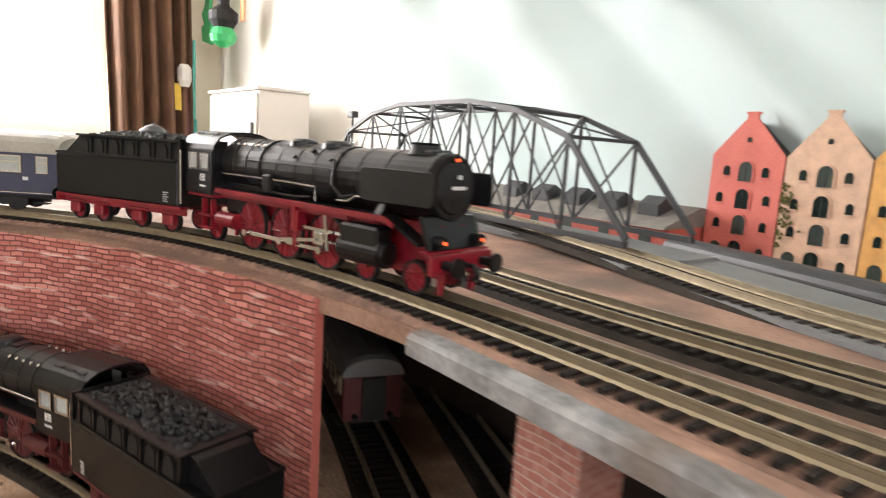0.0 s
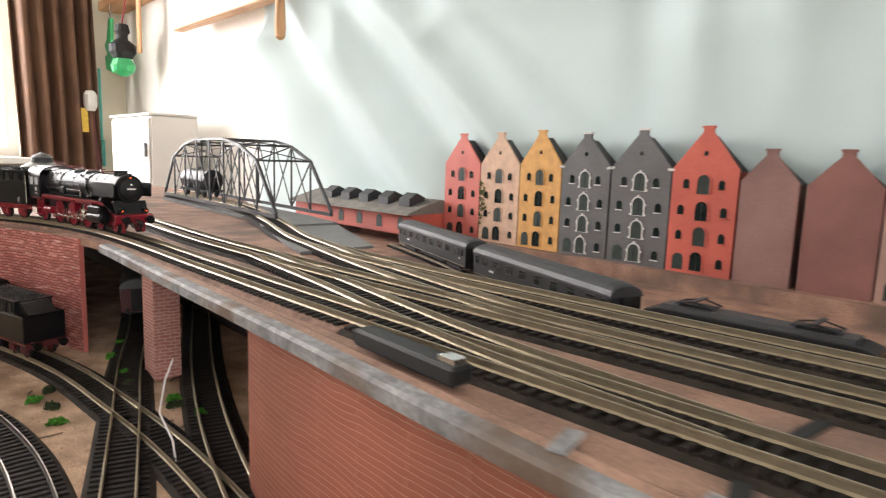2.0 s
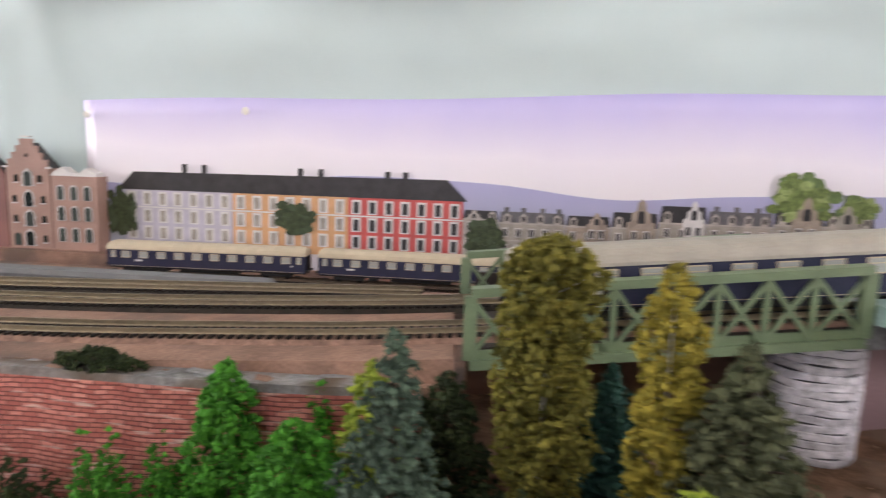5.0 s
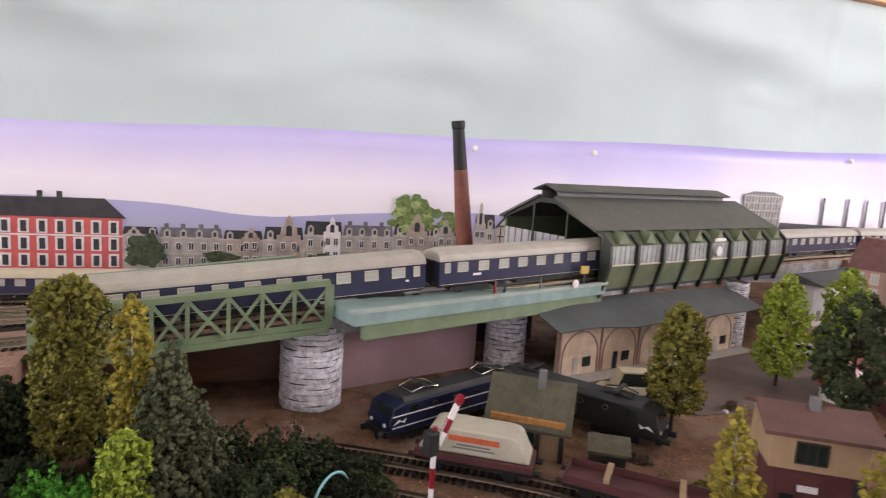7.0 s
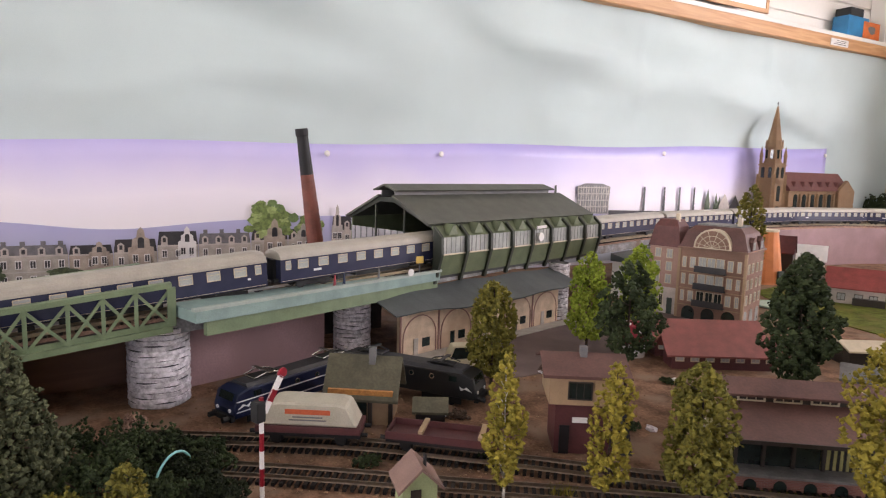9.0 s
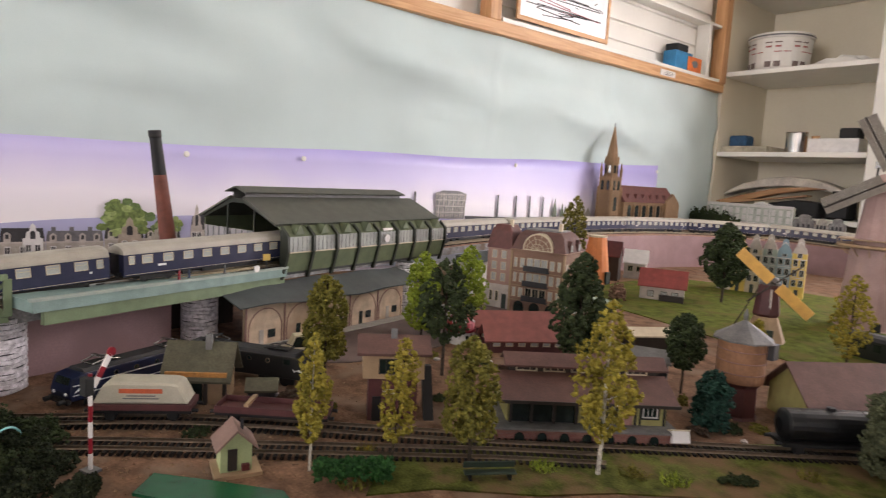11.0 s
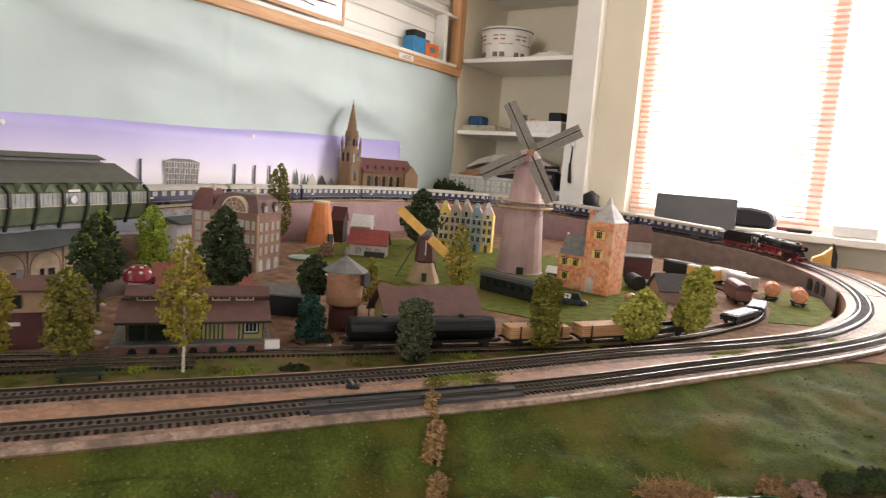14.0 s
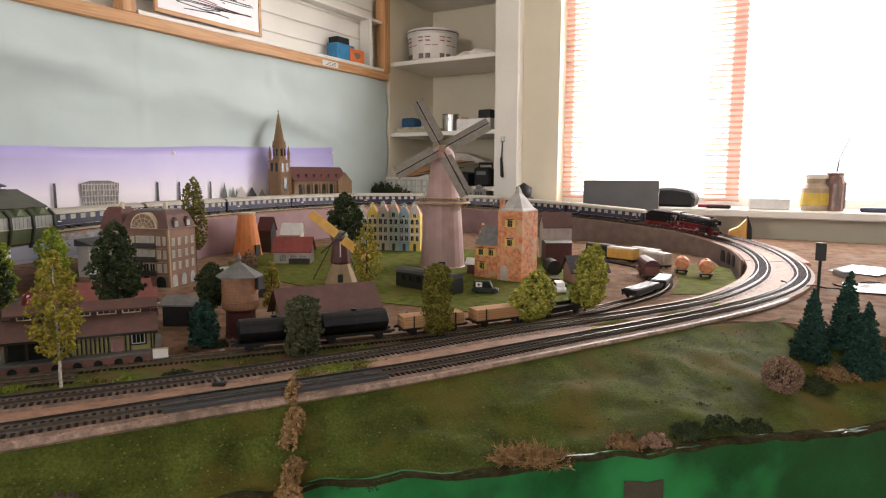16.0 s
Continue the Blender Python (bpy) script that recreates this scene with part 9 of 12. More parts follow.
# orange printed card castle house
p0, p1 = (-0.296, -2.432), (-0.412, -2.418)
m = local(p0, p1, ZG)
t = empty("card_house", m, "orange printed card house with tall tower and pointed grey roof", "model house")
part("low_wall", BX((0, 0.058, 0.002, 0.055, 0, 0.072)), M_ORANGE, t)
part("low_roof", PR([(0.0, 0.0722), (0.0285, 0.112), (0.057, 0.0722)], -0.003, 0.0575, "x"), M_GREYROOF, t)
part("step_gable", PR([(0.0, 0.0), (0.0, 0.072), (0.008, 0.072), (0.008, 0.086), (0.016, 0.086), (0.016, 0.100), (0.024, 0.100), (0.024, 0.116), (0.033, 0.116), (0.033, 0.100), (0.041, 0.100), (0.041, 0.086), (0.049, 0.086), (0.049, 0.072), (0.057, 0.072), (0.057, 0)], -0.0032, -0.0005, "x"), M_ORANGE, t)
part("tower", BX((0.0585, 0.117, -0.004, 0.060, 0, 0.148)), M_ORANGE, t)
part("tower_roof", lathe(bmesh.new(), [(0.043, 0.1482), (0.042, 0.1495), (0.034, 0.154), (0.026, 0.164), (0.014, 0.178), (0.0080, 0.184), (0.0070, 0.189), (0.0012, 0.2000), (0.0004, 0.2005)], 4, (0.0878, 0.028, 0)), mat("white_grey_roof", (0.42, 0.40, 0.37), 0.6, 0.2, 60), t).matrix_basis = Matrix.Translation((0.0878, 0.028, 0)) @ pose(0, 0, 0, 0, 0, 45) @ Matrix.Translation((-0.0878, -0.028, 0))
M_PRINTBR = mat("brown_window_print", (0.09, 0.05, 0.03), 0.6, 0.3, 150)
for x, z, y in ((0.015, 0.020, 0.002), (0.012, 0.050, 0.002), (0.038, 0.050, 0.002), (0.088, 0.075, -0.004), (0.088, 0.115, -0.004)):
    pane_on(t, x, z, 0.012, 0.014, y, mat("yellow_print", (0.66, 0.46, 0.12), 0.5, 0.2) if "yellow_print" not in bpy.data.materials else bpy.data.materials["yellow_print"], M_WINDOW, 2)
    for q in (-1, 1):
        part("shutter", BX((x + q * 0.0098 - 0.0022, x + q * 0.0098 + 0.0022, y - 0.0008, y - 0.0001, z - 0.001, z + 0.015)), bpy.data.materials["yellow_print"], t)
    part("lintel", BX((x - 0.009, x + 0.009, y - 0.0008, y - 0.0001, z + 0.014, z + 0.0165)), M_PRINTBR, t)
part("doorway", PR(arch(0.076, 0.0, 0.018, 0.034), -0.0048, -0.0041, "y"), M_PR_LIGHT, t)
part("dormer_post", BX((0.057, 0.066, 0.004, 0.010, 0.1485, 0.172)), M_ORANGE, t)
# orange kiln tower
t = empty("kiln_tower", pose(0.412, -2.43, ZG), "tapered orange kiln tower with white rim", "tower")
part("shaft", lathe(bmesh.new(), [(0.040, 0), (0.038, 0.004), (0.022, 0.112)], 14), mat("orange_kiln", (0.60, 0.20, 0.055), 0.6, 0.15, 50), t)
part("rim", lathe(bmesh.new(), [(0.0225, 0.1122), (0.0235, 0.113), (0.0235, 0.1165), (0.020, 0.117)], 14), M_CREAM, t)
part("door", BX((-0.041, -0.036, -0.008, 0.008, 0.0, 0.03)), M_DOORGREEN, t)
# red roofed cottage and other small houses
t, L = gabled("cottage", (0.224, -2.344), (0.145, -2.388), 0.045, 0.036, 0.066, M_PR_LIGHT, M_RROOF, "small white cottage with bright red roof", "cottage", 0.005)
for f in (0.25, 0.55, 0.8):
    pane_on(t, L * f, 0.008, 0.012, 0.012, 0, M_TIMBER, M_PANE)
part("veranda", BX((L * 0.45, L, -0.012, -0.001, 0.0, 0.014)), M_TIMBER, t)
gabled("garden_house", (0.425, -2.482), (0.393, -2.498), 0.045, 0.066, 0.100, M_TIMBER, M_DRED, "dark narrow garden house with red roof", "house", 0.003)
t, L = gabled("white_house", (0.430, -2.575), (0.382, -2.602), 0.05, 0.046, 0.076, M_PR_LIGHT, M_PR_WHITE, "small pale house with white roof below the pink wall", "house", 0.004)
pane_on(t, L * 0.3, 0.02, 0.012, 0.014)
pane_on(t, L * 0.7, 0.02, 0.012, 0.014)
gabled("brown_hut", (-0.350, -2.705), (-0.405, -2.742), 0.05, 0.052, 0.058, M_MAROON, M_GREYROOF, "dark maroon brick hut", "hut", 0.001)
gabled("white_hut", (-0.318, -2.772), (-0.378, -2.815), 0.05, 0.088, 0.124, M_PR_LIGHT, M_BROOF, "pale stone house behind the card castle", "house", 0.003)
gabled("garden_shed", (-0.258, -2.462), (-0.288, -2.468), 0.022, 0.026, 0.036, M_DRED, M_PR_WHITE, "small dark red shed with pale roof", "shed", 0.004)
gabled("half_timbered_house", (-0.505, -2.462), (-0.560, -2.512), 0.05, 0.030, 0.056, M_H_BRICK, M_TILE_DARK, "half timbered brick house with dark roof", "house", 0.007)
gabled("low_barn", (-0.032, -1.955), (-0.075, -2.035), 0.04, 0.022, 0.030, M_TIMBER, M_CREAM, "dark low barn with pale flat roof", "barn", 0.004)
t = empty("mushroom_house", pose(0.116, -1.742, ZG, 0, 0, 210) @ Matrix.Scale(0.74, 4), "toadstool house with white dotted red cap", "toy house")
stem = part("stem", lathe(bmesh.new(), [(0.021, 0), (0.022, 0.008), (0.019, 0.026)], 16), M_TRIM, t)
for a in (-0.5, 0.35, 1.2):
    part("pane", BX((0.0195, 0.0216, -0.0035, 0.0035, 0.009, 0.018)), M_WINDOW, stem).matrix_basis = Matrix.Rotation(a, 4, "Z")
part("cap", lathe(bmesh.new(), [(0.018, 0.0255), (0.0300, 0.0258), (0.0310, 0.030), (0.0280, 0.043), (0.019, 0.054), (0.009, 0.059), (0.001, 0.060)], 22), M_RED, t)
for k in range(11):
    a, r, z, q = (k * 0.9, 0.0252, 0.0468, 0.75) if k < 7 else (k * 1.7, 0.0145, 0.0562, 0.35)
    part("dot", lathe(bmesh.new(), [(0.0040, 0), (0.003, 0.0012), (0.0006, 0.0016)], 8), M_PR_WHITE, t).matrix_basis = pose(r * math.cos(a), r * math.sin(a), z) @ Matrix.Rotation(a, 4, "Z") @ Matrix.Rotation(q, 4, "Y")

# church on its own higher ground
struct("church_ground", PR([(0.625, -2.70), (0.7445, -2.70), (0.7445, -3.40), (0.66, -3.40), (0.60, -3.20)], ZG, 1.150, "z"), M_EARTH, "raised ground carrying the church")
ch = empty("church", None, "tan stone church with red roof and pointed spire", "church")
part("nave", BX((0.650, 0.728, -3.150, -2.860, 1.1505, 1.236)), M_CHURCH, ch)
part("nave_roof", PR([(0.644, 1.2355), (0.689, 1.288), (0.734, 1.2355)], -3.155, -2.8585, "y"), M_LROOF, ch)
part("transept", PR([(-3.165, 1.1505), (-3.165, 1.236), (-3.125, 1.268), (-3.085, 1.236), (-3.085, 1.1505)], 0.640, 0.6495, "x"), M_CHURCH, ch)
part("tower", BX((0.664, 0.712, -2.856, -2.806, 1.1505, 1.312)), M_CHURCH, ch)
for z in (1.196, 1.262, 1.3045):
    part("string_course", BX((0.6622, 0.7138, -2.8578, -2.8042, z, z + 0.004)), M_CHURCH, ch)
for dx, dy in ((0.664, -2.856), (0.664, -2.806), (0.712, -2.806)):
    part("buttress", PR([(-0.0055, 0), (0.0055, 0), (0.0055, 0.070), (0.0035, 0.076), (0.0035, 0.120), (0, 0.130), (-0.0035, 0.120), (-0.0035, 0.076), (-0.0055, 0.070)], -0.0045, 0.0045, "x"), M_CHURCH, ch).matrix_basis = Matrix.Translation((dx, dy, 1.1505)) @ pose(0, 0, 0, 0, 0, 45)
for z, h in ((1.2705, 0.030),):
    for q in (-0.011, 0.011):
        part("belfry_window", PR(arch(-2.831 + q, z, 0.010, h), 0.6630, 0.6639, "x"), M_WINDOW, ch)
        part("belfry_window", PR(arch(0.688 + q, z, 0.010, h), -2.8059, -2.8050, "y"), M_WINDOW, ch)
part("tower_stage", lathe(bmesh.new(), [(0.0235, 0.044), (0.0235, 0.048), (0.0215, 0.050), (0.0215, 0.084), (0.0240, 0.087), (0.0240, 0.092)], 8, (0.688, -2.831, 1.2682)), M_CHURCH, ch)
for k in range(8):
    a = math.pi * (k + 0.5) / 4
    part("belfry_opening", BX((-0.0004, 0.0010, -0.0038, 0.0038, 0.056, 0.080)), M_WINDOW, ch).matrix_basis = Matrix.Translation((0.688, -2.831, 1.2682)) @ Matrix.Rotation(a, 4, "Z") @ Matrix.Translation((0.0200, 0, 0))
    part("spire_gable", PR([(-0.006, 0), (0, 0.016), (0.006, 0)], -0.001, 0.001, "x"), M_CHURCH, ch).matrix_basis = Matrix.Translation((0.688, -2.831, 1.3602)) @ Matrix.Rotation(a, 4, "Z") @ Matrix.Translation((0.0215, 0, 0))
part("spire", lathe(bmesh.new(), [(0.0205, 0), (0.020, 0.003), (0.0025, 0.106), (0.001, 0.110)], 8, (0.688, -2.831, 1.3604)), M_CHURCH, ch)
part("cross", BX((0.6874, 0.6886, -2.8318, -2.8302, 1.470, 1.482), (0.6874, 0.6886, -2.8345, -2.8275, 1.476, 1.4775)), M_DGREY, ch)
for dx in (0.667, 0.709):
    for dy in (-2.854, -2.808):
        part("pinnacle", lathe(bmesh.new(), [(0.0046, 0), (0.0046, 0.016), (0.0058, 0.018), (0.0005, 0.046)], 6, (dx, dy, 1.3122)), M_CHURCH, ch)
for k in range(6):
    y = -2.89 - k * 0.041
    part("buttress", BX((0.6445, 0.6498, y - 0.022, y - 0.017, 1.1505, 1.228)), M_CHURCH, ch)
    part("lancet_window", PR(arch(y, 1.170, 0.017, 0.056), 0.6488, 0.6496, "x"), M_WINDOW, ch)
    part("roof_dormer", PR([(y - 0.006, 1.248), (y, 1.262), (y + 0.006, 1.248)], 0.652, 0.672, "x"), M_LROOF, ch)
for z in (1.205,):
    part("belfry_window", PR(arch(-2.831, z, 0.014, 0.044), 0.6628, 0.6638, "x"), M_WINDOW, ch)
part("porch_door", PR(arch(-2.831, 1.1505, 0.022, 0.040), 0.6628, 0.6638, "x"), M_WINDOW, ch)
# pale printed town row at the end of the layout
t = empty("printed_terrace", None, "pale green printed card terrace of town houses", "model house")
part("wall", BX((0.400, 0.72, -3.520, -3.505, ZG, 1.246)), mat("pale_green_print", (0.44, 0.47, 0.40), 0.6, 0.2, 50), t)
part("cornice", BX((0.400, 0.72, -3.5045, -3.499, 1.239, 1.249)), M_TRIM, t)
part("pediment", PR([(0.475, 1.2495), (0.510, 1.262), (0.545, 1.2495)], -3.512, -3.500, "y"), M_TRIM, t)
part("string_course", BX((0.400, 0.72, -3.5045, -3.5022, 1.1795, 1.183)), M_TRIM, t)
for k in range(5):
    x = 0.402 + k * 0.0785
    part("pilaster", BX((x - 0.002, x + 0.003, -3.5045, -3.5020, 1.151, 1.2388)), M_TRIM, t)
for k in range(12):
    x = 0.411 + k * 0.0262
    for z in (1.156, 1.188, 1.214):
        f = part("window_frame", BX((x - 0.0015, x + 0.0125, -3.5046, -3.5036, z - 0.0015, z + 0.0195)), M_TRIM, t)
        part("pane", BX((x, x + 0.0050, -3.5052, -3.5047, z, z + 0.018), (x + 0.0060, x + 0.011, -3.5052, -3.5047, z, z + 0.018)), M_PR_SLATE, f)
M_PR_SHADE = mat("printed_dim_stone", (0.27, 0.26, 0.25), 0.5, 0.35, 80)
for k, (x0, x1, h) in enumerate(((0.330, 0.398, 1.226), (0.285, 0.329, 1.214), (0.235, 0.284, 1.220))):
    t = empty("printed_house", None, "grey printed card house with stepped gable", "model house")
    c, w = (x0 + x1) / 2, (x1 - x0) / 2
    part("wall", PR([(x0, ZG), (x0, h - 0.020), (c - w * 0.6, h - 0.016), (c - w * 0.55, h - 0.006), (c - w * 0.2, h), (c + w * 0.2, h), (c + w * 0.55, h - 0.006), (c + w * 0.6, h - 0.016), (x1, h - 0.020), (x1, ZG)], -3.520, -3.506, "y"), M_PR_SHADE if k % 2 == 0 else M_PR_GREY, t)
    for z in (1.158, 1.180):
        for f in (-0.5, 0, 0.5):
            part("pane", BX((c + w * f - 0.004, c + w * f + 0.004, -3.5062, -3.5055, z, z + 0.013)), M_PR_DARK, t)
struct("end_bank", BX((0.235, 0.4995, -3.50, -3.485, ZG, 1.150), (0.50, 0.7445, -3.50, -3.4005, ZG, 1.150)), M_EARTH, "earth bank below the printed terrace")

# ---- vehicles and wagons in the village ----
def cab_engine(m, body, label, dark=False):
    """A long nosed electric engine."""
    t = empty("electric_locomotive", m, label, "locomotive")
    part("body", mprism([(-78, 10), (-80, 18), (-76, 31), (-66, 34), (66, 34), (76, 31), (80, 18), (78, 10)], -15, 15, "y", 0.8), body, t)
    part("roof", mprism([(-12.5, 34.1), (-9, 37), (9, 37), (12.5, 34.1)], -64, 64, "x"), M_DGREY, t)
    for s in (-1, 1):
        for z in () if dark else (15.2, 24.4):
            part("stripe", mbox((-77, 77, *sorted((s * 15.05, s * 15.25)), z, z + 0.9)), M_LETTER, t)
        for x in (-34, -12, 12, 34):
            part("porthole", CY(mm(x, s * 15.05, 28), mm(x, s * 15.5, 28), 0.0026, None, 16), M_CHROME, t)
            part("porthole_pane", CY(mm(x, s * 15.5, 28), mm(x, s * 15.7, 28), 0.0019, None, 14), M_WINDOW, t)
        for x in (-56, 56):
            part("cab_window", mbox((x - 4, x + 4, *sorted((s * 15.05, s * 15.3)), 26, 31)), M_WINDOW, t)
            part("emblem", mprism([(x - 20, 18), (x - 15, 22), (x - 11, 20), (x - 7, 22), (x - 9, 18), (x - 13, 20)], s * 15.05, s * 15.3, "y"), M_LETTER, t) if x < 0 else None
        for x in (-52, -34, 34, 52):
            wheel(t, x, s * 8.8, 6.2, M_DBLACK, M_DBLACK, 0)
        for x in (-43, 43):
            part("bogie_side", mbox((x - 21, x + 21, *sorted((s * 10.6, s * 12)), 3, 9.8)), M_DBLACK, t)
    for sx in (-1, 1):
        part("front_window", mprism([(77.3 * sx, 25), (75.2 * sx, 31), (76.0 * sx, 31.2), (78.2 * sx, 25)], -10, 10, "y"), M_WINDOW, t)
        part("buffer_beam", mbox((*sorted((78 * sx, 82 * sx)), -14, 14, 8, 13)), M_DBLACK, t)
        for s in (-1, 1):
            part("buffer", CY(mm(82 * sx, s * 10, 11), mm(88 * sx, s * 10, 11), 0.0024, None, 12), M_DBLACK, t)
            part("lamp_lens", CY(mm(79.5 * sx, s * 9, 17), mm(80.6 * sx, s * 9, 17), 0.0016, None, 10), M_LETTER, t)
        x = 40 * sx
        part("pantograph", tube(bmesh.new(), [mm(x - 14, -8, 39), mm(x, -9, 42), mm(x + 14, -8, 39), mm(x + 14, 8, 39), mm(x, 9, 42), mm(x - 14, 8, 39), mm(x - 14, -8, 39)], 0.0006, 5), M_CHROME if not dark else M_DGREY, t)
        part("pan_head", mbox((x - 2, x + 2, -13, 13, 42, 43)), M_CHROME if not dark else M_DGREY, t)
        part("insulator", mbox((x - 12, x + 12, -6, 6, 37, 39)), M_DBLACK, t)
    return t


def wagon_base(t, L, bed=None):
    part("chassis", mbox((-L / 2, L / 2, -13, 13, 8, 11)), bed or M_DBLACK, t)
    for x in (-L / 2 + 16, L / 2 - 16):
        for s in (-1, 1):
            wheel(t, x, s * 8.8, 5.4, M_DBLACK, M_DBLACK, 0)
            part("axle_guard", mbox((x - 4, x + 4, *sorted((s * 10.4, s * 11.6)), 3, 8)), M_DBLACK, t)
    for sx in (-1, 1):
        for s in (-1, 1):
            part("buffer", CY(mm(sx * L / 2, s * 9.5, 10), mm(sx * (L / 2 + 5), s * 9.5, 10), 0.0018, None, 8), M_DBLACK, t)


def tarp_wagon(m, label):
    t = empty("covered_wagon", m, label, "wagon")
    wagon_base(t, 84)
    part("body", mbox((-42, 42, -14.5, 14.5, 11, 16.5), bevel=0.4), M_MAROON, t)
    part("tarpaulin", mprism([(-40, 16.6), (-31, 34), (-24, 35.6), (24, 35.2), (31, 33.6), (40, 16.6)], -13.5, 13.5, "y", 1.6), mat("cream_tarpaulin", (0.46, 0.43, 0.34), 0.6, 0.12, 60, 0.4), t)
    for s in (-1, 1):
        part("sign_bar", mbox((-18, 18, *sorted((s * 13.55, s * 13.75)), 26.5, 30.5)), mat("red_print", (0.55, 0.11, 0.04), 0.5) if s < 0 else bpy.data.materials["red_print"], t)
        part("sign_bar", mbox((-12, 12, *sorted((s * 13.55, s * 13.7)), 23.6, 24.8)), M_GREY, t)
        part("sign_bar", mbox((-15, 15, *sorted((s * 13.55, s * 13.7)), 21.2, 22.4)), M_GREY, t)
    return t


def flat_wagon(m, label, col, L=100, stakes=True):
    t = empty("flat_wagon", m, label, "wagon")
    wagon_base(t, L)
    part("side_board", mbox((-L / 2, L / 2, -14.5, -13.6, 11, 17), (-L / 2, L / 2, 13.6, 14.5, 11, 17), (-L / 2, -L / 2 + 1, -13.6, 13.6, 11, 17), (L / 2 - 1, L / 2, -13.6, 13.6, 11, 17)), col, t)
    part("floor_board", mbox((-L / 2 + 1, L / 2 - 1, -13.6, 13.6, 11, 12)), col, t)
    if stakes:
        for x in (-L * 0.22, L * 0.25):
            part("timber_block", mbox((x - 2, x + 2, -14, 14, 17.1, 19.6), bevel=0.2), M_BEIGE, t)
    return t


def tank_wagon(m, label, L=96, col=None):
    t = empty("tank_wagon", m, label, "wagon")
    wagon_base(t, L)
    part("tank", lathe(bmesh.new(), [(0.006, -L * 0.00049), (0.0125, -L * 0.00046), (0.0150, -L * 0.00044), (0.0150, L * 0.00044), (0.0125, L * 0.00046), (0.006, L * 0.00049)], 24), col or M_BLACK, t).matrix_basis = Matrix.Translation(mm(0, 0, 24.6)) @ pose(0, 0, 0, 0, 90, 0)
    part("dome", CY(mm(0, 0, 37), mm(0, 0, 42), 0.004, None, 12), col or M_BLACK, t)
    for x in (-L * 0.3, 0, L * 0.3):
        part("band", CY(mm(x - 0.6, 0, 24.6), mm(x + 0.6, 0, 24.6), 0.0153, None, 24), col or M_BLACK, t)
    return t


def plank_wagon(m, label, L=92):
    t = empty("timber_wagon", m, label, "wagon")
    wagon_base(t, L)
    col = wood_mat("pale_planks", (0.50, 0.29, 0.14), (0.36, 0.19, 0.08), "X", 90) if "pale_planks" not in bpy.data.materials else bpy.data.materials["pale_planks"]
    for k in range(8):
        for j in range(5):
            part("plank", mbox((-L / 2 + 1 + (j % 2), L / 2 - 1 - (k % 2), -13 + k * 3.3, -10 + k * 3.3, 11.2 + j * 3.1, 14.0 + j * 3.1)), col, t)
    for x in (-L / 3, L / 3):
        for s in (-1, 1):
            part("stake", mbox((x - 0.8, x + 0.8, *sorted((s * 14.2, s * 15.2)), 8, 28)), M_DBLACK, t)
    return t


def at_s(path, x, y, half=0.03):
    return on_track(path, path.near(x, y), half)


M_NSBLUE = mat("night_blue_enamel", (0.012, 0.020, 0.065), 0.3, 0.15, 60, 0.03)
cab_engine(local((0.097, -1.243), (0.155, -1.372), ZG) @ Matrix.Translation((0.080, 0, 0)), M_NSBLUE, "dark blue electric locomotive with white lines and portholes")
cab_engine(local((0.050, -1.470), (0.150, -1.392), ZG) @ Matrix.Translation((0.075, 0, 0)), M_DBLACK, "nearly black electric locomotive behind the cottage", True)
tarp_wagon(at_s(FREIGHT, 0.026, -1.300), "maroon wagon with cream tarpaulin and red lettering bars")
flat_wagon(at_s(FREIGHT, -0.038, -1.393), "maroon low sided wagon with two timber blocks", M_MAROON)
tank_wagon(at_s(FREIGHT, -0.347, -1.790), "black cylindrical tank wagon on the goods track")
tank_wagon(at_s(FREIGHT, -0.410, -1.872), "black cylindrical tank wagon coupled behind another")
plank_wagon(at_s(FREIGHT, -0.474, -1.960), "timber wagon stacked with pale brown planks")
plank_wagon(at_s(FREIGHT, -0.535, -2.053), "timber wagon with pale planks and dark stakes")
flat_wagon(at_s(FREIGHT, -0.588, -2.150), "dark low wagon with pale car bodies", M_DBLACK, 92, False)
M_LOADGREY = mat("dull_grey_load", (0.11, 0.11, 0.11), 0.4, 0.3, 90)
t = flat_wagon(at_s(FREIGHT, -0.660, -2.385), "black flat wagon with grey slatted load on the curve", M_DBLACK, 110, False)
for k in range(9):
    part("slat", mbox((-46 + k * 10.4, -40 + k * 10.4, -12.5, 12.5, 17.1, 18.6)), M_LOADGREY, t)
t = flat_wagon(at_s(FREIGHT, -0.672, -2.505), "black flat wagon with dull grey panels", M_DBLACK, 100, False)
for k in range(6):
    part("slat", mbox((-44 + k * 14, -33 + k * 14, -12.5, 12.5, 17.1, 18.2)), M_LOADGREY, t)
# wagons parked by the retaining wall
t = empty("covered_wagon", local((-0.600, -2.665), (-0.640, -2.575), ZG) @ Matrix.Translation((0.045, 0, 0)), "brown wagon with high rounded roof standing by the wall", "wagon")
wagon_base(t, 92)
part("body", mbox((-46, 46, -15, 15, 11, 30), bevel=0.6), M_H_BROWN2, t)
part("roof", mprism([(-15.6, 30.1), (-14.6, 36), (-10.5, 41.5), (-4, 44.2), (4, 44.2), (10.5, 41.5), (14.6, 36), (15.6, 30.1)], -47, 47, "x", 0.5), M_MAROON, t)
for k in range(-3, 4):
    for q in (-1, 1):
        part("rib", mbox((k * 13.5 - 0.7, k * 13.5 + 0.7, *sorted((q * 15.05, q * 15.7)), 11, 30)), M_DBLACK, t)
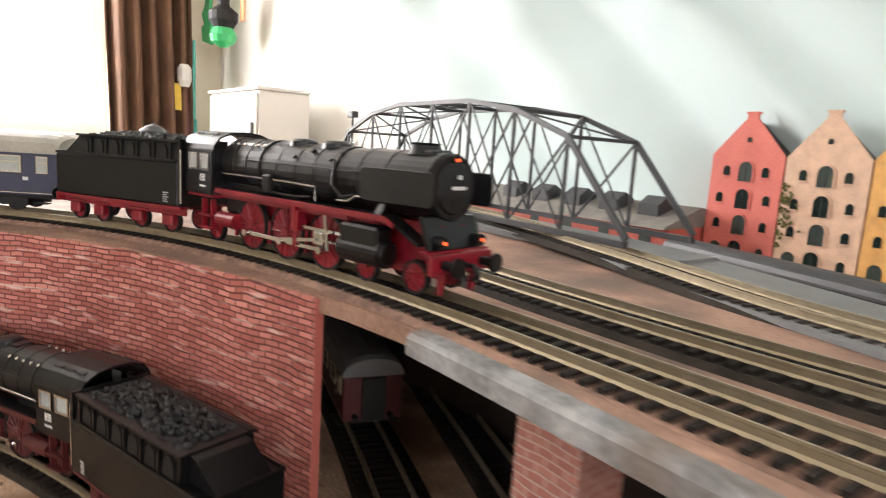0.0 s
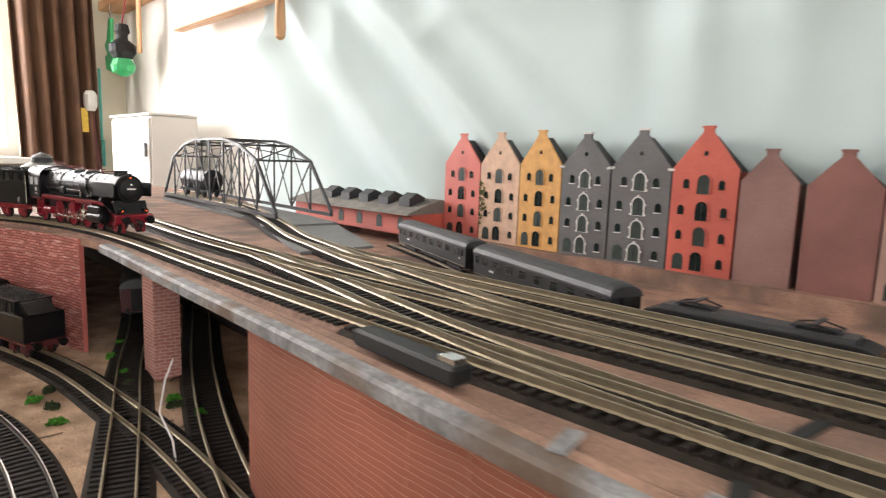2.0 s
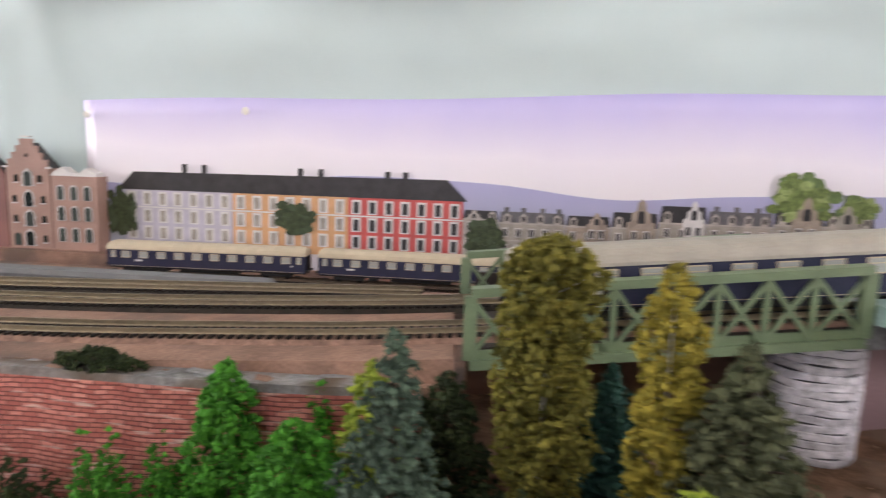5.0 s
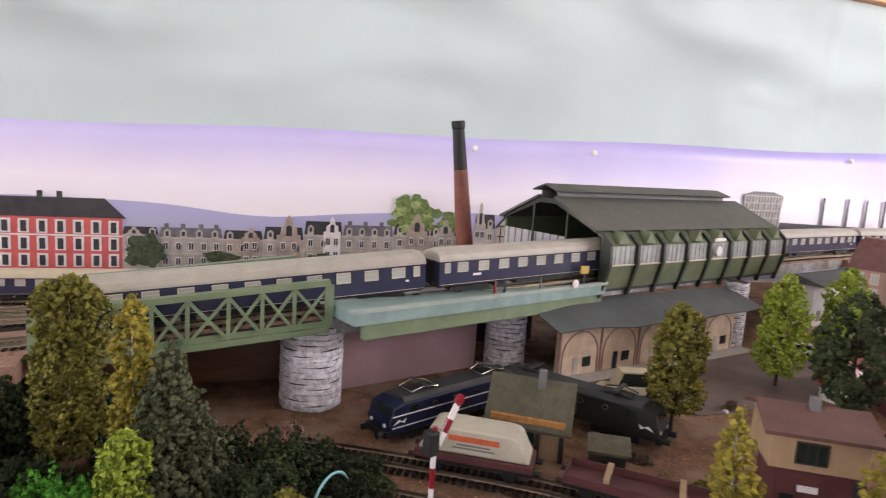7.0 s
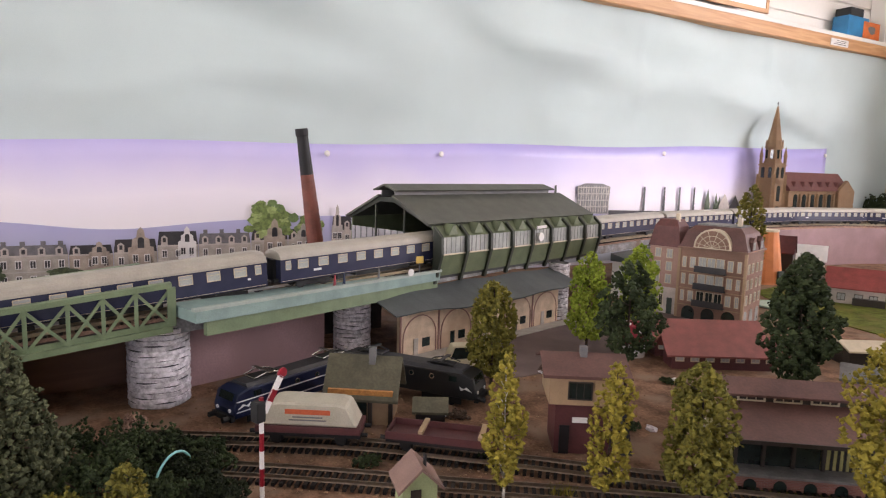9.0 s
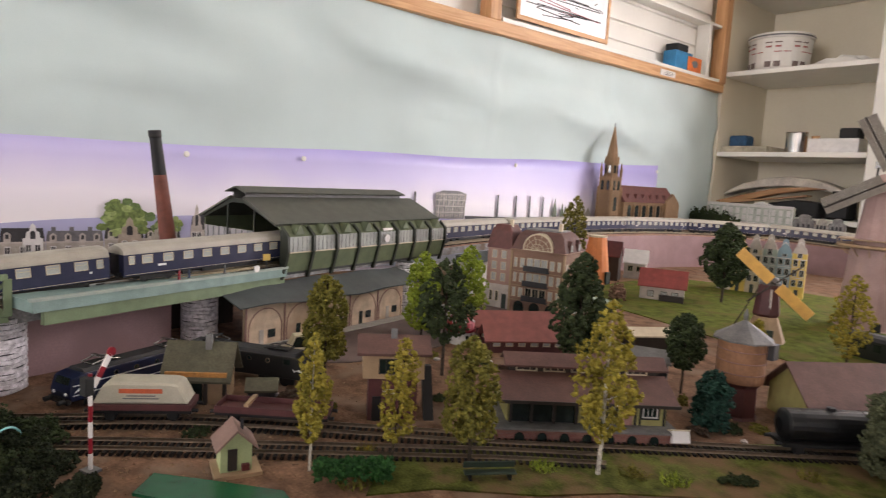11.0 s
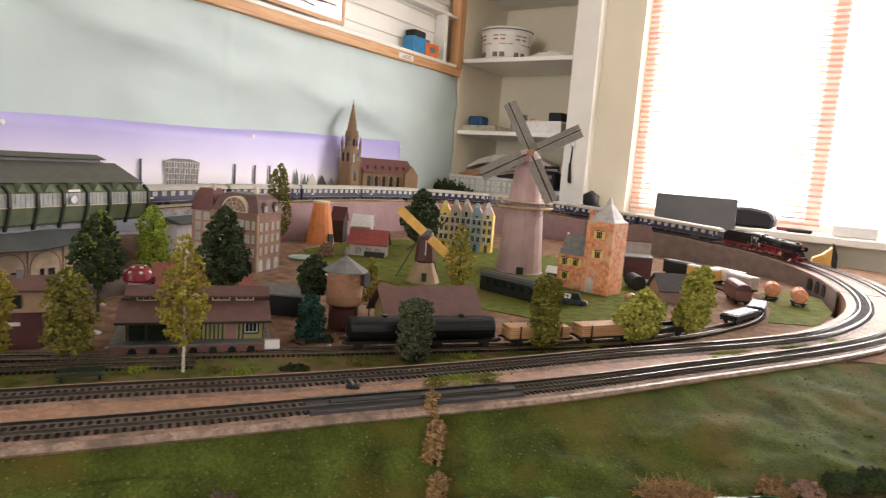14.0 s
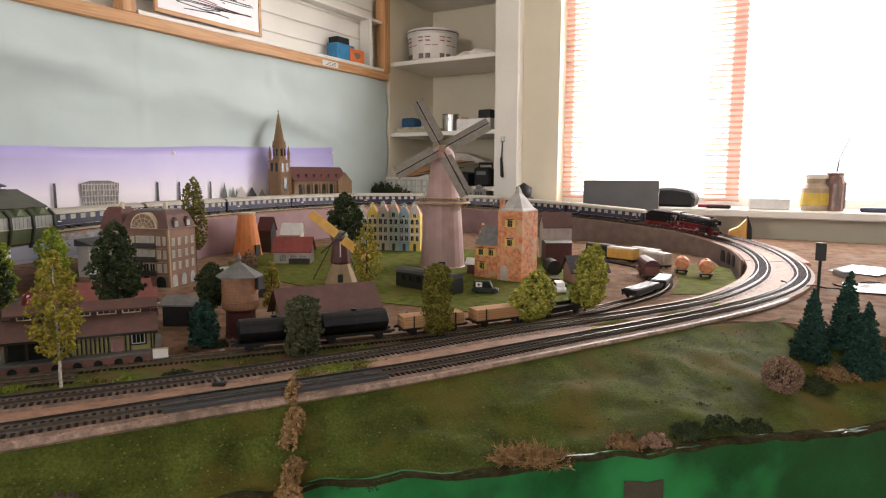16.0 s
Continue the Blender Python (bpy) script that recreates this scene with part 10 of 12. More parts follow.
tank_wagon(local((-0.722, -2.715), (-0.738, -2.640), ZG) @ Matrix.Translation((0.02, 0, 0)), "orange tank wagon standing on the grass", 44, M_ORANGE)
tank_wagon(local((-0.668, -2.745), (-0.682, -2.665), ZG) @ Matrix.Translation((0.02, 0, 0)), "orange tank wagon beside white vans", 44, M_ORANGE)
for q, (x, y, a, c) in enumerate(((-0.560, -2.86, 150, M_PR_WHITE), (-0.505, -2.845, 160, M_SAILY), (-0.600, -2.80, 140, M_PR_LIGHT), (-0.435, -2.89, 165, M_DBLACK))):
    t = empty("goods_van", pose(x, y, ZG, 0, 0, a), ("white", "yellow", "pale grey", "black")[q] + " boxy goods van standing by the wall", "van")
    part("body", mbox((-40, 40, -13, 13, 9, 34), bevel=1.5), c, t)
    part("roof", mprism([(-13.4, 34.1), (-8, 38), (8, 38), (13.4, 34.1)], -41, 41, "x"), M_PR_LIGHT if c is not M_DBLACK else M_DBLACK, t)
    part("chassis", mbox((-40, 40, -11, 11, 5, 9)), M_DBLACK, t)
    for x2 in (-26, 26):
        for s in (-1, 1):
            wheel(t, x2, s * 9, 5, M_DBLACK, M_DBLACK, 0)


def small_car(m, body, label, L=46, H=19, roof=None):
    t = empty("model_car", m, label, "car")
    part("body", mprism([(-L / 2, 3), (-L / 2, 9), (-L / 2 + 3, 11), (L / 2 - 4, 11), (L / 2, 8), (L / 2, 3)], -9, 9, "y", 0.8), body, t)
    part("cabin", mprism([(-L / 2 + 2, 11.05), (-L / 2 + 4, H), (L * 0.18, H), (L * 0.30, 11.05)], -8.2, 8.2, "y", 0.6), roof or body, t)
    for s in (-1, 1):
        part("window", mprism([(-L / 2 + 5, 12), (-L / 2 + 6, H - 2), (L * 0.15, H - 2), (L * 0.23, 12)], s * 8.25, s * 8.4, "y"), M_WINDOW, t)
        for x in (-L * 0.3, L * 0.3):
            part("wheel", CY(mm(x, s * 7.4, 4), mm(x, s * 9.4, 4), 0.004, None, 14), M_DBLACK, t)
        part("headlight", CY(mm(L / 2, s * 6, 7.5), mm(L / 2 + 0.6, s * 6, 7.5), 0.0014, None, 8), M_LETTER, t)
    return t


t = small_car(local((-0.425, -2.290), (-0.365, -2.268), ZG) @ pose(0.030, 0, 0, 0, 0, 180), mat("dark_green_enamel", (0.03, 0.045, 0.04), 0.35, 0.2), "dark green ambulance van with white cross panel", 50, 24)
for s in (-1, 1):
    part("white_panel", mbox((-17, -5, *sorted((s * 8.45, s * 8.6)), 13, 22)), M_LETTER, t)
    part("red_cross", mbox((-12, -10, *sorted((s * 8.65, s * 8.8)), 14.5, 20.5), (-14, -8, *sorted((s * 8.65, s * 8.8)), 16.6, 18.6)), M_RED, t)
small_car(pose(0.158, -1.515, ZG + 0.001, 0, 0, 75), mat("cream_enamel", (0.55, 0.50, 0.34), 0.35, 0.1), "cream bus standing before the arcade", 62, 27)
small_car(pose(0.255, -1.83, ZG + 0.001, 0, 0, 60), M_PR_LIGHT, "pale grey model car on the road")
small_car(pose(-0.49, -2.40, ZG + 0.0016, 0, 0, 200), M_DBLACK, "black model car on the meadow")
small_car(pose(-0.515, -2.36, ZG + 0.0016, 0, 0, 120), M_PR_WHITE, "white model car near the card castle")
# coach body without wheels on the meadow
t = empty("coach_body", local((-0.365, -2.238), (-0.212, -2.270), ZG + 0.0015) @ Matrix.Translation((0.08, 0, 0)), "dark green coach body lying on the meadow", "coach body")
part("body", mbox((-74, 74, -18, 18, 0, 29), bevel=0.6), mat("black_green", (0.022, 0.028, 0.022), 0.5, 0.2), t)
part("roof", mprism([(-20, 29.1), (-16, 34), (-7, 37), (7, 37), (16, 34), (20, 29.1)], -75, 75, "x"), M_DGREY, t)
for s in (-1, 1):
    for k in range(6):
        part("window", mbox((-58 + k * 21, -47 + k * 21, *sorted((s * 18.02, s * 18.3)), 14, 25)), M_WINDOW, t)
# black oil drum tank
t = part("oil_tank", CY((-0.435, -2.545, ZG + 0.0165), (-0.405, -2.590, ZG + 0.0165), 0.0165, None, 20), M_DBLACK)
tagged(t, "black oil tank lying on the grass", "tank")
t = part("oil_tank", CY((-0.495, -2.335, ZG + 0.014), (-0.475, -2.365, ZG + 0.014), 0.0125, None, 20), M_CHROME)
tagged(t, "small bright metal tank beside the cars", "tank")

# signals
def semaphore(x, y, z, h, label):
    t = empty("semaphore_signal", pose(x, y, z, 0, 0, 205), label, "signal")
    part("foot", BX((-0.006, 0.006, -0.005, 0.005, 0, 0.002)), M_GREY, t)
    n = 6
    for k in range(n):
        part("mast_section", CY((0, 0, 0.002 + (h - 0.012) * k / n), (0, 0, 0.002 + (h - 0.012) * (k + 1) / n - 0.0001), 0.0016, None, 8), M_PR_WHITE if k % 2 == 0 else M_RED, t)
    arm = part("arm", BX((-0.0006, 0.0006, -0.0022, 0.0022, 0, 0.026)), M_PR_WHITE, t)
    arm.matrix_basis = Matrix.Translation((0.003, 0, h - 0.020)) @ pose(0, 0, 0, -32, 0, 0)
    tip = part("arm_tip", CY((-0.0006, 0, 0), (0.0006, 0, 0), 0.0036, None, 14), M_RED, arm)
    tip.matrix_basis = Matrix.Translation((0, 0, 0.028))
    part("arm_band", BX((-0.0008, 0.0008, -0.0022, 0.0022, 0.008, 0.016)), M_RED, arm)
    part("lamp_box", BX((-0.004, 0.004, -0.006, 0.001, h - 0.026, h - 0.012), bevel=0.0008), M_DBLACK, t)
    return t


semaphore(-0.045, -1.245, ZG, 0.086, "red and white banded semaphore signal with raised arm")
t = empty("light_signal", pose(-0.935, -2.30, 1.0685), "black light signal post beside the track", "signal")
part("mast", CY((0, 0, 0), (0, 0, 0.075), 0.0022, None, 8), M_DBLACK, t)
part("head", BX((-0.007, 0.007, -0.005, 0.005, 0.074, 0.100), bevel=0.0008), M_DBLACK, t)
t = empty("lamp_signal", pose(0.451, 0.80, ZY), "tall thin dark lamp post behind the yard", "lamp post")
part("mast", CY((0, 0, 0), (0, 0, 0.094), 0.0016, None, 8), M_DGREY, t)
part("head", BX((-0.005, 0.005, -0.008, 0.008, 0.094, 0.103), bevel=0.001), M_DGREY, t)

# ---- trees, bushes and tufts ----
def leaf_mat(name, c1, c2, rough=0.85):
    """Flock or sponge foliage: each tuft has its own tone, with fine grain."""
    m = bpy.data.materials.new(name)
    m.use_nodes = True
    n, k = m.node_tree.nodes, m.node_tree.links
    b = n["Principled BSDF"]
    ge, tc, ns = n.new("ShaderNodeNewGeometry"), n.new("ShaderNodeTexCoord"), n.new("ShaderNodeTexNoise")
    ns.inputs["Scale"].default_value, ns.inputs["Detail"].default_value = 70, 4
    k.new(tc.outputs["Object"], ns.inputs["Vector"])
    ad = n.new("ShaderNodeMath")
    ad.operation = "MULTIPLY_ADD"
    ad.inputs[1].default_value = 0.6
    k.new(ge.outputs["Random Per Island"], ad.inputs[0])
    su = n.new("ShaderNodeMath")
    su.operation = "SUBTRACT"
    su.inputs[1].default_value = 0.30
    k.new(ns.outputs["Fac"], su.inputs[0])
    k.new(su.outputs[0], ad.inputs[2])
    mx = n.new("ShaderNodeMixRGB")
    mx.inputs[1].default_value, mx.inputs[2].default_value = (*c1, 1), (*c2, 1)
    k.new(ad.outputs[0], mx.inputs[0])
    k.new(mx.outputs[0], b.inputs["Base Color"])
    b.inputs["Roughness"].default_value, b.inputs["Specular IOR Level"].default_value = rough, 0.25
    return m


L_OLIVE = leaf_mat("olive_foliage", (0.0434, 0.0465, 0.0074), (0.24, 0.21, 0.035))
L_YELLOW = leaf_mat("yellow_foliage", (0.0868, 0.0775, 0.0093), (0.38, 0.31, 0.042))
L_YGREEN = leaf_mat("yellow_green_foliage", (0.1054, 0.1085, 0.0124), (0.48, 0.46, 0.09))
L_LIME = leaf_mat("lime_foliage", (0.0744, 0.1178, 0.0074), (0.36, 0.44, 0.05))
L_BRIGHT = leaf_mat("bright_green_foliage", (0.0136, 0.0682, 0.0062), (0.10, 0.36, 0.03))
L_DARK = leaf_mat("dark_green_foliage", (0.0080, 0.0140, 0.0058), (0.058, 0.080, 0.028))
L_BLACK = leaf_mat("blackish_green_brush", (0.004, 0.006, 0.003), (0.030, 0.040, 0.014))
L_TEAL = leaf_mat("blue_green_needles", (0.0050, 0.0186, 0.0136), (0.03, 0.085, 0.06))
L_GREYFIR = leaf_mat("grey_green_needles", (0.0186, 0.0310, 0.0217), (0.10, 0.15, 0.10))
L_WILLOW = leaf_mat("grey_green_foliage", (0.0217, 0.0279, 0.0124), (0.12, 0.13, 0.065))
L_BROWN = leaf_mat("dry_brown_foliage", (0.0744, 0.0403, 0.0186), (0.36, 0.22, 0.10))
L_PINK = leaf_mat("pinkish_brown_foliage", (0.0992, 0.0527, 0.0372), (0.40, 0.25, 0.18))
L_STRAW = leaf_mat("straw", (0.1364, 0.0744, 0.0279), (0.46, 0.29, 0.13))
L_DRY = leaf_mat("dry_weed", (0.16, 0.085, 0.035), (0.50, 0.33, 0.15))
L_HEATH = leaf_mat("grey_brown_heather", (0.05, 0.035, 0.025), (0.20, 0.14, 0.10))
M_BARK = mat("brown_bark", (0.075, 0.05, 0.03), 0.9, 0.3, 200, 0.6, 900)
M_BIRCH = mat("white_bark", (0.55, 0.52, 0.45), 0.8, 0.35, 300, 0.5, 900, grime=(0.12, 0.1, 0.08))


def flakes(c, size, g):
    """Small leaf quads turned every way, as vertices and faces."""
    n = len(c)
    a = g.normal(size=(n, 3))
    a /= np.linalg.norm(a, axis=1, keepdims=True)
    b = np.cross(a, g.normal(size=(n, 3)))
    b /= np.linalg.norm(b, axis=1, keepdims=True)
    s = (size * g.uniform(0.6, 1.4, n))[:, None]
    v = np.stack([c + a * s, c + b * s * 0.6, c - a * s, c - b * s * 0.6], 1).reshape(-1, 3)
    return v, (np.arange(n)[:, None] * 4 + np.arange(4)).tolist()


_OCT = np.array([(1, 0, 0), (-1, 0, 0), (0, 1, 0), (0, -1, 0), (0, 0, 1), (0, 0, -1)], float)
_OCF = np.array([(0, 2, 4), (2, 1, 4), (1, 3, 4), (3, 0, 4), (2, 0, 5), (1, 2, 5), (3, 1, 5), (0, 3, 5)])


def foliage(name, c, r, material, parent, g, leaf=0.0):
    """A crown of uneven clumps wrapped in loose leaves."""
    n = len(c)
    v = ((_OCT[None] + g.uniform(-0.4, 0.4, (n, 6, 3))) * r[:, None, None] + c[:, None, :]).reshape(-1, 3)
    f = (_OCF[None] + 6 * np.arange(n)[:, None, None]).reshape(-1, 3).tolist()
    if leaf:
        k = np.repeat(np.arange(n), 2)
        d = g.normal(size=(len(k), 3))
        d /= np.linalg.norm(d, axis=1, keepdims=True)
        v2, f2 = flakes(c[k] + d * (r[k] * g.uniform(0.7, 1.5, len(k)))[:, None], leaf, g)
        f = f + [[i + len(v) for i in q] for q in f2]
        v = np.concatenate([v, v2])
    me = bpy.data.meshes.new(name)
    me.from_pydata(v.tolist(), [], f)
    me.materials.append(material)
    ob = new(name, me)
    ob.parent = parent
    return ob


PROFILE = {
    "column": lambda u: np.minimum(1, (u / 0.12) ** 0.5) * np.minimum(1, ((1 - u) / 0.25)) ** 0.55 * (1 - 0.18 * u),
    "pillar": lambda u: np.minimum(1, (u / 0.06) ** 0.5) * np.minimum(1, (1 - u) / 0.10) ** 0.5,
    "cone": lambda u: np.minimum(1, (u / 0.05)) * (1 - u) ** 0.85 + 0.03,
    "round": lambda u: np.sqrt(np.clip(1 - (2 * u - 1) ** 2, 0.01, 1)),
    "egg": lambda u: np.minimum(1, (u / 0.3) ** 0.5) * np.minimum(1, np.clip(1 - u, 0.01, 1) / 0.5) ** 0.55,
}


def tree(x, y, z, top, r, shape, leafm, label, clear=0.12, n=420, size=0.0024, bark=M_BARK, lean=(0, 0), gaps=0.30, seed=1, name="tree", leaf=0.0014):
    """A tapered trunk with limbs and an uneven crown of clumps; clear is the bare share of the trunk."""
    g = np.random.default_rng(seed)
    n, size, leaf = int(n * 2.7), size * 1.05, leaf * 0.85
    t = empty(name, pose(x, y, z), label, "tree")
    h = top - z
    bend = lambda q: Vector((lean[0] * q, lean[1] * q, h * q))
    bm = bmesh.new()
    tr = max(0.0009, r * 0.060)
    for i in range(6):
        a, b = i / 6 * 0.93, (i + 1) / 6 * 0.93
        cyl(bm, bend(a) + Vector(g.uniform(-1, 1, 3) * 0.0004 * (i > 0)), bend(b), tr * (1.25 - a), tr * (1.25 - b), 8)
    for i in range(9):
        q = clear + (0.85 - clear) * (i + g.uniform(0, 0.8)) / 9
        an, le = g.uniform(0, 6.28), r * 0.75 * float(PROFILE[shape](np.array((q - clear) / (1 - clear))))
        cyl(bm, bend(q), bend(q) + Vector((math.cos(an) * le, math.sin(an) * le, h * 0.07)), tr * 0.4, tr * 0.15, 5)
    part("trunk", bm, bark, t)
    u = g.uniform(0, 1, n * 3)
    f = PROFILE[shape](u)
    keep = g.uniform(0, 1, n * 3) < f ** 1.3 + 0.05
    u, f = u[keep], f[keep]
    an = g.uniform(0, 2 * np.pi, len(u))
    ph = g.uniform(0, 6.28, 6)
    lump = 0.5 + 0.22 * np.sin(3 * an + ph[0] + 9 * u) + 0.18 * np.sin(5 * an + ph[1] - 17 * u) + 0.16 * np.sin(2 * an + ph[2] + 29 * u)
    keep = lump + g.uniform(-0.1, 0.1, len(u)) > gaps
    u, f, an, lump = u[keep][:n], f[keep][:n], an[keep][:n], lump[keep][:n]
    rad = r * f * (0.78 + 0.5 * lump) * g.uniform(0.02, 1, len(u)) ** 0.46
    if shape == "cone":
        # tiers of drooping branches
        tier = (u * 11) % 1.0
        rad = rad * (1.12 - 0.38 * tier)
    zz = h * (clear + (1 - clear) * u) + (-0.25 * rad if shape == "cone" else 0)
    q = zz / h
    c = np.stack([rad * np.cos(an) + lean[0] * q, rad * np.sin(an) + lean[1] * q, zz], 1)
    c[:, 2] = np.maximum(c[:, 2], size)
    foliage("crown", c, size * g.uniform(0.55, 1.15, len(c)), leafm, t, g, leaf)
    return t


def bush(x, y, z, rx, ry, h, leafm, label, n=160, size=0.0025, seed=1, turn=0.0, name="bush", leaf=0.0014):
    """A low mound of clumps on short stems."""
    g = np.random.default_rng(seed)
    t = empty(name, pose(x, y, z, 0, 0, turn), label, "bush")
    n, size, leaf = int(n * 2.2), size * 0.7, leaf * 0.75
    an, q = g.uniform(0, 2 * np.pi, n), g.uniform(0, 1, n) ** 0.5
    lump = 0.75 + 0.25 * np.sin(3 * an + seed) * np.cos(7 * q + seed)
    zz = h * lump * np.sqrt(np.clip(1 - q ** 2, 0, 1)) * g.uniform(0.35, 1, n) ** 0.5
    c = np.stack([rx * q * lump * np.cos(an), ry * q * lump * np.sin(an), np.maximum(zz, size * 0.8)], 1)
    foliage("foliage", c, size * g.uniform(0.5, 1.2, n), leafm, t, g, leaf)
    bm = bmesh.new()
    for i in range(4):
        cyl(bm, (0, 0, 0), (rx * 0.5 * math.cos(i * 1.6), ry * 0.5 * math.sin(i * 1.6), h * 0.6), 0.0008, 0.0005, 5)
    part("stem", bm, M_BARK, t)
    return t


def tuft(x, y, z, r, h, leafm, label, n=60, seed=1, lie=0.0, name="grass_tuft"):
    """Thin upright or lying blades."""
    g = np.random.default_rng(seed)
    t = empty(name, pose(x, y, z, 0, 0, g.uniform(0, 360)), label, "grass")
    an, q = g.uniform(0, 6.283, n), r * g.uniform(0, 1, n) ** 0.6
    p = np.stack([q * np.cos(an), q * np.sin(an), np.zeros(n)], 1)
    d = np.stack([g.normal(0, 0.3 + lie, n), g.normal(0, 0.3 + lie, n), np.ones(n) * (1 - 0.75 * lie)], 1)
    d /= np.linalg.norm(d, axis=1, keepdims=True)
    L = (h * g.uniform(0.5, 1.1, n))[:, None]
    s = np.stack([-d[:, 1], d[:, 0], np.zeros(n)], 1) + 1e-4
    s = s / np.linalg.norm(s, axis=1, keepdims=True) * 0.0006
    v = np.stack([p - s, p + s, p + d * L * 0.6 + s * 0.7, p + d * L * 0.6 - s * 0.7], 1)
    w = np.stack([p + d * L * 0.6 - s * 0.7, p + d * L * 0.6 + s * 0.7, p + d * L + (0, 0, -0.001), p + d * L + s * 0.1], 1)
    v = np.concatenate([v, w]).reshape(-1, 3)
    me = bpy.data.meshes.new("blade_clump")
    me.from_pydata(v.tolist(), [], (np.arange(2 * n)[:, None] * 4 + np.arange(4)).tolist())
    me.materials.append(leafm)
    ob = new("blade_clump", me)
    ob.parent = t
    return t


# village and depot
tree(0.075, -1.503, ZG, 1.160, 0.024, "column", L_OLIVE, "olive green poplar beside the depot shed", 0.16, 520, seed=3)
tree(-0.128, -1.383, ZG, 1.147, 0.0125, "egg", L_YELLOW, "thin yellowish tree with pale trunk by the kiosk", 0.2, 200, 0.0021, M_BIRCH, (0.018, -0.01), 0.42, 5)
tree(-0.160, -1.438, ZG, 1.149, 0.013, "column", L_YELLOW, "thin leaning yellow tree beside the signal box", 0.22, 170, 0.0021, M_BARK, (0.004, -0.012), 0.42, 6)
tree(-0.188, -1.497, ZG, 1.150, 0.022, "column", L_OLIVE, "olive poplar with loose crown on the grass strip", 0.2, 430, 0.0022, M_BARK, (0.004, 0), 0.36, 7)
tree(0.160, -1.705, ZG, 1.170, 0.025, "column", L_LIME, "bright lime green poplar in the depot yard", 0.1, 520, seed=8)
tree(0.157, -1.790, ZG, 1.176, 0.027, "column", L_LIME, "lime green poplar behind a dark tree", 0.1, 520, seed=9)
tree(0.010, -1.625, ZG, 1.184, 0.030, "egg", L_DARK, "large dark green tree with ragged crown", 0.28, 330, 0.0030, gaps=0.52, seed=10)
tree(-0.257, -1.577, ZG, 1.188, 0.024, "egg", L_YELLOW, "tall yellow birch with white trunk and branches", 0.2, 330, 0.0023, M_BIRCH, gaps=0.42, seed=11)
tree(-0.177, -1.836, ZG, 1.137, 0.021, "round", L_DARK, "small round dark green tree near the water tower", 0.3, 420, seed=12)
tree(-0.255, -1.758, ZG, 1.104, 0.018, "column", L_TEAL, "dark blue green cypress at the foot of the water tower", 0.0, 380, seed=13)
tree(-0.398, -1.790, ZG, 1.119, 0.0195, "pillar", L_WILLOW, "dense grey green rounded tree beside the goods track", 0.05, 760, 0.0022, seed=14, gaps=0.15)
tree(-0.490, -1.953, ZG, 1.146, 0.019, "pillar", L_OLIVE, "clipped olive green column tree beside the track", 0.08, 720, 0.0022, seed=15, gaps=0.15)
tree(-0.567, -2.086, ZG, 1.126, 0.031, "egg", L_YGREEN, "bushy yellow green tree beside the goods wagons", 0.1, 620, 0.0029, seed=16, gaps=0.2, lean=(-0.015, 0))
tree(-0.616, -2.200, ZG, 1.159, 0.025, "column", L_YGREEN, "tall yellow green leaning tree near the loop", 0.1, 600, 0.0029, seed=17, gaps=0.2, lean=(-0.016, 0.006))
tree(-0.262, -2.092, ZG, 1.184, 0.024, "egg", L_YELLOW, "sparse yellow tree on the meadow by the windmill", 0.22, 170, 0.0026, gaps=0.46, seed=18)
tree(-0.226, -1.905, ZG, 1.135, 0.012, "column", L_YELLOW, "slim yellow tree behind the water tower", 0.2, 130, 0.0022, gaps=0.4, seed=19)
tree(0.245, -2.134, ZG, 1.257, 0.024, "column", L_OLIVE, "tall olive brown tree beside the brick tenement", 0.25, 420, 0.0028, gaps=0.40, seed=20)
tree(-0.095, -1.742, ZG, 1.200, 0.031, "egg", L_DARK, "dark ragged tree in front of the tenement", 0.2, 560, 0.0030, gaps=0.36, seed=21)
tree(0.113, -2.487, ZG, 1.217, 0.045, "egg", L_DARK, "broad dark tree beside the gabled canal houses", 0.2, 620, 0.0042, gaps=0.34, seed=22)
bush(0.225, -2.266, ZG, 0.022, 0.022, 0.046, L_PINK, "reddish bush beside the orange house", 160, 0.004, 23)
for k, (x, y, h) in enumerate(((0.728, -3.435, 0.082), (0.688, -3.43, 0.095), (0.648, -3.425, 0.088), (0.612, -3.435, 0.075), (0.575, -3.445, 0.050))):
    bush(x, y, 1.150, 0.036, 0.026, h, L_DARK, "dark green hedge bush below the printed terrace", 300, 0.005, 30 + k)

# wood below the brick wall and the green bridge
tree(0.083, -0.882, ZL, 1.111, 0.0200, "egg", L_BRIGHT, "bright green tree against the brick wall", 0.05, 640, 0.0020, seed=40, leaf=0.0011)
tree(0.100, -0.923, ZL, 1.097, 0.0156, "egg", L_BRIGHT, "small green tree close to the brick wall", 0.05, 420, 0.0019, seed=41, leaf=0.0011)
tree(0.046, -0.929, ZL, 1.100, 0.0200, "round", L_BRIGHT, "round bright green tree in front of the wood", 0.1, 640, 0.0019, seed=42, leaf=0.0011)
tree(0.069, -0.956, ZL, 1.120, 0.0150, "column", L_LIME, "slim light green tree among firs", 0.05, 420, 0.0019, seed=43, leaf=0.0011)
tree(0.018, -0.975, ZL, 1.151, 0.0425, "cone", L_GREYFIR, "tall grey green fir with dense needles", 0.05, 1200, 0.0019, seed=44, gaps=0.12, leaf=0.0012)
tree(0.105, -0.988, ZL, 1.104, 0.0225, "egg", L_DARK, "dark green tree under the bridge end", 0.05, 460, 0.0021, seed=45)
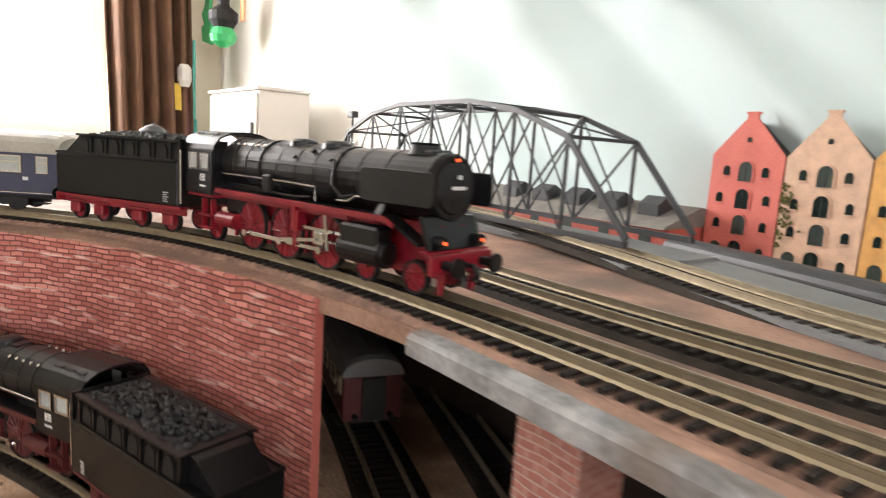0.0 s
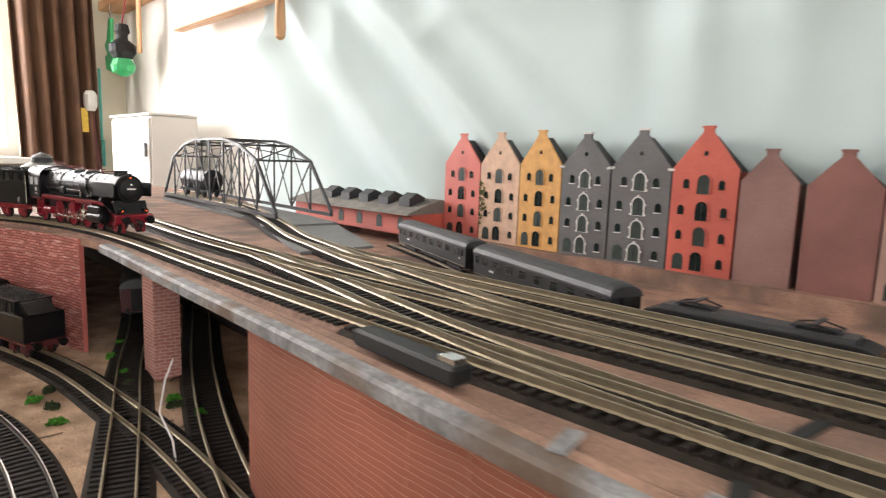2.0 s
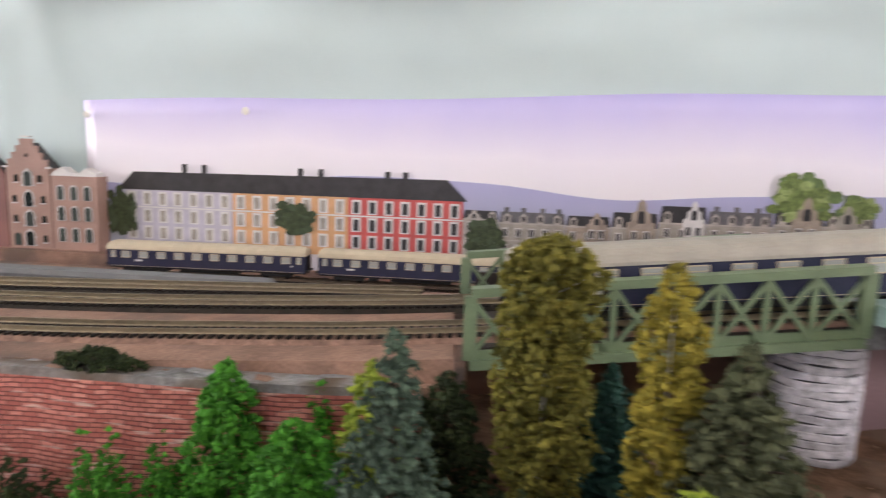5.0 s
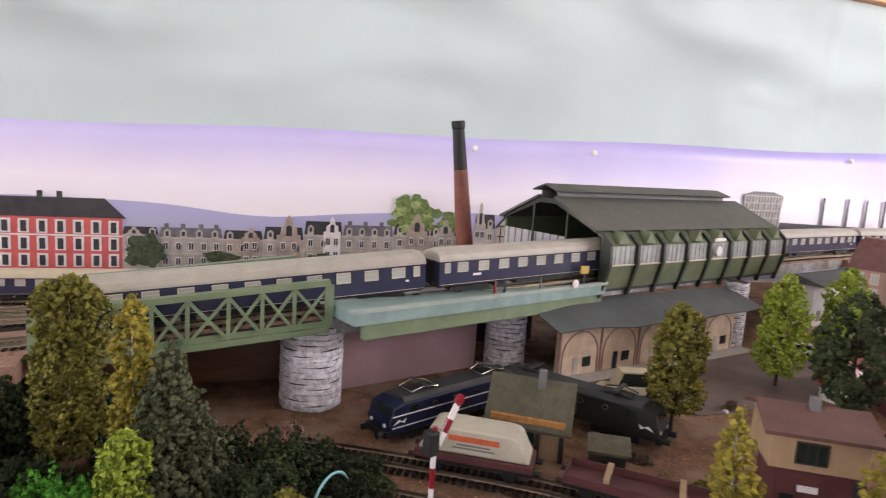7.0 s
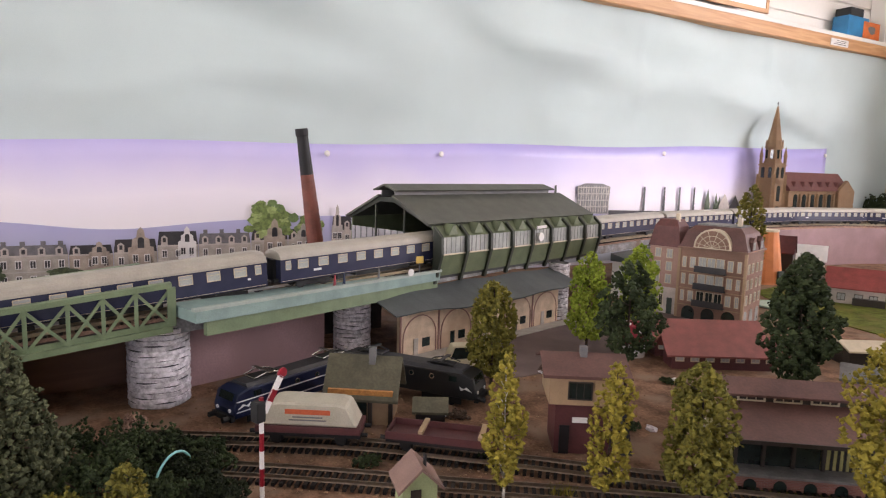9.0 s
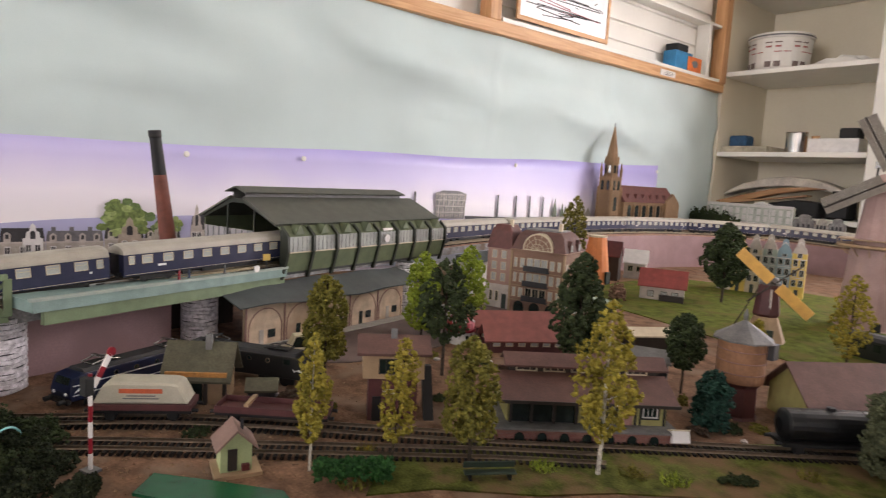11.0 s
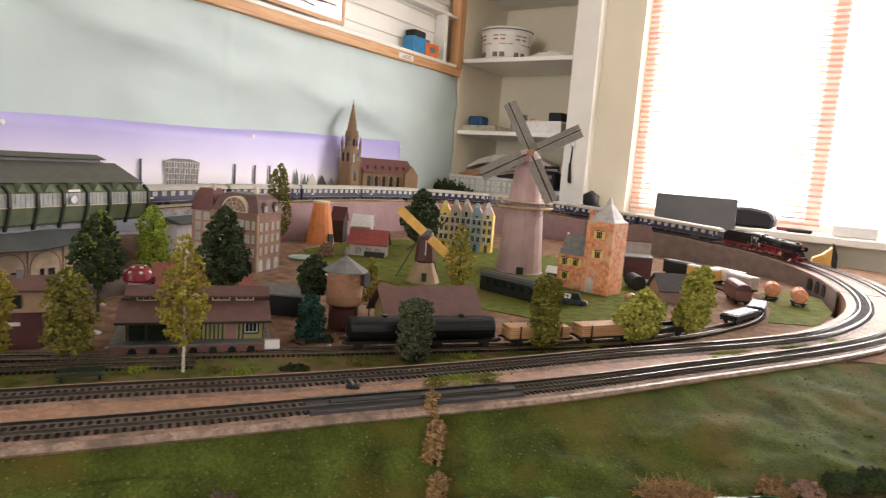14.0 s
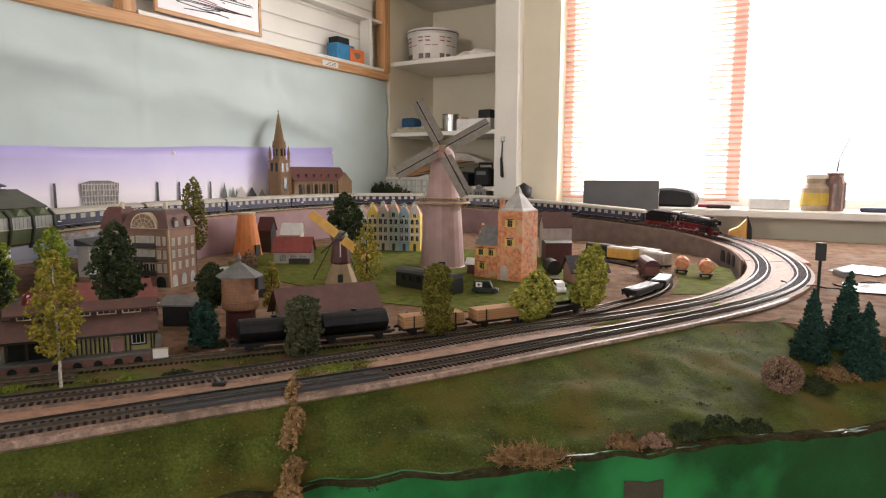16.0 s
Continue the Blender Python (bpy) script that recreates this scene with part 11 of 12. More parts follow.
tree(0.078, -1.033, ZG, 1.179, 0.0205, "pillar", L_OLIVE, "tall dense olive yellow tree before the bridge", 0.12, 900, 0.0022, M_BIRCH, seed=46, gaps=0.2)
tree(0.089, -1.065, ZG, 1.119, 0.0250, "cone", L_TEAL, "dark blue green fir below the bridge", 0.02, 560, 0.0021, seed=47, gaps=0.15)
tree(0.040, -1.076, ZG, 1.176, 0.0125, "column", L_YELLOW, "slender yellow tree with pale trunk before the bridge", 0.2, 330, 0.0021, M_BIRCH, gaps=0.42, seed=48)
tree(0.026, -1.100, ZG, 1.150, 0.0450, "cone", L_WILLOW, "shaggy grey olive conifer at the edge of the wood", 0.02, 1000, 0.0022, seed=49, gaps=0.2)
tree(0.000, -1.078, ZG, 1.108, 0.0150, "column", L_LIME, "small yellow green tree in the wood", 0.1, 300, 0.0019, seed=50, gaps=0.35)
tree(-0.045, -1.165, ZG, 1.088, 0.0112, "column", L_OLIVE, "small sparse olive sapling", 0.15, 120, 0.0018, seed=51, gaps=0.42)
for k, (x, y, z, rx, h, lm) in enumerate(((0.083, -0.85, ZL, 0.02, 0.062, L_BRIGHT), (0.068, -0.825, ZL, 0.024, 0.068, L_BRIGHT), (0.066, -0.785, ZL, 0.020, 0.056, L_DARK), (0.066, -0.760, ZL, 0.014, 0.036, L_DARK), (0.064, -0.660, ZL, 0.014, 0.030, L_DARK), (0.060, -0.61, ZL, 0.016, 0.028, L_OLIVE), (0.058, -0.565, ZL, 0.016, 0.028, L_OLIVE), (0.060, -0.53, ZL, 0.014, 0.027, L_DARK), (0.062, -0.49, ZL, 0.014, 0.022, L_DARK), (0.045, -0.87, ZL, 0.022, 0.045, L_DARK), (0.04, -1.02, ZG, 0.03, 0.028, L_DARK), (0.00, -1.04, ZG, 0.028, 0.036, L_BRIGHT), (-0.03, -1.07, ZG, 0.026, 0.026, L_DARK), (0.062, -1.13, ZG, 0.03, 0.030, L_DARK), (0.035, -1.170, ZG, 0.034, 0.036, L_DARK), (0.00, -1.150, ZG, 0.034, 0.030, L_DARK), (-0.04, -1.125, ZG, 0.03, 0.026, L_OLIVE), (-0.025, -1.185, ZG, 0.026, 0.020, L_DARK), (0.03, -1.215, ZG, 0.025, 0.018, L_DARK))):
    bush(x, y, z, rx * 1.35, rx * 1.2, h * 1.35, lm, "bright green low bush in the wood" if lm is L_BRIGHT else "dark green low bush in the wood", 420, 0.0024, 60 + k, 37 * k, leaf=0.0013)
bush(0.100, -0.805, ZY + 0.002, 0.010, 0.031, 0.012, L_DARK, "dark green mossy bush on the yard edge", 260, 0.0021, 80)
tree(0.080, -0.712, ZL, 1.071, 0.0112, "column", L_BROWN, "small dry brown sapling at the brick wall", 0.3, 130, 0.0018, seed=81, gaps=0.4)
bush(0.055, -1.172, ZG + 0.030, 0.014, 0.010, 0.011, L_PINK, "dry pinkish heather on the dark bushes", 110, 0.0018, 82)
for k, (x, y, rx, ry, h) in enumerate(((-0.030, -1.215, 0.036, 0.026, 0.020), (0.020, -1.205, 0.036, 0.028, 0.024), (-0.060, -1.190, 0.034, 0.028, 0.022), (0.060, -1.195, 0.030, 0.024, 0.020), (-0.082, -1.232, 0.024, 0.016, 0.016))):
    bush(x, y, ZG, rx, ry, h, L_BLACK, "very dark green low brush by the signal post", 620, 0.0024, 700 + k, 40 * k, "brush", 0.0014)
t = empty("wire_loop", pose(0.0, -1.195, ZG), "pale turquoise bent wire loop among dark bushes", "wire")
part("wire", tube(bmesh.new(), [(0.018 * math.cos(a) * 0.8 + 0.004, -0.014 * math.cos(a), 0.004 + 0.022 * math.sin(a)) for a in np.linspace(-0.25, 3.3, 18)], 0.0009, 6), mat("turquoise_insulation", (0.25, 0.55, 0.55), 0.4, 0.1), t)

# grass strip by the goods track
hz = ZG + 0.0016
hedge = empty("hedge", local((-0.156, -1.372), (-0.184, -1.424), hz), "clipped dark green box hedge on the grass strip", "hedge")
g = np.random.default_rng(90)
c = np.stack([g.uniform(0.0, 0.059, 900), g.uniform(0.0, 0.014, 900), 0.0015 + 0.0155 * g.uniform(0, 1, 900) ** 0.6], 1)
foliage("foliage", c, 0.0016 * g.uniform(0.6, 1.2, 900), leaf_mat("dark_hedge", (0.008, 0.035, 0.010), (0.045, 0.15, 0.035)), hedge, g, 0.0012)
tuft(-0.122, -1.437, ZG, 0.009, 0.009, L_YELLOW, "yellow flowering tuft beside the track", 70, 97)
m = local((-0.209, -1.474), (-0.230, -1.511), hz)
t = empty("bench", m, "dark green park bench on the grass strip", "bench")
part("seat", BX((0, 0.042, 0, 0.008, 0.005, 0.0065), bevel=0.0005), mat("bench_green", (0.03, 0.055, 0.035), 0.5), t)
part("backrest", BX((0, 0.042, 0.008, 0.0095, 0.0075, 0.0125), bevel=0.0005), bpy.data.materials["bench_green"], t)
for x in (0.004, 0.036):
    part("leg", BX((x, x + 0.002, 0.001, 0.0088, 0, 0.005)), M_DBLACK, t)
struct("pond", plate([(-0.075, -1.282), (-0.106, -1.312), (-0.150, -1.352), (-0.172, -1.350), (-0.150, -1.318), (-0.122, -1.282), (-0.098, -1.262)], ZG, ZG + 0.0022), mat("painted_pond", (0.015, 0.15, 0.06), 0.25, 0.2, 40), "bright green painted pond patch by the kiosk")
t = empty("cargo_crate", pose(-0.262, -1.690, ZG + 0.0035, 24, 0, 55), "pale small crate tipped over beside the goods track", "box")
part("body", BX((-0.0085, 0.0085, -0.006, 0.006, 0, 0.011), bevel=0.0006), M_PR_WHITE, t)
part("lid", BX((-0.0090, 0.0090, -0.0065, 0.0065, 0.0111, 0.0125), bevel=0.0004), M_CREAM, t)
bush(-0.330, -1.665, hz, 0.020, 0.007, 0.008, L_DARK, "low dark heather beside the track", 120, 0.0019, 98, 50)
for k, (x, y) in enumerate(((-0.300, -1.62), (-0.275, -1.602), (-0.225, -1.545), (-0.36, -1.73), (-0.44, -1.85), (-0.17, -1.40), (-0.53, -2.03))):
    tuft(x, y, hz, 0.012, 0.007, L_OLIVE if k % 2 else L_LIME, "olive static grass tuft on the strip" if k % 2 else "light green static grass tuft on the strip", 90, 100 + k, 0.3)

g = np.random.default_rng(404)
SCRUB = ((-0.02, -1.46), (0.03, -1.44), (-0.045, -1.42), (-0.01, -1.56), (0.045, -1.60), (-0.055, -1.57), (-0.125, -1.545), (-0.255, -1.74), (-0.272, -1.772), (-0.20, -1.80), (-0.06, -1.65), (0.02, -1.70), (0.075, -1.66), (0.11, -1.60), (-0.10, -1.70), (0.06, -1.90), (-0.01, -1.90), (-0.31, -1.80), (0.145, -1.93), (0.02, -1.335), (-0.02, -1.33), (-0.285, -1.80))
for k, (x, y) in enumerate(SCRUB):
    lm, la = ((L_OLIVE, "olive scrub clump on the sandy ground"), (L_HEATH, "grey brown scrub clump on the sandy ground"), (L_DARK, "dark green scrub clump on the sandy ground"))[k % 3]
    bush(x, y, ZG, g.uniform(0.008, 0.016), g.uniform(0.006, 0.011), g.uniform(0.006, 0.013), lm, la, 90, 0.0018, 420 + k, 50 * k, "scrub")
for k in range(16):
    x, y = SCRUB[k][0] + g.uniform(-0.025, 0.025), SCRUB[k][1] + g.uniform(-0.02, 0.02)
    bm = bmesh.new()
    blob(bm, (0, 0, 0), 0.0042 * g.uniform(0.6, 1.3), 0.3, 0.7, random.Random(k))
    o = part("stone", bm, M_STONE if k % 2 else M_PR_LIGHT)
    o.matrix_basis = pose(x, y, ZG + 0.001)
    tagged(o, "grey stone lying on the sandy ground" if k % 2 else "pale stone lying on the sandy ground", "stone")

# tufts between the two front tracks
for k, (x, y, r, h) in enumerate(((-0.51, -1.676, 0.014, 0.006), (-0.525, -1.70, 0.014, 0.006), (-0.54, -1.722, 0.012, 0.005), (-0.70, -1.995, 0.011, 0.005), (-0.72, -2.03, 0.011, 0.005), (-0.80, -2.24, 0.012, 0.005), (-0.775, -2.17, 0.012, 0.004))):
    tuft(x, y, BEDZ, r, h, L_LIME if k % 2 else L_OLIVE, "pale green grass tuft between the front tracks" if k % 2 else "olive grass tuft between the front tracks", 130, 120 + k, 0.6)


def lawn_z(x, y):
    q = min((p for r in LAWN for p in r), key=lambda p: (p[0] - x) ** 2 + (p[1] - y) ** 2)
    return q[2]


# planting on the lawn
for k in range(9):
    u = k / 8
    x, y = -0.535 - 0.062 * u + 0.004 * math.sin(k * 2.1), -1.632 + 0.070 * u
    bush(x, y, lawn_z(x, y) - 0.003, 0.0105, 0.0095, 0.021 - 0.004 * (k % 2), L_DRY, "dry straw brown upright weed running down the lawn", 110, 0.0017, 140 + k, leaf=0.0024)
for k, (x, y, r) in enumerate(((-0.709, -1.711, 0.015), (-0.724, -1.721, 0.018), (-0.740, -1.731, 0.015))):
    tuft(x, y, lawn_z(x, y) - 0.001, r, 0.014, L_STRAW, "loose heap of golden dry straw on the lawn", 620, 150 + k, 0.9, "straw_heap")
for k, (x, y, rx, h, lm, la) in enumerate(((-0.787, -1.788, 0.020, 0.019, L_BROWN, "dry brown bush on the lawn"), (-0.812, -1.810, 0.018, 0.014, L_PINK, "pinkish brown heather on the lawn"), (-0.836, -1.842, 0.022, 0.016, L_DARK, "dark green low bush on the lawn"), (-0.860, -1.866, 0.024, 0.017, L_DARK, "dark green low bush on the lawn"), (-0.885, -1.895, 0.022, 0.014, L_DARK, "dark green low bush on the lawn"), (-0.935, -2.02, 0.030, 0.018, L_DARK, "dark low undergrowth below firs"), (-0.955, -2.07, 0.030, 0.018, L_BROWN, "brown undergrowth below firs"), (-0.488, -1.455, 0.018, 0.020, L_HEATH, "grey brown heather bush low on the lawn"), (-0.508, -1.475, 0.017, 0.016, L_HEATH, "grey brown heather bush low on the lawn"))):
    bush(x, y, lawn_z(x, y) - 0.002, rx, rx * 0.75, h, lm, la, 300, 0.0021, 160 + k, 30)
x, y = -0.905, -1.985
z = lawn_z(x, y) - 0.002
t = empty("round_bush", pose(x, y, z), "round pinkish brown dried flower bush on the lawn", "bush")
g = np.random.default_rng(7)
d = g.normal(size=(900, 3))
d /= np.linalg.norm(d, axis=1, keepdims=True)
d = d * (0.021 * g.uniform(0.75, 1.0, (900, 1)))
d[:, 2] = d[:, 2] * 0.95 + 0.021
foliage("flower_mass", d, 0.0010 * g.uniform(0.6, 1.4, 900), L_PINK, t, g, 0.0012)
bm = bmesh.new()
for i in range(26):
    a, e = g.uniform(0, 6.28), g.uniform(-0.2, 1.4)
    tube(bm, [(0, 0, 0), (0.004 * math.cos(a), 0.004 * math.sin(a), 0.009), (0.019 * math.cos(a) * math.cos(e), 0.019 * math.sin(a) * math.cos(e), 0.021 + 0.017 * math.sin(e))], 0.0004, 4)
part("stem", bm, M_BARK, t)
for k, (x, y, tz, r) in enumerate(((-0.930, -2.120, 1.128, 0.024), (-0.968, -2.175, 1.147, 0.026), (-0.985, -2.105, 1.120, 0.026), (-1.03, -2.16, 1.115, 0.024))):
    tree(x, y, lawn_z(x, y) - 0.002, tz, r, "cone", L_TEAL, "dark blue green model fir on the bank", 0.04, 760, 0.0020, seed=170 + k, gaps=0.12, name="fir_tree")
for k in range(16):
    x, y = -0.62 - 0.018 * k, -1.60 - 0.026 * k + 0.02 * math.sin(k * 2.3)
    tuft(x, y, lawn_z(x, y) - 0.001, 0.005, 0.003, L_DARK, "tiny dark tuft on the green lawn", 26, 190 + k, 0.5)


# loose grit on the ground and ballast on the front bed
def grit(name, pts, r, c1, c2, label, seed):
    g = np.random.default_rng(seed)
    n = len(pts)
    rr = r * g.uniform(0.4, 1.3, n) ** 1.5
    v = ((_OCT[None] + g.uniform(-0.35, 0.35, (n, 6, 3))) * rr[:, None, None] * np.array([1, 1, 0.7]) + np.asarray(pts)[:, None, :]).reshape(-1, 3)
    me = bpy.data.meshes.new(name)
    me.from_pydata(v.tolist(), [], (_OCF[None] + 6 * np.arange(n)[:, None, None]).reshape(-1, 3).tolist())
    me.materials.append(leaf_mat(name + "_stone", c1, c2, 0.9))
    tagged(new(name, me), label, "gravel", kind="stuff")


g = np.random.default_rng(77)
pts = []
for path, n in ((FREIGHT, 2600), (FREIGHT2, 900)):
    for s, o in zip(g.uniform(0.02, path.length - 0.02, n), g.normal(0, 0.028, n)):
        p = path.pose_at(s) @ Vector((0, o, 0))
        pts.append((p.x, p.y, ZG + 0.0004))
for x, y in zip(g.uniform(-0.2, 0.3, 1500), g.uniform(-1.95, -1.2, 1500)):
    if x > -0.12 + (-1.35 - y) * 0.3:
        pts.append((x, y, ZG + 0.0003))
grit("village_gravel", pts, 0.0011, (0.10, 0.055, 0.03), (0.42, 0.28, 0.17), "loose sandy gravel round the goods tracks", 1)
pts = []
for path, n in ((MAIN, 2600), (OUTER, 2600)):
    a = path.near(-0.83, -2.5)
    for s, o in zip(g.uniform(a, path.length, n), g.uniform(-0.036, 0.036, n)):
        p = path.pose_at(s) @ Vector((0, o, 0))
        if abs(o) < 0.022:
            pts.append((p.x, p.y, BEDZ + 0.0003))
grit("track_ballast", pts, 0.0010, (0.10, 0.055, 0.04), (0.36, 0.22, 0.16), "fine pinkish ballast on the front track bed", 2)
pts = [(x, y, ZL + 0.0003) for x, y in zip(g.uniform(0.0, 0.2, 700), g.uniform(-0.35, 0.35, 700))]
lw = []
for r in LAWN:
    for p in r[1:-1]:
        if g.uniform() < 0.9:
            lw.append((p[0] + g.uniform(-0.003, 0.003), p[1] + g.uniform(-0.003, 0.003), p[2] + 0.0002))
grit("lawn_flock", lw, 0.0010, (0.06, 0.078, 0.014), (0.20, 0.20, 0.045), "loose green and yellow flock on the lawn cloth", 9)
grit("yard_gravel", pts, 0.0009, (0.12, 0.07, 0.04), (0.45, 0.32, 0.22), "scattered sandy grit on the lower board", 3)

# flat uncoupling plate in the outer front track
t = empty("uncoupling_track", None, "flat dark grey uncoupling plate between the outer rails", "track plate")
a, b = OUTER.near(-0.562, -1.722), OUTER.near(-0.462, -1.554)
part("plate", sweep(bmesh.new(), OUTER, [(-0.0165, 0.0012), (0.0165, 0.0012), (0.0160, 0.0042), (-0.0160, 0.0042)], a, b, 0.008), M_DGREY, t)
part("ramp", sweep(bmesh.new(), OUTER, [(-0.0045, 0.0042), (0.0045, 0.0042), (0.0038, 0.0058), (-0.0038, 0.0058)], a + 0.02, b - 0.02, 0.008), M_DBLACK, t)
t = empty("point_lever", pose(-0.462, -1.612, BEDZ, 0, 0, 35), "small dark point lever between the front tracks", "lever")
part("base", BX((-0.006, 0.006, -0.004, 0.004, 0, 0.003), bevel=0.0006), M_DBLACK, t)
part("handle", CY((0, 0, 0.003), (0.004, 0.001, 0.009), 0.0012, None, 8), M_GREY, t)
# flocked mossy strips between and beside the front tracks
for (x0, y0), (x1, y1), w in (((-0.478, -1.656), (-0.546, -1.757), 0.009), ((-0.681, -2.004), (-0.726, -2.080), 0.0055), ((-0.741, -2.108), (-0.788, -2.180), 0.006), ((-0.812, -2.236), (-0.850, -2.312), 0.009)):
    d = Vector((x1 - x0, y1 - y0, 0))
    n = Vector((-d.y, d.x, 0)).normalized()
    moss = []
    for k in range(25):
        u = k / 24
        h = math.sin(math.pi * u) ** 0.7
        moss.append([tuple(Vector((x0, y0, BEDZ - 0.001)) + d * u + n * w * v * (h + 0.25 * noise.noise((u * 9 + x0 * 50, v, 0))) + Vector((0, 0, 0.0042 * h * (1 - v * v) + 0.0012 * noise.noise((u * 22, v * 3, x0))))) for v in (-1, -0.7, -0.35, 0, 0.35, 0.7, 1)])
    o = part("moss_strip", sheet(moss), M_GRASS, None)
    tagged(o, "olive green flocked moss strip lying between the front tracks", "moss")
# pale round plate beside the tenement
t = empty("round_plate", pose(0.235, -2.205, ZG + 0.0015), "pale green round plate with raised rim on the ground", "plate")
part("disc", lathe(bmesh.new(), [(0.034, 0), (0.035, 0.003), (0.033, 0.004), (0.032, 0.0025)], 32), mat("pale_aqua_plastic", (0.36, 0.46, 0.36), 0.5, 0.12, 50), t)

t = empty("toy_cap", pose(0.517, -0.583, ZB, 0, 0, 25), "small bright yellow plastic cap beside the siding", "cap")
part("cap", lathe(bmesh.new(), [(0.012, 0), (0.0125, 0.002), (0.011, 0.012), (0.006, 0.015), (0.0005, 0.0155)], 16), mat("yellow_plastic", (0.75, 0.52, 0.03), 0.4, 0.1), t)
part("peak", BX((0.008, 0.022, -0.008, 0.008, 0.0, 0.0025), bevel=0.001), bpy.data.materials["yellow_plastic"], t)

# ---- lower yard ----
s0 = LOW_CURVE.near(0.083, 0.18) - 0.272
eng3 = steam_loco(on_track(LOW_CURVE, s0 + 0.088, 0.04, True) @ Matrix.Translation((0.088, 0, 0)), "weathered black steam locomotive parked on the lower curved track", False, M_DRED, False)
tender(on_track(LOW_CURVE, s0 + 0.217, 0.03, True) @ Matrix.Translation((0.217, 0, 0)), "black tender heaped with coal on the lower track", M_DRED)
coach(on_track(LOW_STRAIGHT, LOW_STRAIGHT.near(0.165, 0.26) - 0.112, 0.08), "dark red coach with grey roof below the yard", M_GREY, M_DRED, 8, 220, M_WINDOW)
for k, (x, y) in enumerate(((0.120, 0.037), (0.124, 0.050), (0.128, 0.012), (0.055, 0.085), (0.052, 0.055), (0.048, 0.105), (0.060, 0.12), (0.117, 0.175), (0.135, 0.21), (0.108, 0.10), (0.112, 0.125))):
    bush(x, y, ZL, 0.007, 0.005, 0.005, L_BRIGHT if k % 3 else L_DARK, "small green moss tuft on the sandy board" if k % 3 else "small dark moss tuft on the sandy board", 60, 0.0014, 300 + k, 40 * k, "moss_tuft", 0.0011)
g = random.Random(8)
for k in range(14):
    x, y = g.uniform(0.04, 0.14), g.uniform(-0.02, 0.2)
    t = empty("twig", pose(x, y, ZL, 0, 0, g.uniform(0, 180)), "thin dry twig lying on the sandy board", "twig")
    part("stick", tube(bmesh.new(), [(0, 0, 0.0006), (0.006, 0.001, 0.0008), (0.013, 0.0, 0.0006)], 0.0004, 4), M_BARK, t)
t = empty("loose_wire", pose(0.090, -0.02, ZL), "thin white wire hanging at the brick wall's foot", "wire")
part("wire", tube(bmesh.new(), [(0.012, 0.006, 0.052), (0.006, 0.004, 0.040), (0.001, 0.0, 0.022), (0.004, -0.012, 0.008), (0.0, -0.028, 0.001), (-0.012, -0.045, 0.001)], 0.0006, 5), M_PR_WHITE, t)
struct("moss_mat", plate([(0.070, -0.30), (0.088, -0.36), (0.090, -0.44), (0.078, -0.46), (0.066, -0.40), (0.060, -0.33)], ZL, ZL + 0.0022), mat("green_moss_mat", (0.035, 0.10, 0.035), 0.9, 0.4, 90, 0.8, 500), "green moss mat at the foot of the brick wall")
# black point motor and crack in the edge of the yard
t = empty("point_motor", EDGE.pose_at(EDGE.near(0.101, -0.225)) @ Matrix.Translation((0, 0.012, 0.0025)), "black plastic point motor on the yard edge", "switch")
part("housing", BX((-0.030, 0.030, -0.006, 0.004, 0, 0.007), bevel=0.0012), M_DBLACK, t)
part("lever", BX((-0.004, 0.004, 0.004, 0.007, 0.001, 0.004)), M_DGREY, t)
part("terminal", BX((0.020, 0.028, -0.004, 0.002, 0.007, 0.009)), M_CHROME, t)
g = random.Random(5)
for k in range(9):
    y = -0.30 - 0.07 * k
    m = EDGE.pose_at(EDGE.near(0.098, y)) @ Matrix.Translation((0, 0.006, 0.0017))
    t = empty("paint_flake", m @ Matrix.Rotation(g.uniform(0, 3), 4, "Z"), "curled grey paint flake on the yard edge", "flake")
    part("flake", BX((-0.008, 0.008, -0.003, 0.003, 0, 0.0012), bevel=0.0004), M_GREY if k % 2 else M_CONCRETE, t)

# ---- sidings below the old town ----
for x, y in ((0.462, -0.01), (0.565, 0.25)):
    coach(on_track(BACKTRACK, BACKTRACK.near(x, y), 0.09), "black passenger coach with dark grey roof on the siding", M_DGREY, M_DBLACK, 8, 250, M_WINDOW, M_DGREY)
cab_engine(on_track(BACKTRACK, BACKTRACK.near(0.424, -0.232), 0.05), M_DBLACK, "black electric locomotive with white emblem on the siding", True)
flat_wagon(on_track(BACKTRACK, BACKTRACK.near(0.434, -0.372), 0.03), "red brown low wagon on the siding", M_MAROON, 108, False)
flat_wagon(on_track(BACKTRACK, BACKTRACK.near(0.447, -0.490), 0.03), "grey low wagon on the siding", M_GREY, 100, False)
for x, y in ((0.645, -0.60), (0.65, -0.90)):
    coach(on_track(BACKTRACK2, BACKTRACK2.near(x, y), 0.09), "blue coach with cream roof below the terrace", M_CREAM, M_BLUE, 10, 280)
t = empty("barrel", pose(0.415, -0.56, ZB, 0, 0, 20), "pale grey round tank standing on the board", "tank")
part("drum", lathe(bmesh.new(), [(0, 0), (0.020, 0), (0.022, 0.006), (0.022, 0.042), (0.018, 0.052), (0, 0.056)], 20), M_GREY, t, smooth=True)
part("band", CY((0, 0, 0.022), (0, 0, 0.026), 0.0226, None, 20), M_DGREY, t)

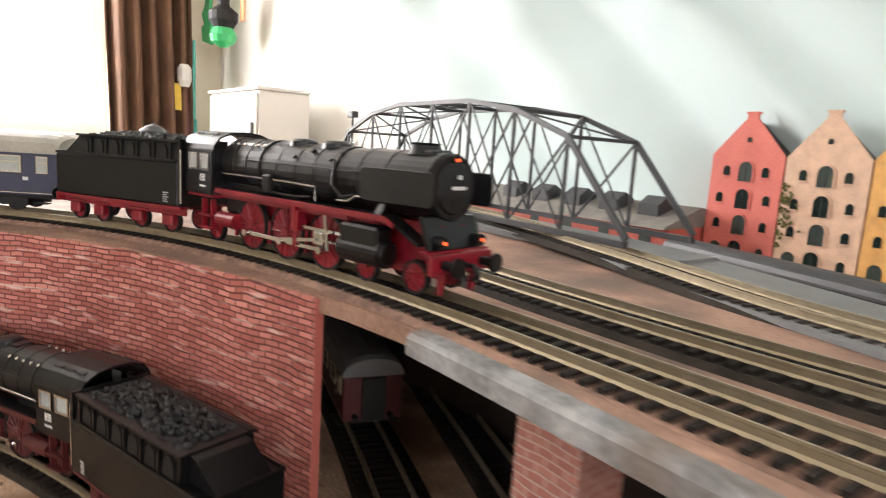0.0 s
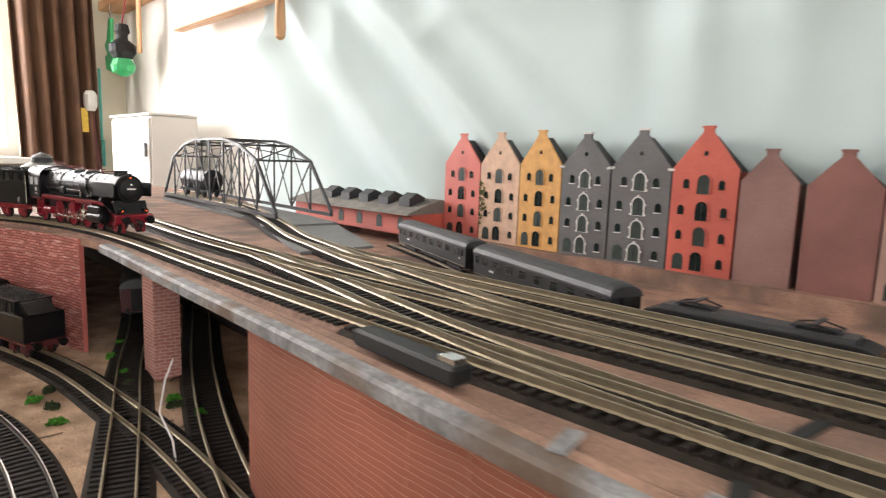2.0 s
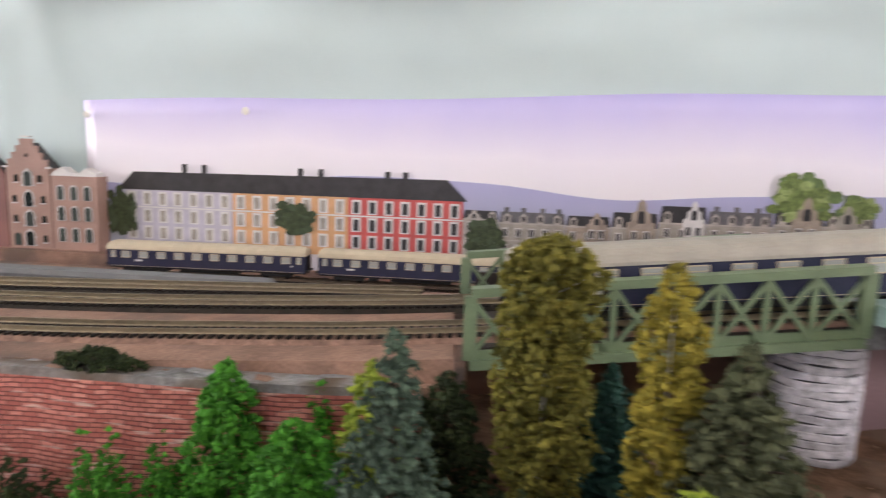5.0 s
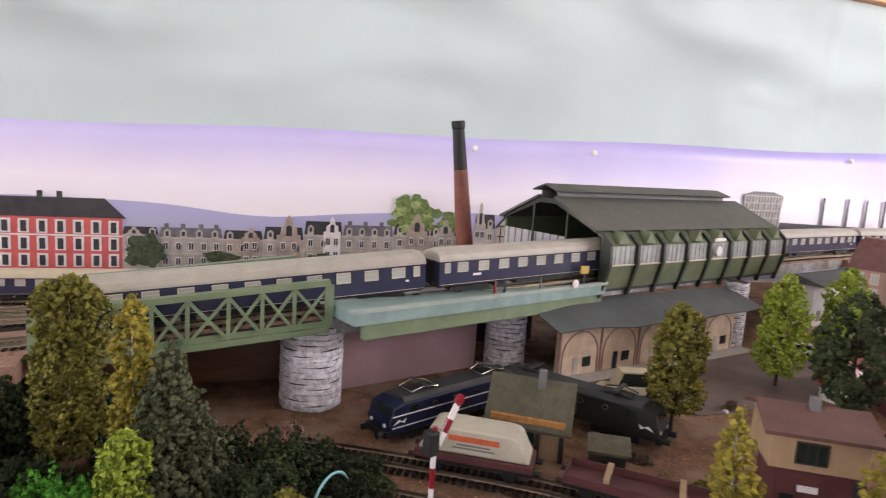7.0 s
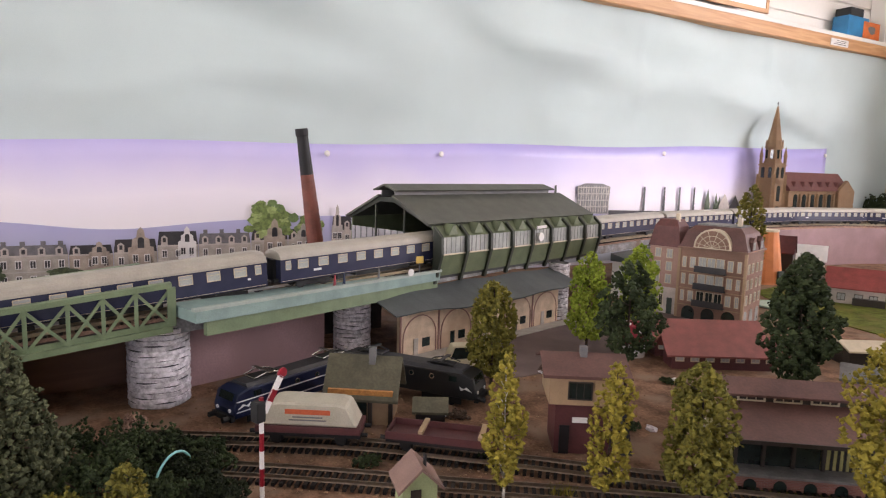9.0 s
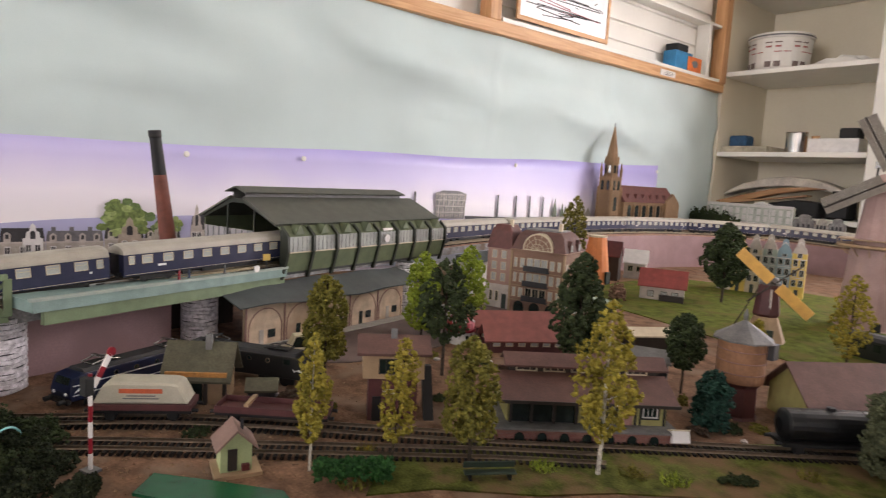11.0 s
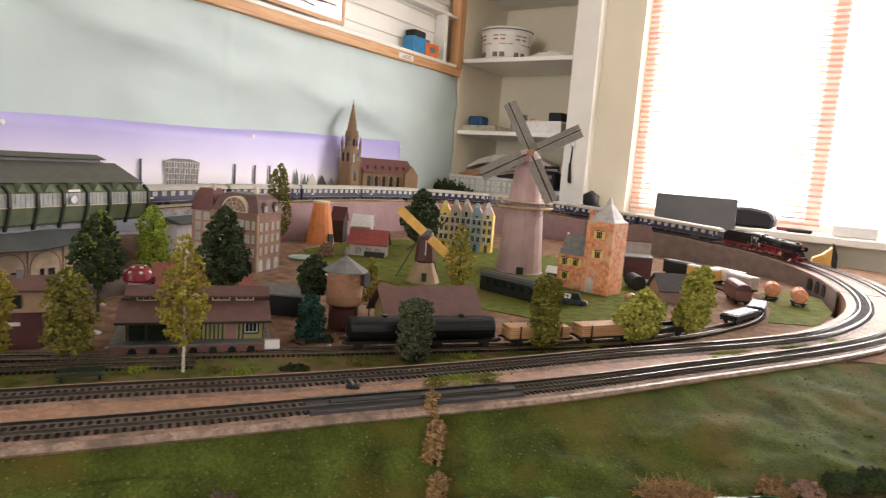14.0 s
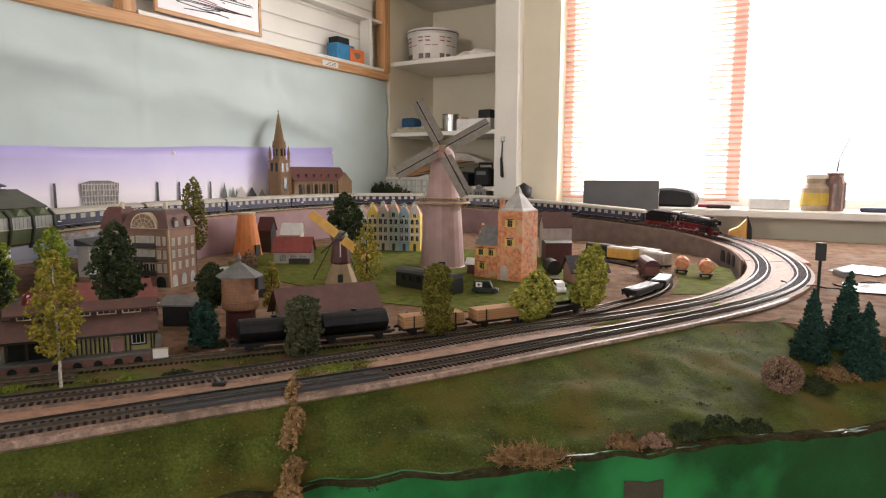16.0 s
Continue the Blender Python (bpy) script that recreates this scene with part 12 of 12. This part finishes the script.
# ---- engine shed end of the yard ----
t = empty("dome_hut", pose(0.203, 0.873, ZY), "grey domed water tank roof with small cap", "tank")
part("dome", lathe(bmesh.new(), [(0, 0), (0.060, 0), (0.060, 0.012), (0.056, 0.020), (0.045, 0.032), (0.030, 0.043), (0.018, 0.049), (0, 0.050)], 28), mat("grey_tin", (0.22, 0.215, 0.19), 0.5, 0.15, 60), t, smooth=True)
part("collar", CY((0, 0, 0.049), (0, 0, 0.057), 0.017, 0.015, 20), M_DGREY, t)
part("cap", lathe(bmesh.new(), [(0, 0.057), (0.018, 0.057), (0.010, 0.063), (0.002, 0.066), (0, 0.069)], 20), M_DGREY, t)
M_PANRED = mat("red_pantograph", (0.22, 0.025, 0.03), 0.45, 0.15)
STORE = Path([(0.205, 0.78, ZY), (0.200, 0.60, ZY), (0.19, 0.42, ZY)])
STORE2 = Path([(0.245, 1.10, ZY), (0.245, 0.80, ZY), (0.245, 0.62, ZY)])
track("railway_track", STORE, M_BRASSRAIL, "short storage track behind the main curve")
for path, x, y in ((STORE, 0.2, 0.48), (STORE, 0.203, 0.685), (STORE2, 0.245, 1.0)):
    t = cab_engine(on_track(path, path.near(x, y), 0.05), M_DBLACK, "dark electric locomotive with raised red pantographs", True)
    for c in list(t.children):
        if c.name.startswith(("pantograph", "pan_head")):
            c.data.materials[0] = M_PANRED
track("railway_track", STORE2, M_BRASSRAIL, "storage track behind the domed tank")
tank_wagon(on_track(THIRD, THIRD.near(0.335, 0.52), 0.03), "dark rounded tank wagon on the truss bridge", 90)

# ---- clutter outside the loop, below the window ----
CB = BEDZ - 0.006
t = empty("bow_piece", pose(-0.700, -3.275, CB, 0, 0, 12), "yellow and black pointed scoop standing beyond the loop", "scoop")
part("side", PR([(0.0, 0.004), (-0.020, 0.004), (-0.052, 0.010), (-0.050, 0.068), (-0.030, 0.046), (-0.006, 0.034)], -0.009, 0.020, "y"), M_SAILY, t)
part("rim", PR([(-0.0525, 0.0), (-0.066, 0.012), (-0.064, 0.045), (-0.0525, 0.078)], -0.012, 0.023, "y"), M_DBLACK, t)
part("base", BX((-0.052, 0.0, -0.012, 0.023, -0.0005, 0.0038)), M_DARKWOOD_SHADE, t)
g = random.Random(21)
M_FILM = mat("crumpled_white_film", (0.40, 0.40, 0.39), 0.3, 0.1, 40, 0.4, 90)
for k, (x, y, w) in enumerate(((-1.05, -2.55, 0.10), (-1.16, -2.70, 0.12), (-1.02, -2.80, 0.09), (-1.30, -2.58, 0.11))):
    bm = bmesh.new()
    n = 9
    grid = [[bm.verts.new(((i / n - 0.5) * w * 1.5, (j / n - 0.5) * w, 0.003 + g.uniform(0, 0.010) * math.sin(math.pi * i / n) * math.sin(math.pi * j / n))) for j in range(n + 1)] for i in range(n + 1)]
    for i in range(n):
        for j in range(n):
            bm.faces.new((grid[i][j], grid[i + 1][j], grid[i + 1][j + 1], grid[i][j + 1]))
    t = empty("plastic_film", pose(x, y, CB, 0, 0, 35 * k), "crumpled pale plastic film lying on the boards", "film")
    ob = part("film", bm, M_FILM, t)
    ob.modifiers.new("thickness", "SOLIDIFY").thickness = 0.0008
for k in range(5):
    x, y = -0.99 - 0.05 * k, -2.50 - 0.11 * k
    t = empty("loose_cable", pose(x, y, CB, 0, 0, 50 * k), "black loose cable curled on the boards", "cable")
    part("cable", tube(bmesh.new(), [(0.07 * u, 0.02 * math.sin(u * 7 + k), 0.002 + 0.006 * math.sin(u * 5) ** 2) for u in np.linspace(0, 1.6, 18)], 0.0014, 6), M_DBLACK, t)
for k, (x, y, w, d, h, a, c) in enumerate(((-1.10, -2.48, 0.07, 0.03, 0.018, 20, M_DBLACK), (-1.20, -2.86, 0.09, 0.05, 0.03, 70, M_DARKWOOD_SHADE), (-0.98, -2.70, 0.05, 0.02, 0.012, 110, M_GREY), (-1.33, -2.75, 0.08, 0.05, 0.025, 10, M_H_BROWN2))):
    t = empty("wooden_offcut", pose(x, y, CB, 0, 0, a), "small offcut block lying among cables", "block")
    part("block", BX((-w / 2, w / 2, -d / 2, d / 2, 0, h), bevel=0.0012), c, t)
